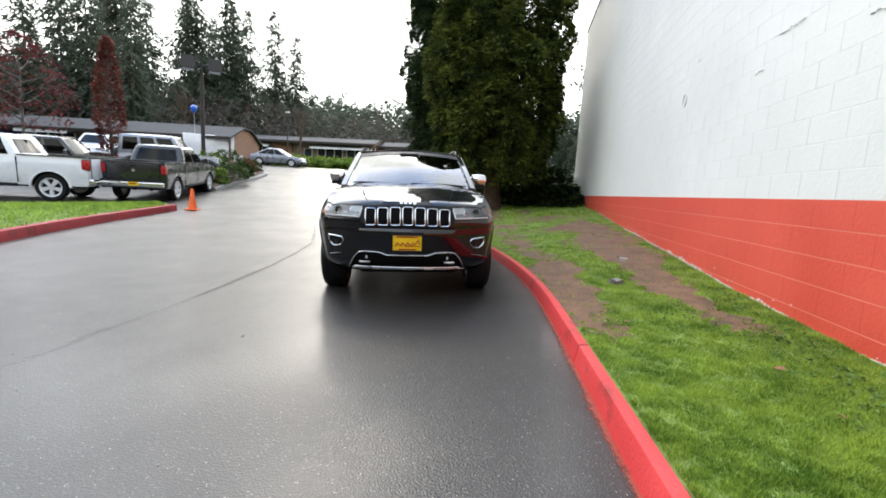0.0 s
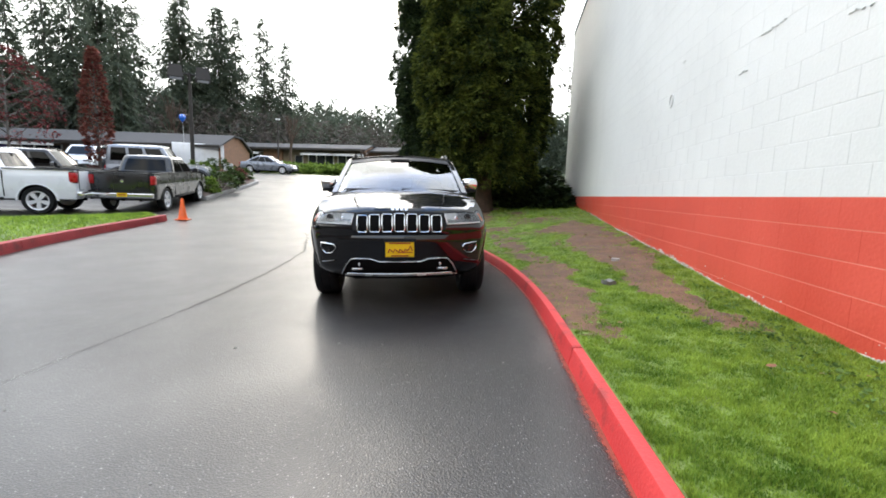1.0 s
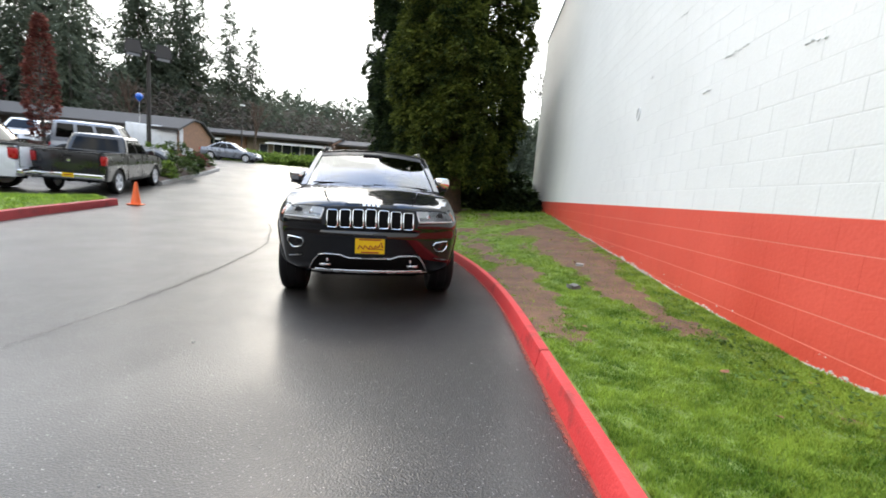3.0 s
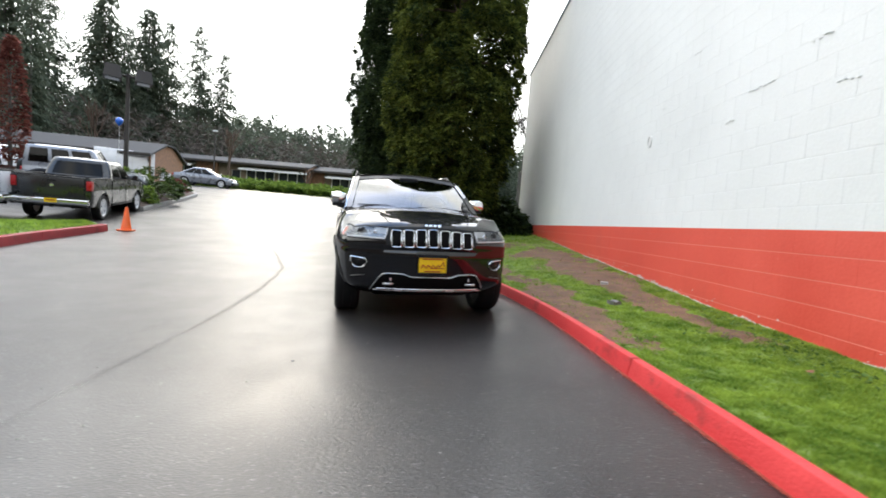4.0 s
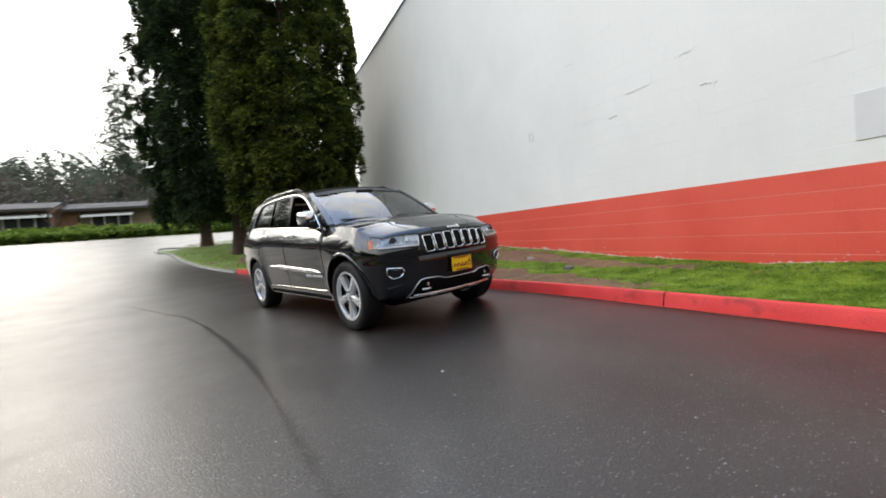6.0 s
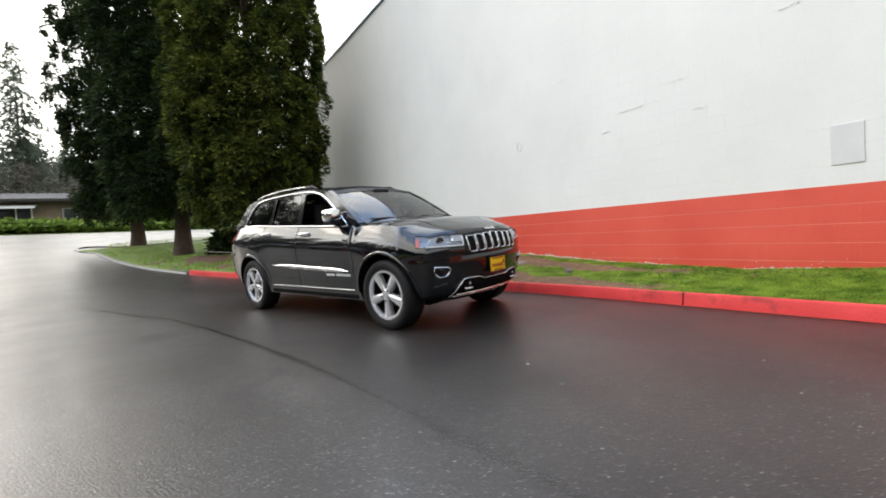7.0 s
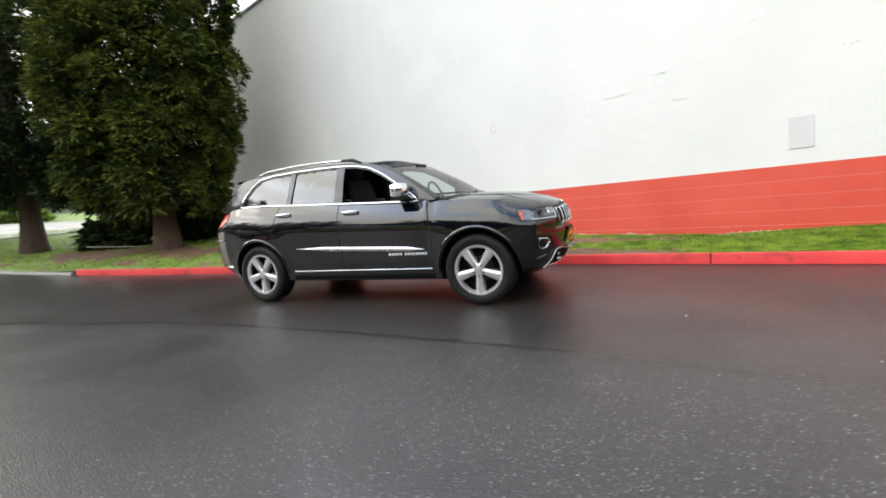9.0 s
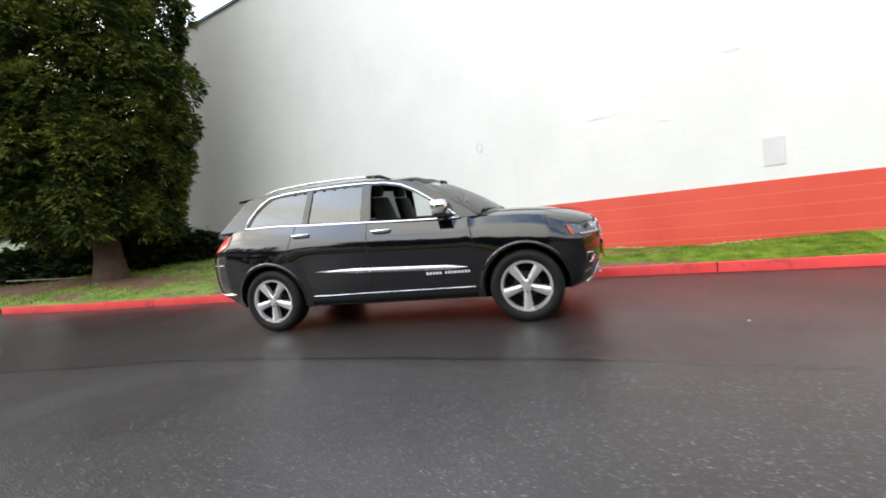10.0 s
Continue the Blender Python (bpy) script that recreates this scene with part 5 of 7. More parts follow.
def cedar(name, at_, height, radius, seed, mat, low, label, count, size=0.17, tufts=22, taper=(0.32, 1.3)):
    """A tall columnar evergreen: fluted trunk, limbs, and a dense crown of drooping sprays with notches. taper: where the crown begins to narrow, and how fast."""
    t = thing(name, at_, label, "tree", "cedar trees by the building")
    rng_ = random.Random(seed)
    part("trunk", trunk_mesh(height * 0.8, 0.31, 0.04, seed, 1.3), M_BARK, t, "fibrous brown trunk", smooth=70)

    def crown_r(z, an):
        k = (z - low) / (height - low)
        base = radius * (min(1.0, 0.72 + 0.9 * k) if k < 0.3 else 1.0) * (1 - max(0.0, k - taper[0]) ** 1.5 * taper[1])
        return max(0.05, base) * (1 + 0.17 * noise.noise((math.cos(an) * 1.3 + seed, math.sin(an) * 1.3, z * 0.55)) + 0.15 * noise.noise((math.cos(an) * 3 + seed, math.sin(an) * 3, z * 1.7)))

    spots = []
    for i in range(count):
        z = low + (height - low) * rng_.random() ** 1.35
        an = rng_.uniform(0, 2 * math.pi)
        if noise.noise((math.cos(an) * 2.2 + seed * 3, math.sin(an) * 2.2, z * 0.9)) < -0.45:
            continue
        inner = i % 2 == 0
        rr = crown_r(z, an) * (rng_.uniform(0.35, 0.7) if inner else 0.97 - 0.34 * rng_.random() ** 1.5)
        c_ = Vector((rr * math.cos(an), rr * math.sin(an), z))
        big = rng_.uniform(0.22, 0.52)
        outward = Vector((math.cos(an), math.sin(an), 0.45))
        for _k in range(tufts // 3 if inner else tufts):
            # points on the outer, upper part of a lump that sits on the end of a bough
            d = Vector((rng_.gauss(0, 1), rng_.gauss(0, 1), rng_.gauss(0, 1))).normalized()
            d = (d + outward * 0.85).normalized()
            k_ = big * rng_.uniform(0.75, 1.08)
            q = c_ + Vector((d.x * k_, d.y * k_, d.z * k_ * 1.15))
            spots.append(((q.x, q.y, q.z), (d.x, d.y, d.z * 0.6), rng_.uniform(0.7, 1.3)))
    cr = quads_object("crown", spray_cloud(seed, spots, size, 0.30, 6, 0.45), mat)
    cr.parent = t
    for k in range(26):
        z = low * 0.9 + (height - low) * 0.75 * k / 26
        an = k * 2.4 + rng_.random()
        rr = crown_r(z, an) * 0.85
        part("limb", tube([(0, 0, z), (rr * 0.5 * math.cos(an), rr * 0.5 * math.sin(an), z + 0.15), (rr * math.cos(an), rr * math.sin(an), z - 0.05)], [0.05, 0.035, 0.012], 5), M_BARK, t)
    return t


cedar("cedar_tree", pose(-1.15, 15.15, 0.58), 11.8, 2.08, 21, M_CEDAR, 1.25, "tall dense cedar tree with yellow-green tips beside the wall", 980, 0.145, 84, (0.62, 2.4))
cedar("cedar_tree", pose(-3.05, 20.5, 0.85), 17.5, 2.45, 22, M_CEDAR_SHADED, 1.7, "tall dark green cedar tree on the lawn", 1150, 0.18, 44)
cedar("cedar_tree", pose(-4.66, 25.5, 0.98), 17.5, 2.5, 23, M_CEDAR_SHADED, 1.7, "tall dark cedar tree at the lawn's end", 1150, 0.19, 44)


def shrub(name, at_, r, h, seed, mat, label, count=160, group="", size=0.16):
    t = thing(name, at_, label, "shrub", group)
    rng_ = random.Random(seed)
    spots = []
    for _ in range(count):
        an, k = rng_.uniform(0, 6.283), rng_.random()
        rr = r * math.sqrt(1 - (0.95 * k) ** 2) * (1 - 0.35 * rng_.random() ** 2) * (1 + 0.18 * noise.noise((math.cos(an) * 1.5 + seed, math.sin(an) * 1.5, k * 2)))
        spots.append(((rr * math.cos(an), rr * math.sin(an), h * (0.08 + 0.92 * k)), (math.cos(an), math.sin(an), 0.4 * k), rng_.uniform(0.7, 1.3)))
    part("stems", merge(*[tube([(0, 0, -0.05), (0.4 * r * math.cos(q), 0.4 * r * math.sin(q), h * 0.5), (0.7 * r * math.cos(q), 0.7 * r * math.sin(q), h * 0.8)], [0.025, 0.018, 0.008], 5) for q in (0.3, 1.6, 2.8, 4.1, 5.3)]), M_BARK, t)
    cr = quads_object("crown", spray_cloud(seed, spots, size, 0.5, 8, 0.2), mat)
    cr.parent = t
    return t


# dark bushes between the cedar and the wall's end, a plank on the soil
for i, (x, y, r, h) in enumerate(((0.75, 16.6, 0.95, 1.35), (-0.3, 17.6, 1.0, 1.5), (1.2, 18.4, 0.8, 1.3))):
    shrub("bush", pose(x, y, verge_z(x, y) - 0.02), r, h, 40 + i, M_CEDAR_SHADED, "dark evergreen bush at the foot of the wall", 300, "bushes by the wall", 0.22)
tagged(part("plank", box(1.3, 0.10, 0.03, 0.005), M_BARE, at=pose(-1.85, 17.0, verge_z(-1.85, 17.0) + 0.12, 0, 6, -10)), "weathered grey plank lying on the soil", "plank")


def fir_meshes(seed, height, radius, bare_k, count, size):
    """Whorls of drooping boughs, count to a whorl, with gaps between them."""
    rng_ = random.Random(seed)
    spots = []
    tiers = int((1 - bare_k) * height / 0.62)
    for i in range(tiers):
        q = i / tiers
        z0 = height * (bare_k + (1 - bare_k) * q)
        reach = radius * (1 - q) ** 0.5 * (0.6 + 0.4 * min(1.0, q / 0.18)) * (1 + 0.35 * noise.noise((seed, 3, z0 * 0.33)))
        for _ in range(count):
            an, ln = rng_.uniform(0, 6.283), reach * rng_.uniform(0.35, 1.1)
            if noise.noise((math.cos(an) * 1.2 + seed, math.sin(an) * 1.2, z0 * 0.4)) < -0.32:
                continue
            m_ = max(2, int(ln / 0.6))
            for j in range(m_):
                f = (j + 0.7) / m_
                spots.append(((ln * f * math.cos(an), ln * f * math.sin(an), z0 + 0.10 * ln - 0.45 * ln * f * f + rng_.gauss(0, 0.12)), (math.cos(an), math.sin(an), -0.25), rng_.uniform(0.6, 1.2) * (1.1 - 0.4 * q)))
    return spray_cloud(seed, spots, size, 0.34, 5, 0.6)


def fir(name, seed, height, radius, bare_k, count, label, mat=M_FIR_HAZED, size=0.75):
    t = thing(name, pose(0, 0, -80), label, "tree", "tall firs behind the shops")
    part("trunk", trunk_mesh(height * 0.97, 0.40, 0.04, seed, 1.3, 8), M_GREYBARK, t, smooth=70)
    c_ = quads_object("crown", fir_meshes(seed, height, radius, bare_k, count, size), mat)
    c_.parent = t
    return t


def place_copies(proto, spots_):
    """Sets the first at its own spot and copies it to the others."""
    for i, (x, y, z_, s, turn) in enumerate(spots_):
        m_ = pose(x, y, z_, 0, 0, turn)
        ob = copy_thing(proto, m_)
        ob.scale = (s, s, s)
    for o in (*proto.children_recursive, proto):
        bpy.data.objects.remove(o)


def spots_at(rows_):
    out = []
    for az, d, s, turn in rows_:
        p = away(az, d)
        out.append((p.x, p.y, hill_z(p.x, p.y) - 0.3, s, turn))
    return out


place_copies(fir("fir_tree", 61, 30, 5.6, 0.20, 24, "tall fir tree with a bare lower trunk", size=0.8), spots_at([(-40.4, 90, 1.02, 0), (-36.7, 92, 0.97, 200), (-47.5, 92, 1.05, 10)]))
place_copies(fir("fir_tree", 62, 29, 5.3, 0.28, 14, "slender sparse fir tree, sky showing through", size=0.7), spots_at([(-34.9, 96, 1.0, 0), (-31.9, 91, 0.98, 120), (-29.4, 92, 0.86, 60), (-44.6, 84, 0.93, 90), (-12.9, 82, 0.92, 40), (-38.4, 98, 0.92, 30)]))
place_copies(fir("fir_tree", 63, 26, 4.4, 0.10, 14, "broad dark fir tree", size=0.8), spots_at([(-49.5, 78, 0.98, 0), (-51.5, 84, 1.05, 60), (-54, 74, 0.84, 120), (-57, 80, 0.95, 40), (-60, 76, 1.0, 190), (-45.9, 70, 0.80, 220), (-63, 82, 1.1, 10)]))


def far_wood(name, seed, count, az, d, h, mat, label, tall=1.0, size=1.6, slim=0.4, sprays=75):
    """A distant wood: many ragged pointed crowns joined into one."""
    rng_ = random.Random(seed)
    spots = []
    for _ in range(count):
        a_, dd = rng_.uniform(*az), rng_.uniform(*d)
        p = away(a_, dd)
        hh = rng_.uniform(*h)
        z0 = hill_z(p.x, p.y)
        for k in range(sprays):
            q = rng_.random()
            r_ = 0.20 * hh * (1 - q) ** 0.8 * rng_.uniform(0.3, 1)
            an = rng_.uniform(0, 6.283)
            spots.append(((p.x + r_ * math.cos(an), p.y + r_ * math.sin(an), z0 + hh * (0.02 + 0.98 * q * tall)), (math.cos(an), math.sin(an), 0), rng_.uniform(0.7, 1.4)))
    return tagged(quads_object(name, spray_cloud(seed, spots, size, slim, 3, 0.5), mat), label, "woods", kind="stuff")


far_wood("far_wood", 71, 440, (-76, 60), (120, 190), (9, 15), M_FIR_HAZED, "distant dark conifer wood on the hill", size=1.2)
far_wood("ridge_wood", 75, 520, (-72, 12), (108, 150), (11, 17), M_FIR_HAZED, "pale conifer ridge beyond the shops, haze put into its colour", size=1.0)
# this wood is never in view; added so car and asphalt reflect something dark
far_wood("side_wood", 74, 620, (-262, -74), (48, 86), (12, 18), M_FIR_HAZED, "dark conifer wood out of view, added to darken reflections", size=3.4, sprays=36)
far_wood("brush_wood", 72, 420, (-66, -8), (70, 105), (7, 11), M_BROWNBRUSH, "bare brownish brush and small trees behind the shops", 1.0, 0.80, 0.14, 56)
far_wood("mid_wood", 73, 120, (-66, -10), (76, 112), (8, 13), M_FIR_HAZED, "dark young conifers behind the shops", 1.0, 0.8)


def bare_tree(name, at_, height, seed, mat, label, spread=0.5, levels=4, r0=0.12):
    """A leafless tree of forking twigs."""
    t = thing(name, at_, label, "tree")
    rng_ = random.Random(seed)
    segs = []

    def grow(p, d, ln, r_, lv):
        q = p + d * ln
        segs.append((p, p.lerp(q, 0.5) + Vector((rng_.uniform(-1, 1), rng_.uniform(-1, 1), 0)) * ln * 0.05, q, r_))
        if lv:
            for _ in range(3 if lv > 1 else 4):
                d2 = (d + Vector((rng_.uniform(-1, 1), rng_.uniform(-1, 1), rng_.uniform(-0.2, 0.7))) * spread).normalized()
                grow(p.lerp(q, rng_.uniform(0.6, 1)), d2, ln * rng_.uniform(0.55, 0.8), r_ * 0.58, lv - 1)

    grow(Vector((0, 0, -0.1)), Vector((0, 0, 1)), height * 0.33, r0, levels)
    big = [s for s in segs if s[3] > r0 * 0.5]
    part("trunk", merge(*[tube([a_, b_, c_], [r_, r_ * 0.85, r_ * 0.7], 7) for a_, b_, c_, r_ in big]), mat, t, smooth=70)
    part("branchwork", merge(*[tube([a_, b_, c_], [max(0.022, r_), max(0.018, r_ * 0.8), max(0.014, r_ * 0.55)], 4) for a_, b_, c_, r_ in segs if r_ <= r0 * 0.5]), mat, t, "thin bare twigs")
    return t


bare_tree("bare_tree", pose(3.75, 31, 1.6), 11.0, 81, M_GREYBARK, "leafless tree beyond the building's end", 0.6, 6, 0.17)
for i, (az, d, h) in enumerate(((-29.0, 52, 8.5), (-20.0, 55, 5.0), (-41.0, 58, 10.0))):
    p = away(az, d)
    bare_tree("bare_tree", pose(p.x, p.y, road_z(p.x, p.y) - 0.1), h, 82 + i, M_BARK, "bare brown street tree in front of the shops", 0.4, 4, 0.16)


def leafy_column(name, at_, height, radius, seed, mat, label, count, size, trunk_h):
    t = thing(name, at_, label, "tree")
    rng_ = random.Random(seed)
    part("trunk", trunk_mesh(height * 0.8, 0.12, 0.03, seed, 1.3, 8), M_GREYBARK, t, smooth=70)
    part("limbs", merge(*[tube([(0, 0, trunk_h + 0.3 * k), (0.3 * radius * math.cos(k * 2.4), 0.3 * radius * math.sin(k * 2.4), trunk_h + 0.3 * k + 0.5), (0.6 * radius * math.cos(k * 2.4), 0.6 * radius * math.sin(k * 2.4), trunk_h + 0.3 * k + 1.2)], [0.05, 0.03, 0.01], 5) for k in range(int((height - trunk_h) / 0.45))]), M_GREYBARK, t)
    spots = []
    for _ in range(count):
        q, an = rng_.random(), rng_.uniform(0, 6.283)
        prof = math.sin(math.pi * min(1, 0.10 + 0.90 * q) ** 0.75) ** 0.7
        rr = radius * prof * (1 - 0.5 * rng_.random() ** 2) * (1 + 0.2 * noise.noise((math.cos(an) * 2 + seed, math.sin(an) * 2, q * 6)))
        spots.append(((rr * math.cos(an), rr * math.sin(an), trunk_h + (height - trunk_h) * q), (math.cos(an), math.sin(an), 0.3), rng_.uniform(0.7, 1.3)))
    c_ = quads_object("crown", spray_cloud(seed, spots, size, 0.6, 6, 0.3), mat)
    c_.parent = t
    return t


p = away(-48.0, 30)
leafy_column("red_maple", pose(p.x, p.y, 1.4), 6.8, 0.62, 91, M_MAPLE, "columnar maple with dark red leaves", 900, 0.17, 1.0)
p = away(-54.5, 45)
leafy_column("crimson_tree", pose(p.x, p.y, 2.0), 8.8, 3.2, 92, M_CRIMSON, "broad tree with crimson autumn leaves", 620, 0.20, 2.0)
p = away(-58.5, 60)
leafy_column("crimson_tree", pose(p.x, p.y, 2.0), 12.0, 3.6, 93, M_CRIMSON, "broad tree with crimson autumn leaves", 620, 0.22, 2.5)
# ---- cars in the lot and on the street ----
def simple_wheel(parent, x, y, r, w=0.24, rim_mat=M_WHEELPALE):
    wh = new("wheel")
    wh.parent = parent
    wh.matrix_basis = pose(x, y, r, 0, 0, 0 if y > 0 else 180)
    h, rim = w / 2, r * 0.68
    part("tyre", lathe([(rim, -h * 0.9), (r - 0.03, -h), (r, -h * 0.7), (r, h * 0.7), (r - 0.03, h), (rim, h * 0.9)], 28, "Y", False), M_TYRE, wh, smooth=50)
    part("barrel", lathe([(0, h * 0.1), (rim - 0.03, h * 0.1), (rim - 0.03, -h * 0.5)], 28, "Y"), M_DARKMETAL, wh, smooth=40)
    sp = None
    for k in range(5):
        m_ = Matrix.Rotation(2 * math.pi * k / 5 + 1.57, 4, "Y")
        if sp is None:
            sp = part("spoke", hull(lambda a, b, c: Vector((rim * 0.5 * (a + 1), h * (0.35 + 0.45 * c), (0.05 + 0.02 * a) * b)), 2, 2, 1), rim_mat, wh, at=m_)
        else:
            share("spoke", sp, wh, m_)
    part("rim", lathe([(rim + 0.012, -h * 0.6), (rim + 0.012, h * 0.85), (rim + 0.005, h * 0.95), (rim - 0.03, h * 0.8), (rim - 0.035, -h * 0.6)], 28, "Y"), rim_mat, wh, smooth=40)


def cut_arches(body_, xs, r, zc, mats, parent):
    cs = []
    for x in xs:
        bm_ = lathe([(r, -1.3), (r, 1.3)], 28, "Y")
        for f in bm_.faces:
            f.material_index = 1
        bmesh.ops.translate(bm_, vec=(x, 0, zc), verts=bm_.verts[:])
        c_ = part("cutter", bm_, mats)
        c_.matrix_world = parent.matrix_basis
        cs.append(c_)
        mo = body_.modifiers.new("arch", "BOOLEAN")
        mo.object, mo.operation, mo.solver = c_, "DIFFERENCE", "EXACT"
    bpy.context.view_layer.update()
    me = bpy.data.meshes.new_from_object(body_.evaluated_get(bpy.context.evaluated_depsgraph_get()))
    body_.modifiers.clear()
    body_.data = me
    for c_ in cs:
        bpy.data.objects.remove(c_)


def car(name, at_, label, paint, length, width, under, shoulder, cab, wheels, r, group="", category="car", glass_mat=None, bed=None, square=False, chrome_bumper=False, plates=False, lamp_z=0.95, panes=((0.03, 0.30), (0.345, 0.62), (0.665, 0.97)), flare=0.006, sill=0.10):
    """A vehicle from its side profile. panes: the stretches of the side windows; sill: how far above the belt they begin; flare: how far the wheel arches stand out. shoulder: (x, z) along the lower body's top; cab: bottom-front, top-front, top-rear, bottom-rear as (x, z); bed: (x0, x1) of an open load bed."""
    t = thing(name, at_, label, category, group)
    x0, x1 = shoulder[0][0], shoulder[-1][0]
    hw = width / 2

    def skin(a, b, c):
        x = (x0 + x1) / 2 + (x1 - x0) / 2 * a
        zt = curve_at(shoulder, x)
        z = under + c * (zt - under)
        e_ = max(0, abs(a) - 0.9) / 0.1
        wd = hw * (1 - (0.04 if square else 0.10) * e_ ** 2) * (0.96 + 0.04 * math.sin(math.pi * min(1, c * 1.1))) * (1 - (0.03 if square else 0.06) * max(0, c - 0.8) / 0.2)
        x -= math.copysign(e_, a) * (0.06 if square else 0.20) * abs(b) ** 3
        x -= math.copysign(e_, a) * (0.03 if square else 0.08) * (2 * c - 1) ** 2
        return Vector((x, b * wd, z))

    body_ = part("body", hull(skin, 48, 10, 10), [paint, M_TRIM], t, smooth=40)
    if bed:
        bm_ = box(bed[1] - bed[0], width - 0.24, 0.6, 0, ((bed[0] + bed[1]) / 2, 0, curve_at(shoulder, bed[0]) + 0.3 - 0.45))
        for f in bm_.faces:
            f.material_index = 1
        c_ = part("cutter", bm_, [paint, M_TRIM])
        c_.matrix_world = t.matrix_basis
        mo = body_.modifiers.new("bed", "BOOLEAN")
        mo.object, mo.operation, mo.solver = c_, "DIFFERENCE", "EXACT"
        cut_arches(body_, wheels, r * 1.16, r * 1.02, [paint, M_TRIM], t)
        bpy.data.objects.remove(c_)
    else:
        cut_arches(body_, wheels, r * 1.16, r * 1.02, [paint, M_TRIM], t)
    (ax, az_), (bx, bz), (cx, cz), (dx, dz) = cab
    lo, hi = hw * 0.93, hw * (0.79 if square else 0.74)

    rc = 0.10 if square else 0.16

    def cab_pt(v, side, f, off=0.0):
        """v: 0 belt to 1 roof; side: flank (1, -1), front or back; f: 0..1 along its straight part."""
        xr, xf, w_ = dx + (cx - dx) * v, ax + (bx - ax) * v, lo + (hi - lo) * v + 0.02 * math.sin(math.pi * v)
        if side in (1, -1):
            x, y = xr + rc + (xf - xr - 2 * rc) * f, side * (w_ + off)
        else:
            y = (w_ - rc) * (2 * f - 1)
            bow = off + 0.05 * (1 - (2 * f - 1) ** 2)
            x = xf + bow if side == "front" else xr - bow
        u = min(1.0, max(0.0, (x - xr) / (xf - xr)))
        return Vector((x, y, dz + (cz - dz) * v + ((az_ - dz) * (1 - v) + (bz - cz) * v) * u))

    def cab_ring(v):
        out = []
        for side, nxt, rev in ((1, "front", False), ("front", -1, True), (-1, "back", True), ("back", 1, False)):
            fs = np.linspace(0, 1, 9)
            edge = [cab_pt(v, side, f) for f in (fs[::-1] if rev else fs)]
            out += edge
            after = cab_pt(v, nxt, {"front": 1, -1: 1, "back": 0, 1: 0}[nxt])
            p_, q_ = edge[-1], after
            corner = Vector((q_.x, p_.y, 0)) if side in (1, -1) else Vector((p_.x, q_.y, 0))
            for k in (0.25, 0.5, 0.75):
                m_ = p_.lerp(q_, k)
                pull = corner - m_
                pull.z = 0
                out.append(m_ + pull * 0.42 * (1 - abs(2 * k - 1) * 0.5))
        return out

    top_ = cab_ring(1)
    mid = sum(top_, Vector()) / len(top_)
    bm_ = bmesh.new()
    rings = [cab_ring(v) for v in np.linspace(0, 1, 7)]
    for k, up in ((0.955, 0.032), (0.87, 0.052), (0.6, 0.075), (0.25, 0.085)):
        rings.append([Vector((mid.x + (p.x - mid.x) * k, mid.y + (p.y - mid.y) * k, p.z + up)) for p in top_])
    loops = [[bm_.verts.new(p) for p in ring] for ring in rings]
    for p, q in zip(loops, loops[1:]):
        for k in range(len(p)):
            bm_.faces.new((p[k], p[(k + 1) % len(p)], q[(k + 1) % len(p)], q[k]))
    bm_.faces.new(loops[-1])
    part("cabin", bm_, paint, t, smooth=50)
    gm = glass_mat or M_CARGLASS

    def cab_window(name, side, f0, f1, v0=0.10, v1=0.90):
        grid = lambda g, off: [[cab_pt(v, side, f, off) for f in np.linspace(f0 - g, f1 + g, 9)] for v in np.linspace(v0 - 1.5 * g, v1 + 1.5 * g, 6)]
        w_ = part(name, sheet(grid(0.014, 0.003)), M_TRIM, t, "dark window in a black seal", smooth=60)
        part("pane", sheet(grid(0.0, 0.007)), gm, w_, smooth=60)

    for s in (1, -1):
        for f0, f1 in panes:
            cab_window("side_window", s, f0, f1, sill)
    cab_window("windshield", "front", 0.03, 0.97, 0.08, 0.94)
    cab_window("rear_window", "back", 0.08, 0.92, 0.16, 0.86)
    for x in wheels:
        for s in (1, -1):
            rows_ = []
            for k in range(0, 181, 9):
                c_, n_ = math.cos(radians(k)), math.sin(radians(k))
                rows_.append([(x + (r * 1.16 + o) * c_, s * (hw + y_), r * 1.02 + (r * 1.16 + o) * n_) for o, y_ in ((-0.01, -0.06), (-0.005, flare), (0.02 + 0.6 * flare, flare), (0.05 + flare, -0.02))])
            part("wheel_arch", sheet(rows_, 0.006), M_TRIM if flare > 0.04 else paint, t, smooth=50)
    for x in wheels:
        for s in (1, -1):
            simple_wheel(t, x, s * (hw - 0.13), r)
    for s in (1, -1):
        if bed:
            lamp = part("tail_lamp", box(0.20, 0.15, 0.31, 0.03, (x0 + 0.115, s * (hw - 0.085), lamp_z + 0.03)), M_REDLENS, t, "red wrap-round tail lamp", smooth=40)
            part("lamp_bezel", box(0.19, 0.135, 0.36, 0.03, (x0 + 0.118, s * (hw - 0.088), lamp_z + 0.03)), M_TRIM, lamp, smooth=40)
            part("bed_rail", box(bed[1] - bed[0] + 0.1, 0.10, 0.025, 0.01, ((bed[0] + bed[1]) / 2, s * (hw - 0.075), curve_at(shoulder, bed[0]) + 0.008)), M_TRIM, t, "black bed rail cap", smooth=40)
            part("door_handle", box(0.16, 0.03, 0.03, 0.01, (0.1, s * (hw + 0.005), 1.17)), M_TRIM, t, smooth=40)
            part("door_gap", box(0.012, 0.01, 0.7, 0, (0.30, s * (hw - 0.002), 0.85)), M_TRIM, t)
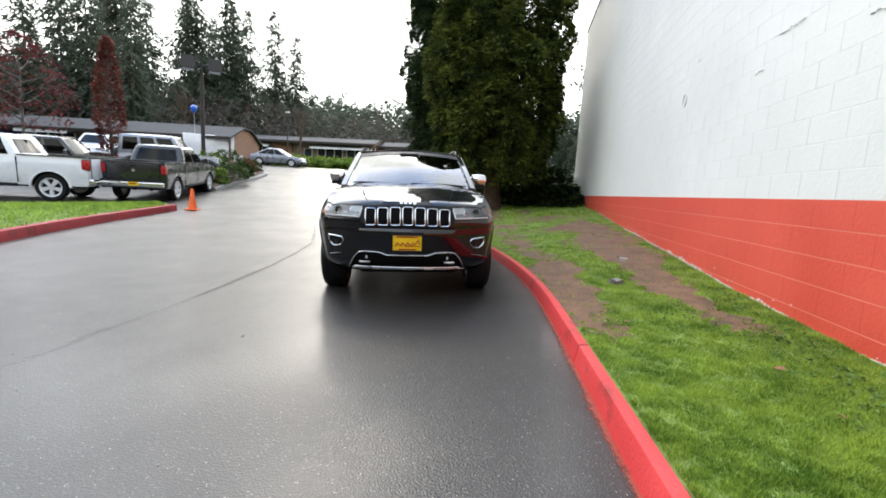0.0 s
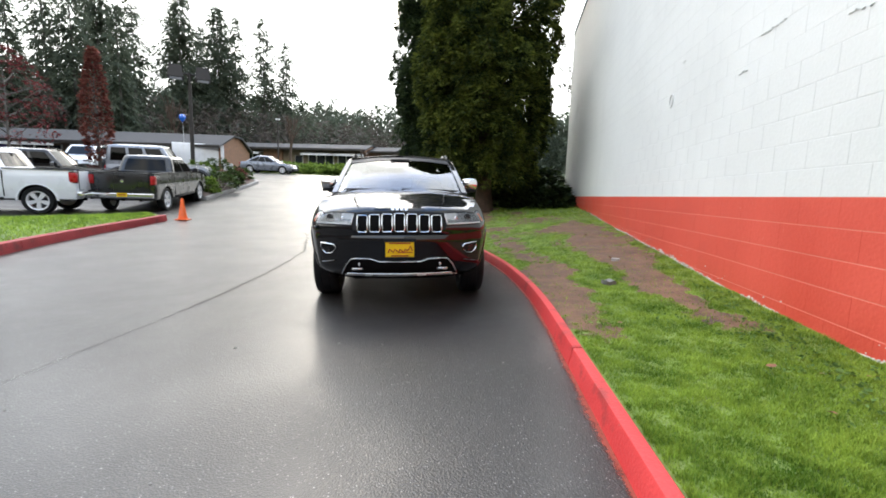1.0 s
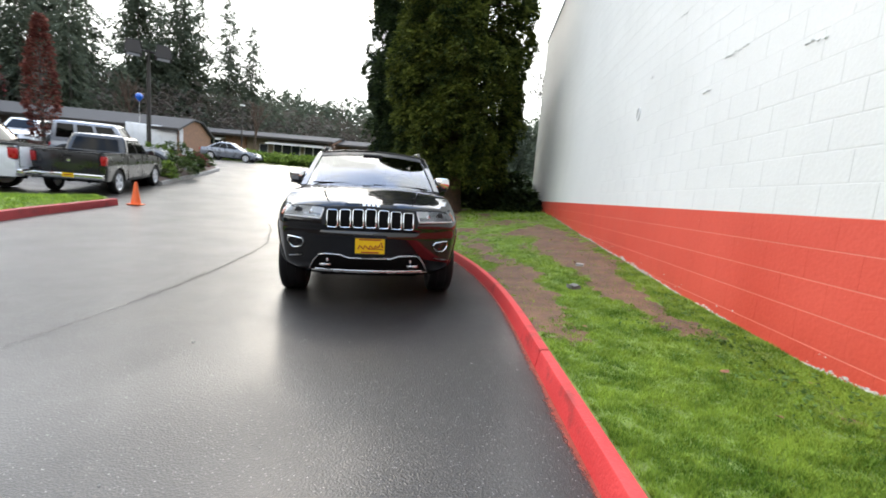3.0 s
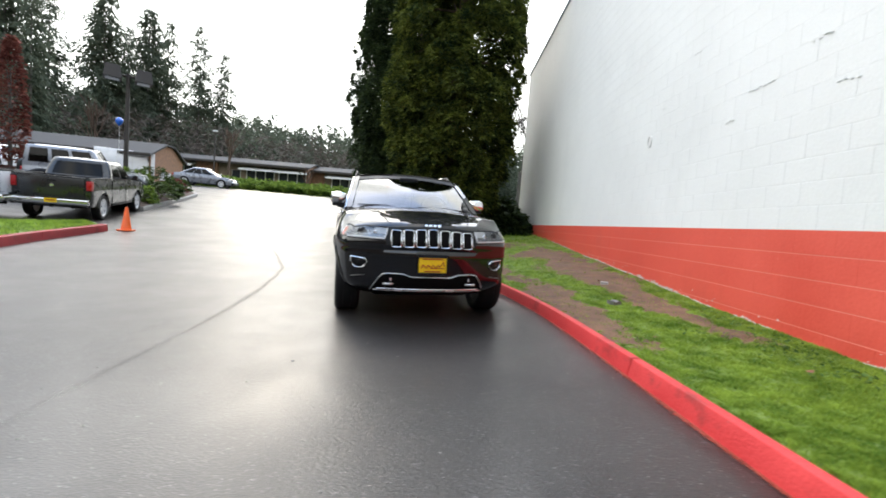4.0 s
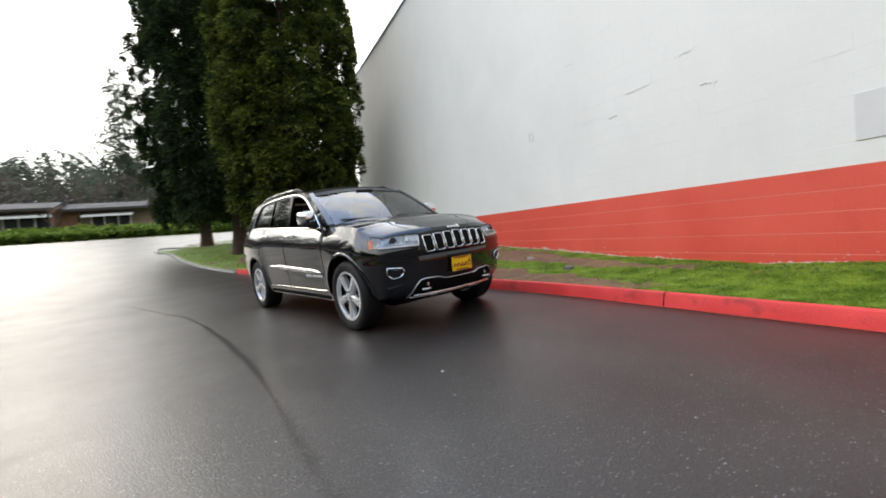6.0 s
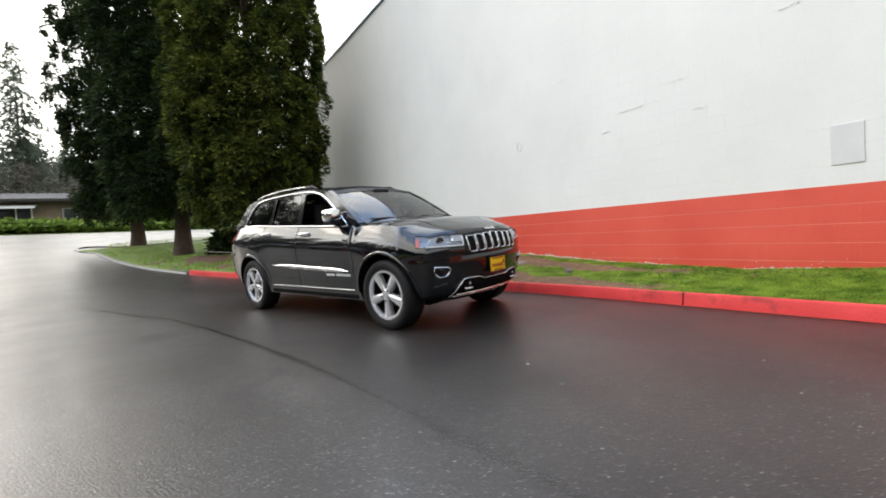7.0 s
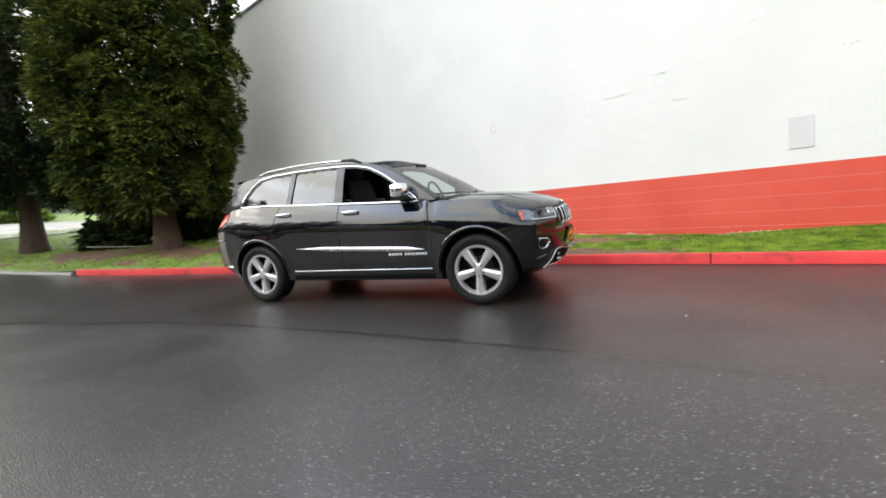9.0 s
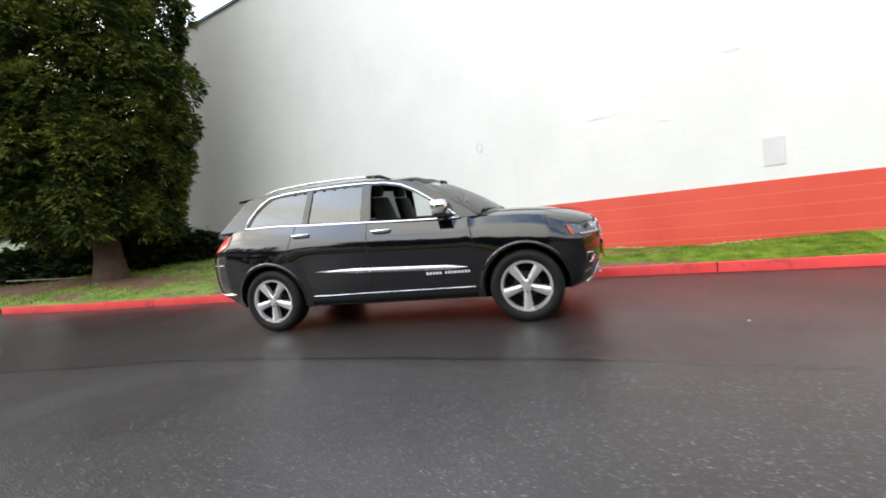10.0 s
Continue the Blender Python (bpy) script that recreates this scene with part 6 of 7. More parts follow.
            part("cab_gap", box(0.025, 0.02, 0.76, 0, (-1.08, s * (hw - 0.008), 0.93)), M_TRIM, t, "gap between cab and bed")
            part("sill", box(2.2, 0.05, 0.10, 0.02, (0.05, s * (hw - 0.03), under - 0.01)), M_TRIM, t, smooth=40)
        else:
            part("tail_lamp", box(0.05, 0.15, 0.16, 0.015, (x0 + 0.05 + (0.01 if square else 0.10), s * (hw - 0.11), lamp_z)), M_REDLENS, t, "red tail lamp")
        part("headlamp", box(0.06, 0.26, 0.14, 0.02, (x1 - 0.10 - (0 if square else 0.06), s * (hw - 0.24), lamp_z - 0.12)), M_ALLOY, t, "clear headlamp")
        part("mirror", hull(lambda a, b, c: Vector((ax - 0.25 + 0.06 * a, s * (hw + 0.10 + 0.09 * b), az_ + 0.04 + 0.17 * c * (1 - 0.2 * b * b))), 2, 4, 3), paint, t, smooth=60)
    part("rear_bumper", box(0.16, width * 0.93, 0.18, 0.04, (x0 + (0.0 if square else 0.06), 0, under + 0.14)), M_CHROME if chrome_bumper else M_TRIM, t, "chrome rear bumper" if chrome_bumper else "", smooth=40)
    part("front_bumper", box(0.16, width * 0.90, 0.22, 0.05, (x1 - (0.02 if square else 0.10), 0, under + 0.12)), M_CHROME if chrome_bumper else M_TRIM, t, smooth=40)
    if bed:
        gate = part("tailgate", box(0.03, width - 0.40, 0.58, 0.012, (x0 + 0.020, 0, 1.055)), paint, t, "tailgate", smooth=40)
        part("gate_gap", box(0.012, width - 0.37, 0.61, 0.004, (x0 + 0.022, 0, 1.055)), M_TRIM, gate)
        part("gate_lip", box(0.10, width - 0.40, 0.03, 0.012, (x0 + 0.05, 0, 1.375)), M_TRIM, gate, smooth=40)
        part("gate_handle", box(0.02, 0.22, 0.06, 0.01, (x0 + 0.002, 0, 1.25)), M_TRIM, gate, smooth=40)
        part("gate_emblem", lathe([(0.06, 0.0), (0.055, 0.012), (0.02, 0.016), (0.0, 0.016)], 8), M_CHROME, gate, "small bright emblem", at=pose(x0 + 0.006, 0, 1.10, 0, -90, 0))
        part("bumper_step", box(0.12, 0.62, 0.035, 0.012, (x0 - 0.03, 0, under + 0.245)), M_TRIM, t, "black bumper step", smooth=40)
        part("hitch", box(0.12, 0.12, 0.09, 0.015, (x0 + 0.02, 0, under - 0.0)), M_UNDER, t)
        for s in (1, -1):
            part("exhaust", lathe([(0.045, -0.1), (0.045, 0.1), (0.038, 0.1)], 12), M_UNDER, t, at=pose(x0 + 0.08, s * 0.52, under - 0.02, 0, 90, 0))
    if plates:
        pl = part("number_plate", box(0.02, 0.31, 0.15, 0.005, (x0 - 0.075, 0, under + 0.17)), M_YELLOW, t, "yellow dealer plate")
        part("plate_bar", box(0.01, 0.22, 0.03, 0, (x0 - 0.088, 0, under + 0.17)), M_INK, pl)
    part("underbody", box((x1 - x0) * 0.85, width * 0.62, 0.2, 0.03, ((x0 + x1) / 2, 0, under + 0.02)), M_TRIM, t)
    return t


PICKUP_SHOULDER = ((-2.9, 1.37), (-1.1, 1.37), (-1.0, 1.33), (1.05, 1.31), (1.5, 1.29), (2.3, 1.22), (2.75, 1.15), (2.9, 1.0))
PICKUP_CAB = ((1.30, 1.29), (0.50, 1.88), (-0.80, 1.90), (-1.08, 1.32))


def stand(az, d, face, size=1.0):
    """A place on the asphalt at compass az and distance d, turned to the compass direction face."""
    p = away(az, d)
    f = Vector((math.sin(radians(face)), math.cos(radians(face)), 0))
    s = Vector((-f.y, f.x, 0))
    g = lambda q: road_z(q.x, q.y)
    up = math.degrees(math.atan((g(p + f * 1.6) - g(p - f * 1.6)) / 3.2))
    lean = math.degrees(math.atan((g(p + s * 0.8) - g(p - s * 0.8)) / 1.6))
    m_ = Matrix.Translation((p.x, p.y, (g(p + f * 1.6) + g(p - f * 1.6)) / 2)) @ Matrix.Rotation(radians(heading(face)), 4, "Z") @ Matrix.Rotation(radians(-up), 4, "Y") @ Matrix.Rotation(radians(lean), 4, "X")
    return m_ @ Matrix.Scale(size, 4)


pickup_grey = car("pickup_truck", stand(-43.0, 19.5, -22.5, 0.93), "dark grey crew cab pickup with chrome bumper and yellow plate", M_GREY, 5.8, 2.0, 0.48, PICKUP_SHOULDER, PICKUP_CAB, (-1.86, 1.82), 0.42, "cars in the lot", "pickup truck", bed=(-2.78, -1.12), chrome_bumper=True, plates=True, square=True, lamp_z=1.12, panes=((0.05, 0.44), (0.50, 0.97)))
pickup_white = car("pickup_truck", stand(-56.6, 18.7, -118, 0.95), "white pickup truck parked beside the lawn", M_CARWHITE, 5.8, 2.0, 0.48, PICKUP_SHOULDER, PICKUP_CAB, (-1.86, 1.82), 0.42, "cars in the lot", "pickup truck", bed=(-2.78, -1.12), chrome_bumper=True, square=True, lamp_z=1.12, panes=((0.05, 0.40), (0.47, 0.97)))
OFFROAD_SHOULDER = ((-2.1, 1.10), (0.35, 1.12), (0.5, 1.16), (1.7, 1.10), (2.05, 1.02), (2.1, 0.9))
OFFROAD_CAB = ((0.62, 1.12), (0.22, 1.86), (-1.95, 1.86), (-2.05, 1.10))
o1 = car("offroad_car", stand(-42.4, 25.0, 60), "silver four-door off-road car with a boxy roof", M_SILVER, 4.2, 1.85, 0.55, ((-2.1, 1.25), (0.35, 1.27), (0.5, 1.30), (1.7, 1.25), (2.05, 1.17), (2.1, 1.0)), ((0.62, 1.27), (0.22, 2.04), (-1.95, 2.04), (-2.05, 1.25)), (-1.4, 1.5), 0.46, "cars in the lot", square=True, lamp_z=1.1, flare=0.11, sill=0.22, panes=((0.05, 0.29), (0.37, 0.60), (0.68, 0.95)))
o2 = car("offroad_car", stand(-51.4, 25.0, 60), "black off-road car parked behind the white pickup", M_PAINT, 4.2, 1.85, 0.50, OFFROAD_SHOULDER, ((0.62, 1.12), (0.15, 1.74), (-1.6, 1.74), (-2.05, 1.10)), (-1.4, 1.5), 0.42, "cars in the lot", square=True, flare=0.10, sill=0.18, panes=((0.05, 0.29), (0.37, 0.60), (0.68, 0.95)))
for o, cx in ((o1, -2.22), (o2, -2.22)):
    part("spare_wheel", lathe([(0.0, -0.11), (0.36, -0.11), (0.40, -0.06), (0.40, 0.06), (0.36, 0.11), (0.0, 0.11)], 24), M_TYRE, o, at=pose(cx, 0, 1.05, 0, 90, 0), smooth=40)
SEDAN_SHOULDER = ((-2.35, 0.92), (-1.6, 0.98), (0.9, 0.95), (1.6, 0.86), (2.2, 0.72), (2.35, 0.6))
SEDAN_CAB = ((1.05, 0.93), (0.25, 1.42), (-0.85, 1.43), (-1.75, 0.97))
car("sedan", stand(-31.5, 41.0, 78), "silver sedan on the street at the top of the drive", M_SILVER, 4.7, 1.8, 0.28, SEDAN_SHOULDER, SEDAN_CAB, (-1.35, 1.40), 0.33, "cars on the street", lamp_z=0.8)
SUV_SHOULDER = ((-2.3, 1.05), (0.8, 1.05), (1.6, 0.98), (2.2, 0.85), (2.3, 0.7))
car("estate_car", stand(-49.1, 38.0, 148), "white crossover car parked in front of the shops", M_CARWHITE, 4.6, 1.85, 0.35, SUV_SHOULDER, ((0.95, 1.05), (0.25, 1.62), (-1.7, 1.62), (-2.2, 1.06)), (-1.4, 1.4), 0.36, "cars in the lot", lamp_z=0.9)

# white box trailer beside the brick gable
p = away(-38.9, 44)
trailer = thing("box_trailer", pose(p.x, p.y, road_z(p.x, p.y) - 0.1, 0, 0, heading(58)), "white box trailer parked by the shops", "trailer")
part("box_body", box(3.9, 2.0, 1.8, 0.06, (0, 0, 1.45)), M_CARWHITE, trailer, smooth=40)
for x in (-1.5, -0.5, 0.5, 1.5):
    part("seam", box(0.04, 2.02, 1.7, 0.0, (x, 0, 1.45)), M_WHITETRIM, trailer)
part("chassis", box(4.4, 1.6, 0.14, 0.02, (0, 0, 0.50)), M_TRIM, trailer)
for x in (-0.4, 0.45):
    for s in (1, -1):
        simple_wheel(trailer, x, s * 0.98, 0.36, 0.2)

# traffic cone at the kerb's end
cz = road_z(-9.56, 11.06)
cone = thing("traffic_cone", pose(-9.56, 11.06, cz, 0, 0, 20), "orange traffic cone standing at the end of the kerb", "cone")
part("cone_body", lathe([(0.130, 0.035), (0.120, 0.06), (0.032, 0.62), (0.026, 0.635), (0.0, 0.635)], 28), M_ORANGE, cone, smooth=40)
part("cone_base", box(0.34, 0.34, 0.035, 0.012, (0, 0, 0.0195)), M_ORANGE, cone)

# ---- left lawn with its red kerb ----
lk = [(-5.9, 1.0), (-6.75, 3.0), (-7.66, 5.04), (-8.31, 6.32), (-9.0, 8.07), (-9.75, 10.7)]


def left_x(y):
    return float(np.interp(y, [q[1] for q in lk], [q[0] for q in lk]))


lk_line = [(left_x(y), y, road_z(left_x(y), y)) for y in np.arange(10.7, 1.19, -0.4)]
kerb_run("kerb_faded", lk_line, 0.17, 0.16, [M_KERB_OLD], "faded dark red kerb round the left lawn", 2.6)
far_edge = lambda y: left_x(y) - 0.16 - 0.02 - max(0.05, (10.7 - y) * 1.15)
rows_ = [[(left_x(y) - 0.15 + (far_edge(y) - left_x(y) + 0.15) * i / 16, y, road_z(left_x(y) - 0.15 + (far_edge(y) - left_x(y) + 0.15) * i / 16, y) + 0.165 + 0.05 * math.sin(math.pi * i / 16) + 0.015 * noise.noise((i, y * 2, 5))) for i in range(17)] for y in np.arange(1.2, 10.6, 0.3)]
rows_ = [[(r[0][0], r[0][1], r[0][2] - 0.2)] + r + [(r[-1][0], r[-1][1], r[-1][2] - 0.3)] for r in rows_]
tagged(part("lawn_left", sheet(rows_), M_SOIL, smooth=50), "trim wet lawn inside the faded red kerb", "lawn", kind="structure")


def left_spot(rng):
    y = rng.uniform(1.3, 10.4)
    x0, x1 = left_x(y) - 0.17, far_edge(y)
    t = rng.random()
    return x0 + (x1 - x0) * t, y, road_z(x0 + (x1 - x0) * t, y) + 0.165 + 0.05 * math.sin(math.pi * t)


grass("grass_blades", 30000, 8, left_spot, "short green grass on the left lawn", (0.03, 0.07), 0.007)

# ---- planted island at the top of the drive ----
tip = [(-13.0, 16.4), (-13.5, 17.7), (-14.05, 19.6), (-14.8, 22.1), (-15.7, 24.4), (-17.1, 26.1), (-19.0, 26.7), (-21.5, 26.2), (-25.0, 25.0)]
isl = [Vector((x, y, road_z(x, y))) for x, y in tip]
smooth_isl = []
for i in range(len(isl) - 1):
    smooth_isl += [isl[i].lerp(isl[i + 1], k / 4) for k in range(4)]
smooth_isl.append(isl[-1])
kerb_run("kerb_island", [(v.x, v.y, v.z) for v in reversed(smooth_isl)], 0.16, 0.16, [M_CONCRETE], "damp grey kerb round the planted island", 2.2)
inner = [(-14.2, 16.2), (-15.3, 17.4), (-16.3, 19.0), (-17.2, 20.8), (-18.0, 22.2), (-18.8, 23.2), (-19.8, 23.6), (-21.6, 23.4), (-25.0, 22.4)]
rows_ = []
for (x0, y0), (x1, y1) in zip(tip, inner):
    rows_.append([(x0 + (x1 - x0) * t - 0.0, y0 + (y1 - y0) * t, road_z(x0 + (x1 - x0) * t, y0 + (y1 - y0) * t) + 0.13 + 0.22 * math.sin(math.pi * t) - (0.2 if t == 1 else 0)) for t in np.linspace(0.05, 1, 9)])
tagged(part("mulch_bed", sheet(rows_), M_MULCH, smooth=60), "dark bark mulch bed on the island", "mulch bed", kind="structure")
for i, (az, d, r, h, mat) in enumerate(((-36.9, 24.0, 0.75, 0.85, M_SHRUB), (-38.6, 22.6, 0.6, 0.7, M_IVY), (-35.5, 26.8, 0.55, 0.7, M_SHRUB), (-37.2, 26.5, 0.9, 1.35, M_SHRUB), (-38.9, 25.2, 0.8, 1.25, M_IVY), (-40.0, 22.6, 0.55, 0.7, M_SHRUB), (-35.2, 28.6, 0.5, 0.8, M_MAPLE), (-34.6, 30.0, 0.6, 0.7, M_SHRUB))):
    p = away(az, d)
    shrub("shrub", pose(p.x, p.y, road_z(p.x, p.y) + 0.12), r, h, 120 + i, mat, "rounded garden shrub on the mulch bed", 150, "shrubs on the island", 0.17)
for i, (az, d, s) in enumerate(((-34.9, 27.3, 0.3), (-35.9, 25.4, 0.22), (-37.6, 23.0, 0.25), (-34.4, 28.6, 0.26))):
    p = away(az, d)
    tagged(part("boulder", hull(lambda a, b, c: Vector((s * a * (1 - 0.3 * b * b), s * 0.8 * b * (1 - 0.3 * a * a), s * 0.8 * c * (1 - 0.2 * (a * a + b * b)) + 0.05 * s * math.sin(5 * a + i))), 5, 5, 4), M_ROCK, at=pose(p.x, p.y, road_z(p.x, p.y) + 0.18, 0, 0, 40 * i), smooth=50), "grey boulder in the mulch bed", "rock", "boulders on the island")
p = away(-36.0, 28.2)
sign = thing("yard_sign", pose(p.x, p.y, road_z(p.x, p.y) + 0.25, 0, 0, heading(145)), "small white yard sign on two stakes", "sign")
part("sign_panel", box(0.02, 0.5, 0.4, 0.004, (0, 0, 0.75)), M_WHITETRIM, sign)
for y in (-0.2, 0.2):
    part("stake", box(0.02, 0.03, 0.6, 0, (0, y, 0.28)), M_POLE, sign)

# lamp post with two flood heads, and a balloon tied below it
p = away(-39.6, 27.0)
post = thing("lamp_post", pose(p.x, p.y, road_z(p.x, p.y), 0, 0, heading(140)), "brown lamp post with two box flood lights", "lamp post")
part("pole", tube([(0, 0, -0.05), (0, 0, 3.0), (0, 0, 5.9)], [0.11, 0.10, 0.08], 10), M_POLE, post, smooth=60)
part("cross_arm", tube([(0, -0.6, 5.8), (0, 0.6, 5.8)], 0.05, 8), M_POLE, post)
for s in (1, -1):
    hd = part("flood_head", hull(lambda a, b, c: Vector((0.42 * a * (1 - 0.25 * c), s * 0.62 + 0.36 * b * (1 - 0.2 * c), 5.55 + 0.62 * c)), 2, 2, 2), M_POLE, post, "box flood light, backlit darkness put into its colour")
    part("flood_glass", box(0.62, 0.55, 0.02, 0, (0, s * 0.62, 5.545)), M_SHOPGLASS, hd)
p = away(-40.45, 24.0)
bz = 1.15 + 24.0 * math.tan(radians(7.55))
balloon = thing("balloon", pose(p.x, p.y, bz), "blue balloon floating on a white string", "balloon")
part("balloon_skin", lathe([(0.0, -0.20), (0.012, -0.19), (0.03, -0.165), (0.10, -0.09), (0.145, 0.0), (0.15, 0.06), (0.12, 0.13), (0.06, 0.175), (0.0, 0.185)], 24), M_BALLOON, balloon, smooth=80)
part("string", tube([(0, 0, -0.19), (0.01, 0.02, -0.9), (0.0, 0.0, road_z(p.x, p.y) + 1.9 - bz)], 0.008, 4), M_WHITETRIM, balloon)

# ---- ivy bank across the street ----
def bank_spot_list():
    rng_ = random.Random(14)
    out = []
    for _ in range(4200):
        a_ = rng_.uniform(-40, 2)
        d = rng_.uniform(44.5, 50)
        p = away(a_, d / math.cos(radians(a_ + 20)))
        z_ = road_z(p.x, p.y) + 0.13 * (d - 44.2) + 0.20 * (1 + noise.noise((p.x * 0.35, p.y * 0.35, 3))) + rng_.uniform(-0.1, 0.25)
        out.append(((p.x, p.y, z_), (rng_.uniform(-1, 1), -1, 0.5), rng_.uniform(0.7, 1.3)))
    return out


tagged(quads_object("ivy_bank", spray_cloud(15, bank_spot_list(), 0.42, 0.6, 9, 0.2), M_IVY), "green ivy bank across the street", "ivy", kind="stuff")
rows_ = []
for a_ in np.arange(-44, 8, 2.0):
    rows_.append([(away(a_, d / math.cos(radians(a_ + 20))).x, away(a_, d / math.cos(radians(a_ + 20))).y, road_z(*away(a_, d / math.cos(radians(a_ + 20))).xy) + 0.01 + 0.13 * (d - 44.2)) for d in (44.2, 46, 48, 50.5)])
tagged(part("bank_soil", sheet(rows_), M_SOIL, smooth=60), "soil bank under the ivy", "bank", kind="structure")

# ---- shops behind ----
def shop_row(name, at_, length, label, bays, wall_mat=M_STUCCO, depth=9.0, eave=2.9, ridge=4.6):
    """A long single-storey row under a pitched shingle roof; its front looks along -y."""
    t = thing(name, at_, label, "building")
    part("wall", box(length, depth, eave + 1.0, 0, (0, depth / 2, (eave - 1.0) / 2)), wall_mat, t)
    part("roof", sheet([[(x, y, z_) for x in np.linspace(-length / 2 - 0.3, length / 2 + 0.3, 12)] for y, z_ in ((-1.5, eave - 0.10), (depth * 0.30, ridge), (depth * 0.62, ridge), (depth + 0.8, eave))], 0.15), M_SHINGLE, t, "grey-brown shingle roof")
    part("fascia", box(length + 0.6, 0.06, 0.24, 0, (0, -1.53, eave - 0.16)), M_POLE, t, "brown fascia board")
    for s in (-1, 1):
        part("gable_wall", flat_panel([[(-0.9, -1.0), (depth + 0.4, -1.0), (depth + 0.4, eave - 0.1), (depth * 0.62, ridge - 0.12), (depth * 0.30, ridge - 0.12), (-0.9, eave - 0.05)]], lambda y, z_: (s * (length / 2 + 0.04), y, z_), 0.12), M_BRICK, t, "orange-brown brick gable")
    for k, (x, kind_) in enumerate(bays):
        if kind_ == "glass":
            w_ = part("window", box(3.4, 0.06, 1.9, 0.01, (x, -0.05, 1.25)), M_SHOPGLASS, t, "dark shop window")
            for q in (-1.7, -0.6, 0.6, 1.7):
                part("mullion", box(0.10, 0.10, 2.0, 0, (x + q, -0.09, 1.25)), M_WHITETRIM, w_)
            part("awning", sheet([[(x - 2.2, -0.1, 2.55), (x + 2.2, -0.1, 2.55)], [(x - 2.2, -1.6, 2.25), (x + 2.2, -1.6, 2.25)], [(x - 2.2, -1.6, 2.05), (x + 2.2, -1.6, 2.05)]], 0.05), M_WHITETRIM, t, "white awning")
        elif kind_ == "brick":
            part("brick_pier", box(2.6, 0.35, eave, 0.01, (x, -0.18, eave / 2)), M_BRICK, t, "orange-brown brick pier")
        elif kind_ == "blue":
            part("shop_front", box(4.0, 0.08, 2.0, 0.01, (x, -0.06, 1.2)), M_BLUESIGN, t, "blue shop front")
            part("sign_board", box(3.4, 0.10, 0.4, 0.01, (x, -1.62, 2.75)), M_WHITETRIM, t, "pale sign board")
        else:
            d_ = part("door", box(1.0, 0.08, 2.05, 0.01, (x, -0.06, 1.02)), M_SHOPGLASS, t, "dark glass door")
            part("door_frame", tube([(x - 0.52, -0.10, 0.0), (x - 0.52, -0.10, 2.1), (x + 0.52, -0.10, 2.1), (x + 0.52, -0.10, 0.0)], 0.05, 5), M_WHITETRIM, d_)
    return t


def shop_at(az, d, face, sink=0.0):
    """face: the compass direction that the front looks to."""
    p = away(az, d)
    return pose(p.x, p.y, hill_z(p.x, p.y) + 0.35 - sink, 0, 0, 180 - face)


shop_row("shop_row", shop_at(-53.4, 52.9, 168, 0.75), 34, "long low shop row with a shingle roof and brick gable", [(-13, "brick"), (-8.5, "glass"), (-3.6, "blue"), (1.4, "glass"), (5.5, "door"), (9.5, "glass"), (14.5, "brick")], eave=2.6, ridge=3.75, depth=5.0)
shop_row("shop_row", shop_at(-28.0, 61.0, 175, -0.4), 18, "low shop row with white awnings behind the ivy bank", [(-7.0, "glass"), (-3.5, "brick"), (0.0, "door"), (3.0, "glass"), (7.0, "glass")], eave=3.0, ridge=3.9)
shop_row("shop_row", shop_at(-10.0, 57.5, 180, -0.4), 24, "low tan shop row with a shingle roof", [(-9.5, "brick"), (-5.5, "glass"), (-1.0, "door"), (3.0, "brick"), (7.5, "glass")], eave=3.0, ridge=3.9)
p = away(-27.7, 60)
lamp2 = thing("street_lamp", pose(p.x - 1.0, p.y - 4, road_z(p.x, p.y)), "thin street lamp in front of the wood", "street lamp")
part("pole", tube([(0, 0, -0.1), (0, 0, 6.6)], [0.09, 0.06], 8), M_POLE, lamp2)
part("lamp_head", box(0.5, 0.3, 0.16, 0.04, (0, 0, 6.65)), M_WHITETRIM, lamp2)

# ---- small things on the ground ----
tagged(part("stone", hull(lambda a, b, c: Vector((0.07 * a * (1 - 0.2 * b * b), 0.05 * b, 0.045 * c + 0.01 * math.sin(4 * a))), 4, 4, 3), M_ROCK, at=pose(1.02, 4.62, verge_z(1.02, 4.62) - 0.005, 0, 0, 25), smooth=50), "small grey stone lying in the grass", "stone")
tagged(part("stone", hull(lambda a, b, c: Vector((0.05 * a * (1 - 0.2 * b * b), 0.05 * b, 0.035 * c)), 4, 4, 3), M_BARE, at=pose(1.37, 5.93, verge_z(1.37, 5.93) - 0.005, 0, 0, 70), smooth=50), "pale stone on the bare soil", "stone")
rng = random.Random(77)
leaf = None
for k in range(16):
    x, y = rng.uniform(0.7, 2.0), rng.uniform(1.6, 9.5)
    zz = verge_z(x, y) + 0.03
    m_ = pose(x, y, zz, rng.uniform(-20, 20), rng.uniform(-20, 20), rng.uniform(0, 360))
    if leaf is None:
        leaf = tagged(part("fallen_leaf", sheet([[(-0.03, 0, 0.004), (-0.012, 0.018, 0.0), (0.012, 0.017, 0.002), (0.033, 0, 0.008)], [(-0.03, 0, 0.004), (-0.012, -0.018, 0.0), (0.012, -0.017, 0.002), (0.033, 0, 0.008)]]), M_LEAFLIT, at=m_), "fallen brown leaf on the wet ground", "leaf", "fallen leaves")
    else:
        o = copy_thing(leaf, m_)

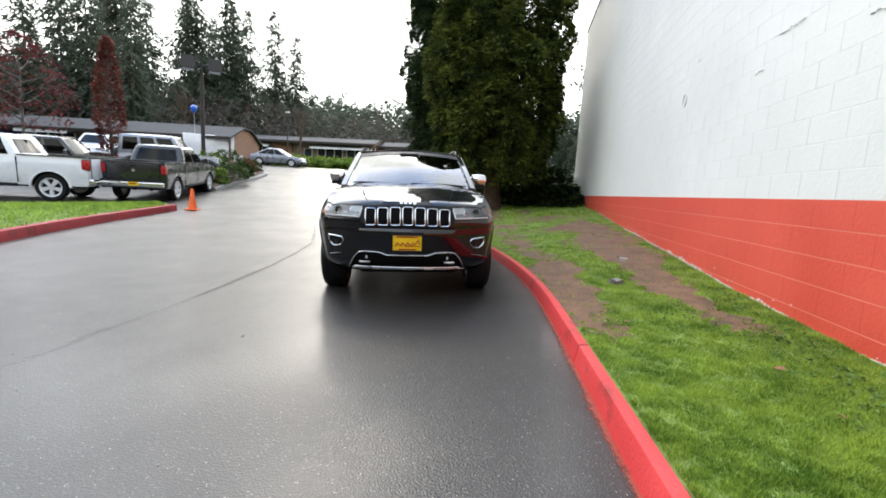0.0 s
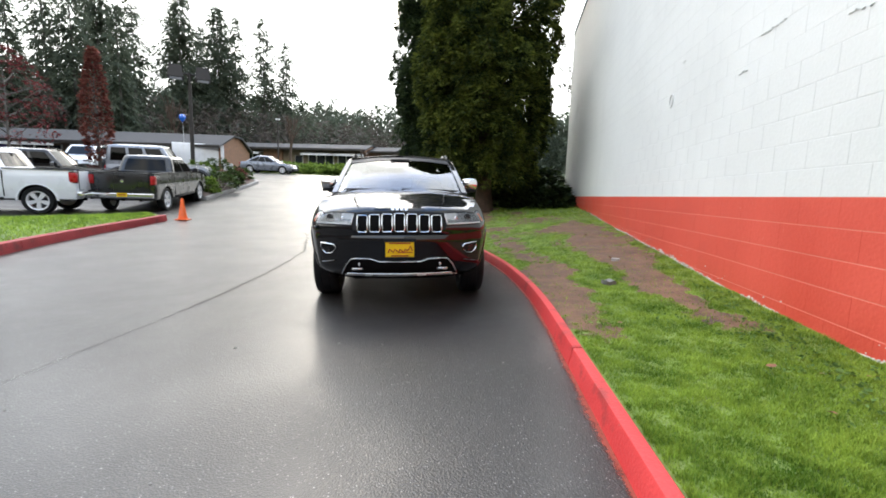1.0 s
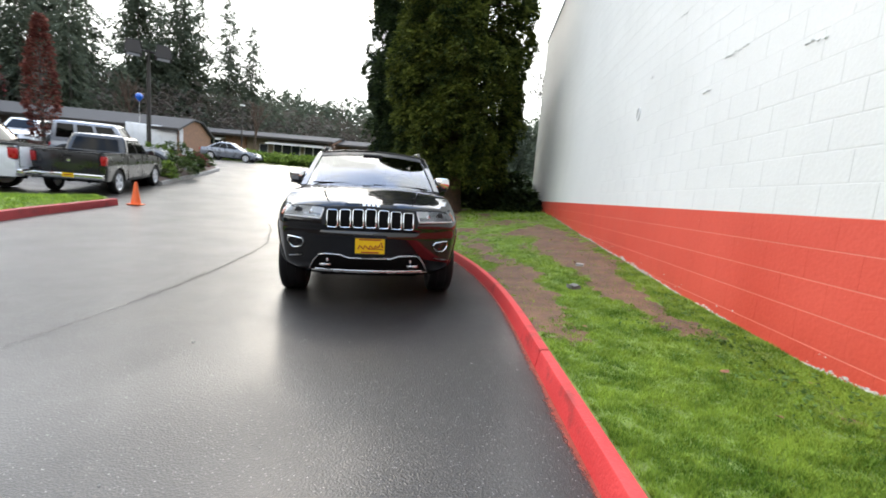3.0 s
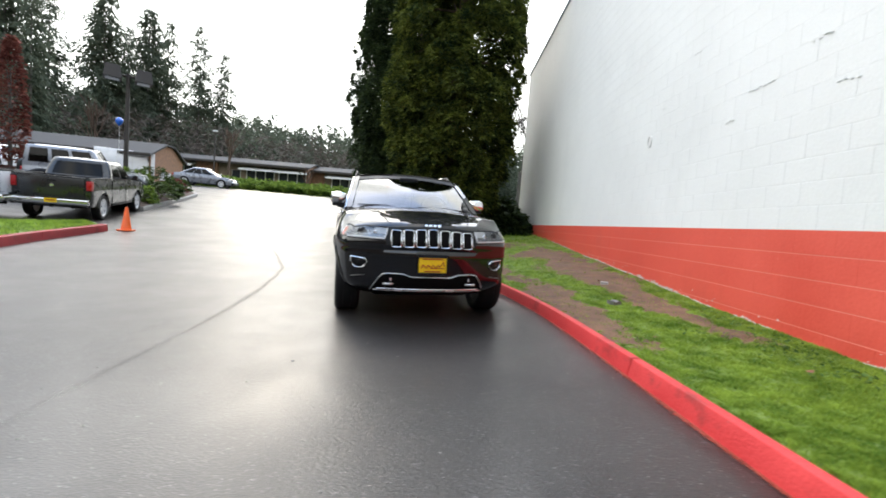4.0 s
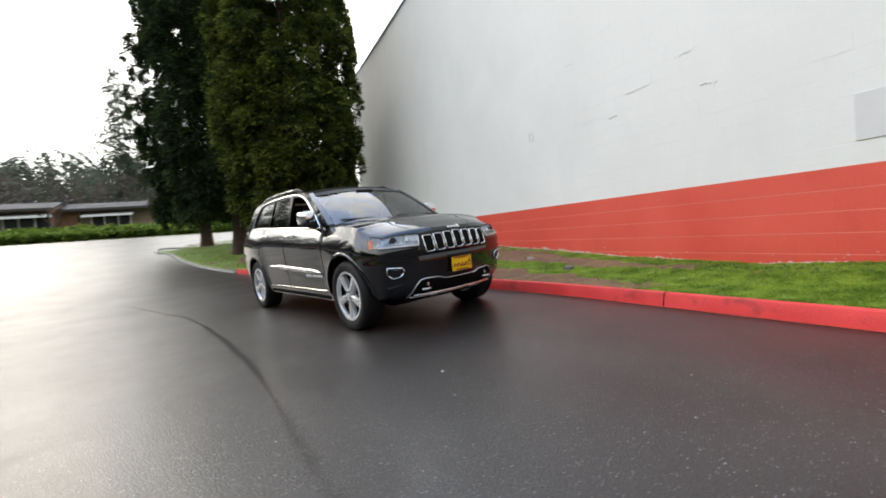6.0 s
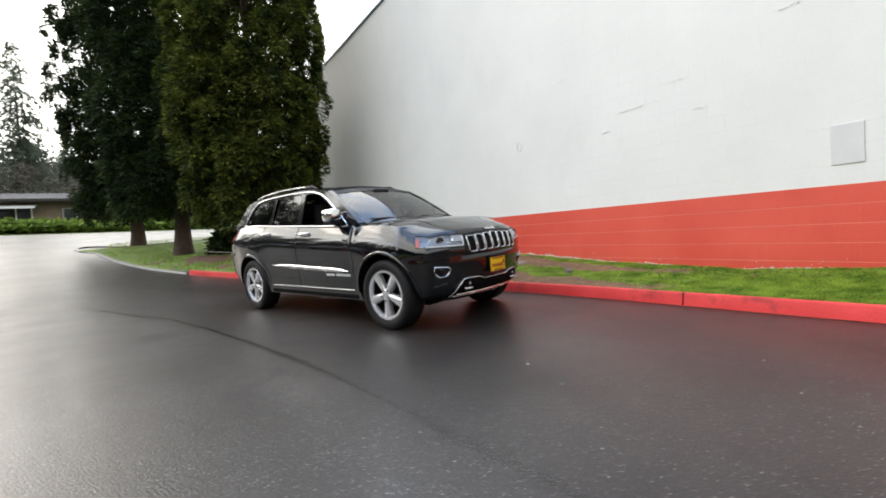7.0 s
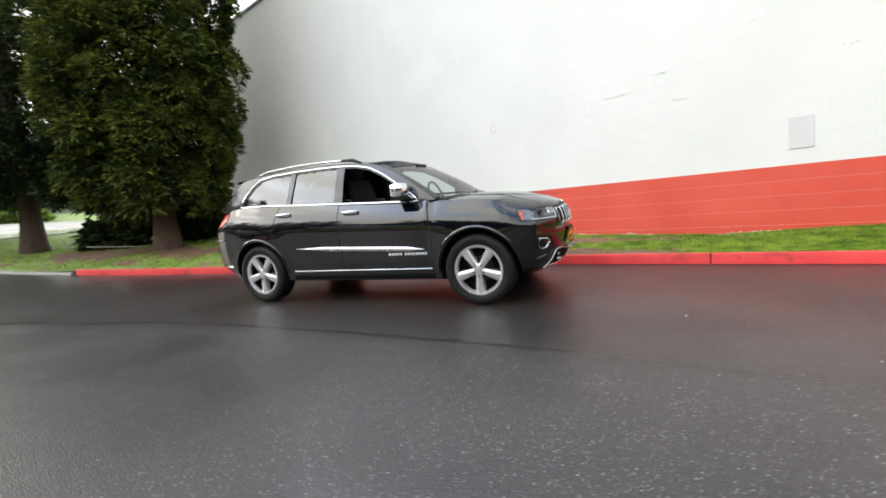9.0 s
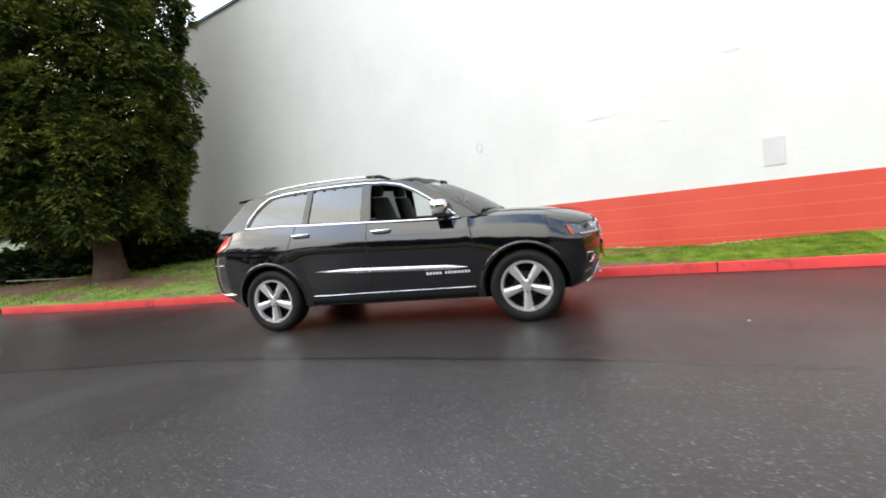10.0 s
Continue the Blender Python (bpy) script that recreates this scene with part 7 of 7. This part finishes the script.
# worn edge lines and tar seams on the asphalt
def road_strip(name, pts, w, mat, label, lift=0.004):
    rows_ = []
    for (x, y), (x2, y2) in zip(pts, pts[1:] + [(2 * pts[-1][0] - pts[-2][0], 2 * pts[-1][1] - pts[-2][1])]):
        d = Vector((x2 - x, y2 - y, 0)).normalized()
        s = Vector((-d.y, d.x, 0))
        ww = w * (0.75 + 0.5 * noise.noise((x * 2, y * 2, 0)))
        rows_.append([Vector((x, y, 0)) + s * ww * k for k in (-0.5, 0.5)])
    rows_ = [[(p.x, p.y, road_z(p.x, p.y) + lift) for p in r] for r in rows_]
    return tagged(part(name, sheet(rows_), mat), label, "road marking", kind="structure")


def dense2(pts, step=0.25):
    out = []
    for p, q in zip(pts, pts[1:]):
        n = max(1, int(math.hypot(q[0] - p[0], q[1] - p[1]) / step))
        out += [(p[0] + (q[0] - p[0]) * i / n, p[1] + (q[1] - p[1]) * i / n) for i in range(n)]
    return out + [pts[-1]]


rows_, depth_ = [], []
for y in np.arange(0.4, 8.0, 0.08):
    w_ = 0.062 + 0.035 * noise.noise((y * 1.7, 1, 1))
    rows_.append([(kerb_x(y) + k, y, road_z(kerb_x(y) + k, y) + 0.004) for k in (-w_, -0.5 * w_, -0.2 * w_, 0.008)])
    depth_ += [0.0, 0.28, 0.50, 0.55]
stain_ = part("kerb_stain", sheet(rows_), M_RUST)
float_attribute(stain_, "depth", depth_)
tagged(stain_, "ragged rusty red stain along the foot of the kerb", "stain", kind="structure")
rows_, depth_ = [], []
for y in np.arange(0.2, 12.0, 0.06):
    x = seam_x(y) + 0.02 * noise.noise((y * 1.3, 2, 2))
    w_ = 0.065 * (0.8 + 0.6 * noise.noise((y * 0.8, 4, 1)))
    k_ = (0.75 + 0.35 * noise.noise((y * 1.1, 9, 1))) * ease(y, 0.3, 1.2) * (0.55 + 0.45 * ease(y, 2.8, 3.6)) * (1 - ease(y, 9.0, 11.8))
    rows_.append([(x + o * w_, y, road_z(x + o * w_, y) + 0.004) for o in (-1, -0.5, 0, 0.5, 1)])
    depth_ += [0.0, 0.55 * k_, k_, 0.55 * k_, 0.0]
seam = part("tar_seam", sheet(rows_), M_TAR)
float_attribute(seam, "depth", depth_)
tagged(seam, "ragged wet tar seam between the asphalt lanes", "road seam", kind="structure")
# pale bits of grit lying about
rng = random.Random(31)
v_, f_ = [], []
for _ in range(90):
    y = 0.6 + 7.0 * rng.random() ** 1.4
    x = rng.uniform(-5.2, kerb_x(y) - 0.1)
    if -2.8 < x < -0.4 and y > 3.4:
        continue
    i, r_, z_ = len(v_), rng.uniform(0.003, 0.008) * (1.9 if rng.random() < 0.06 else 1), road_z(x, y)
    ring = [(x + r_ * rng.uniform(0.6, 1.2) * math.cos(q), y + r_ * rng.uniform(0.6, 1.2) * math.sin(q)) for q in (0.2, 1.4, 2.5, 3.7, 5.0)]
    v_ += [(p[0], p[1], z_ - 0.002) for p in ring] + [(x + 0.6 * (p[0] - x), y + 0.6 * (p[1] - y), z_ + 0.5 * r_) for p in ring]
    f_ += [(i + k, i + (k + 1) % 5, i + 5 + (k + 1) % 5, i + 5 + k) for k in range(5)] + [(i + 5, i + 6, i + 7, i + 8, i + 9)]
tagged(mesh_object("pale_grit", v_, f_, M_CHIP), "scattered pale grit on the wet asphalt", "grit", kind="stuff")
road_strip("lane_line", dense2([(-10.4, 22.6), (-12.4, 27.6), (-14.3, 32.4)], 0.3), 0.14, M_LINE, "worn white lane line up the drive")

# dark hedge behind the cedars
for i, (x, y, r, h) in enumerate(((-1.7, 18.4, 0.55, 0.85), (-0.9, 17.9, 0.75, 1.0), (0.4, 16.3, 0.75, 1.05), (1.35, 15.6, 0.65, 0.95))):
    shrub("hedge_bush", pose(x, y, road_z(x, y) + 0.25), r, h, 160 + i, M_CEDAR_SHADED, "dark evergreen bush behind the cedar trunks", 300, "hedge behind the cedars", 0.24)

# pieces: blocks that stand a little proud of their joints
near_block, far_blocks = {}, {}
z = BAND - 7 * BLOCK_H
row = 0
rest = {True: ([], []), False: ([], [])}


def block_bm(length, red_):
    bm_ = box(0.012, length - (0.0006 if red_ else 0.003), BLOCK_H - 0.007, 0.0006 if red_ else 0.0014, (0, 0, 0), 1)
    return bm_


rng = random.Random(5)
while z < WALL_TOP - 0.02:
    red = z < BAND - 0.05
    y = WALL_START + (0.5 * BLOCK_L if row % 2 else 0.0)
    while y < WALL_END - 0.05:
        ln = min(BLOCK_L, WALL_END - y)
        h_ = min(BLOCK_H, WALL_TOP - z)
        yc, zc = y + ln / 2, z + h_ / 2
        proud = rng.uniform(-0.0003, 0.0003) + (0.0 if red else 0.0016)
        if zc + 0.1 < curve_at(BASE, yc) - 0.06:
            pass
        elif ln == BLOCK_L and h_ == BLOCK_H and ((red and -1.0 < yc < 13.5) or (not red and zc < 2.3 and 0.3 < yc < 8.4)):
            key = red
            m_ = Matrix.Translation((WALL_X + 0.006 + proud, yc, zc))
            if key not in near_block:
                near_block[key] = part("block", block_bm(BLOCK_L, red), M_RED if red else M_WHITE, wall, at=m_)
            else:
                share("block", near_block[key], wall, m_)
        else:
            vs, fs = rest[red]
            i = len(vs)
            x0, x1 = WALL_X + proud, WALL_X + 0.010
            a_, b_, g = y + (0.0003 if red else 0.0004), y + ln - (0.0003 if red else 0.0004), 0.0035 if red else 0.0011
            for xx, e_ in ((x1, 0.0), (x0 + 0.001, 0.0), (x0, 0.0012)):
                vs += [(xx, a_ + e_, z + g + e_), (xx, b_ - e_, z + g + e_), (xx, b_ - e_, z + h_ - g - e_), (xx, a_ + e_, z + h_ - g - e_)]
            for s in (0, 4):
                for k in range(4):
                    fs.append((i + s + k, i + s + (k + 1) % 4, i + s + 4 + (k + 1) % 4, i + s + 4 + k))
            fs.append((i + 8, i + 9, i + 10, i + 11))
        y += ln
    z += BLOCK_H
    row += 1
for red, (vs, fs) in rest.items():
    o = mesh_object("far_blocks", vs, fs, M_RED if red else M_WHITE)
    o.parent = wall
    o["kind"] = "stuff"
# crumbling render and flaked paint at the foot of the wall
M_FLAKE = material("flaked_pale_render", (0.50, 0.47, 0.43), 0.85, vary=0.35, scale=18, bump=0.5, bump_scale=90, island=0.3)
rng = random.Random(9)
for y0, y1, high, count in ((4.4, 9.6, 0.065, 900), (1.7, 2.9, 0.055, 260), (3.6, 4.3, 0.03, 60), (9.6, 13.5, 0.05, 320)):
    v_, f_ = [], []
    for _ in range(count):
        y = rng.uniform(y0, y1)
        edge = high * (0.45 + 0.9 * abs(noise.noise((y * 2.1, 3, 3)))) * min(1.0, 4 * (y - y0) / (y1 - y0), 4 * (y1 - y) / (y1 - y0))
        stray = rng.random() < 0.03
        z = curve_at(BASE, y) - 0.015 + (rng.uniform(0.03, 0.13) if stray else edge * rng.random())
        r_, ph, i = rng.uniform(0.005, 0.012 if stray else 0.022), rng.uniform(0, 6.28), len(v_)
        ring = [(y + r_ * rng.uniform(0.6, 1.3) * math.cos(ph + q), z + 0.7 * r_ * rng.uniform(0.6, 1.3) * math.sin(ph + q)) for q in (0, 1.1, 2.3, 3.6, 5.0)]
        t_ = rng.uniform(0.001, 0.006)
        v_ += [(WALL_X + 0.004, p[0], p[1]) for p in ring] + [(WALL_X - t_, y + 0.75 * (p[0] - y), z + 0.75 * (p[1] - z)) for p in ring]
        f_ += [(i + k, i + (k + 1) % 5, i + 5 + (k + 1) % 5, i + 5 + k) for k in range(5)] + [(i + 5, i + 6, i + 7, i + 8, i + 9)]
    o = mesh_object("crumbled_render", v_, f_, M_FLAKE)
    o.parent = wall
    o["label"], o["kind"] = "bare grey crumbling render with white flakes", "stuff"

# low dark weeds in the grass near the wall
rng = random.Random(52)
spots = []
for cx_, cy_, sx_, sy_, n_ in ((1.68, 3.05, 0.13, 0.20, 80), (1.66, 2.35, 0.15, 0.30, 90), (1.84, 3.9, 0.08, 0.35, 50), (1.75, 1.6, 0.14, 0.35, 60), (1.25, 3.35, 0.08, 0.10, 18)):
    for _ in range(n_):
        x, y = min(WALL_X - 0.02, rng.gauss(cx_, sx_)), rng.gauss(cy_, sy_)
        an = rng.uniform(0, 6.283)
        spots.append(((x, y, verge_z(x, y) + rng.uniform(0.005, 0.035)), (math.cos(an), math.sin(an), 0.25), rng.uniform(0.6, 1.3)))
tagged(quads_object("low_weeds", spray_cloud(53, spots, 0.022, 0.7, 5, 0.1), M_WEED), "low dark green weeds in the grass", "weeds", kind="stuff")

# plain wall out of view behind the starting point, added to darken the car's reflections
tagged(part("wall_behind", box(70, 0.4, 8.4, 0, (-24, -17, 3.6)), M_UNSEEN_WALL), "plain dark brown wall out of view, added to darken reflections", "wall", kind="structure")
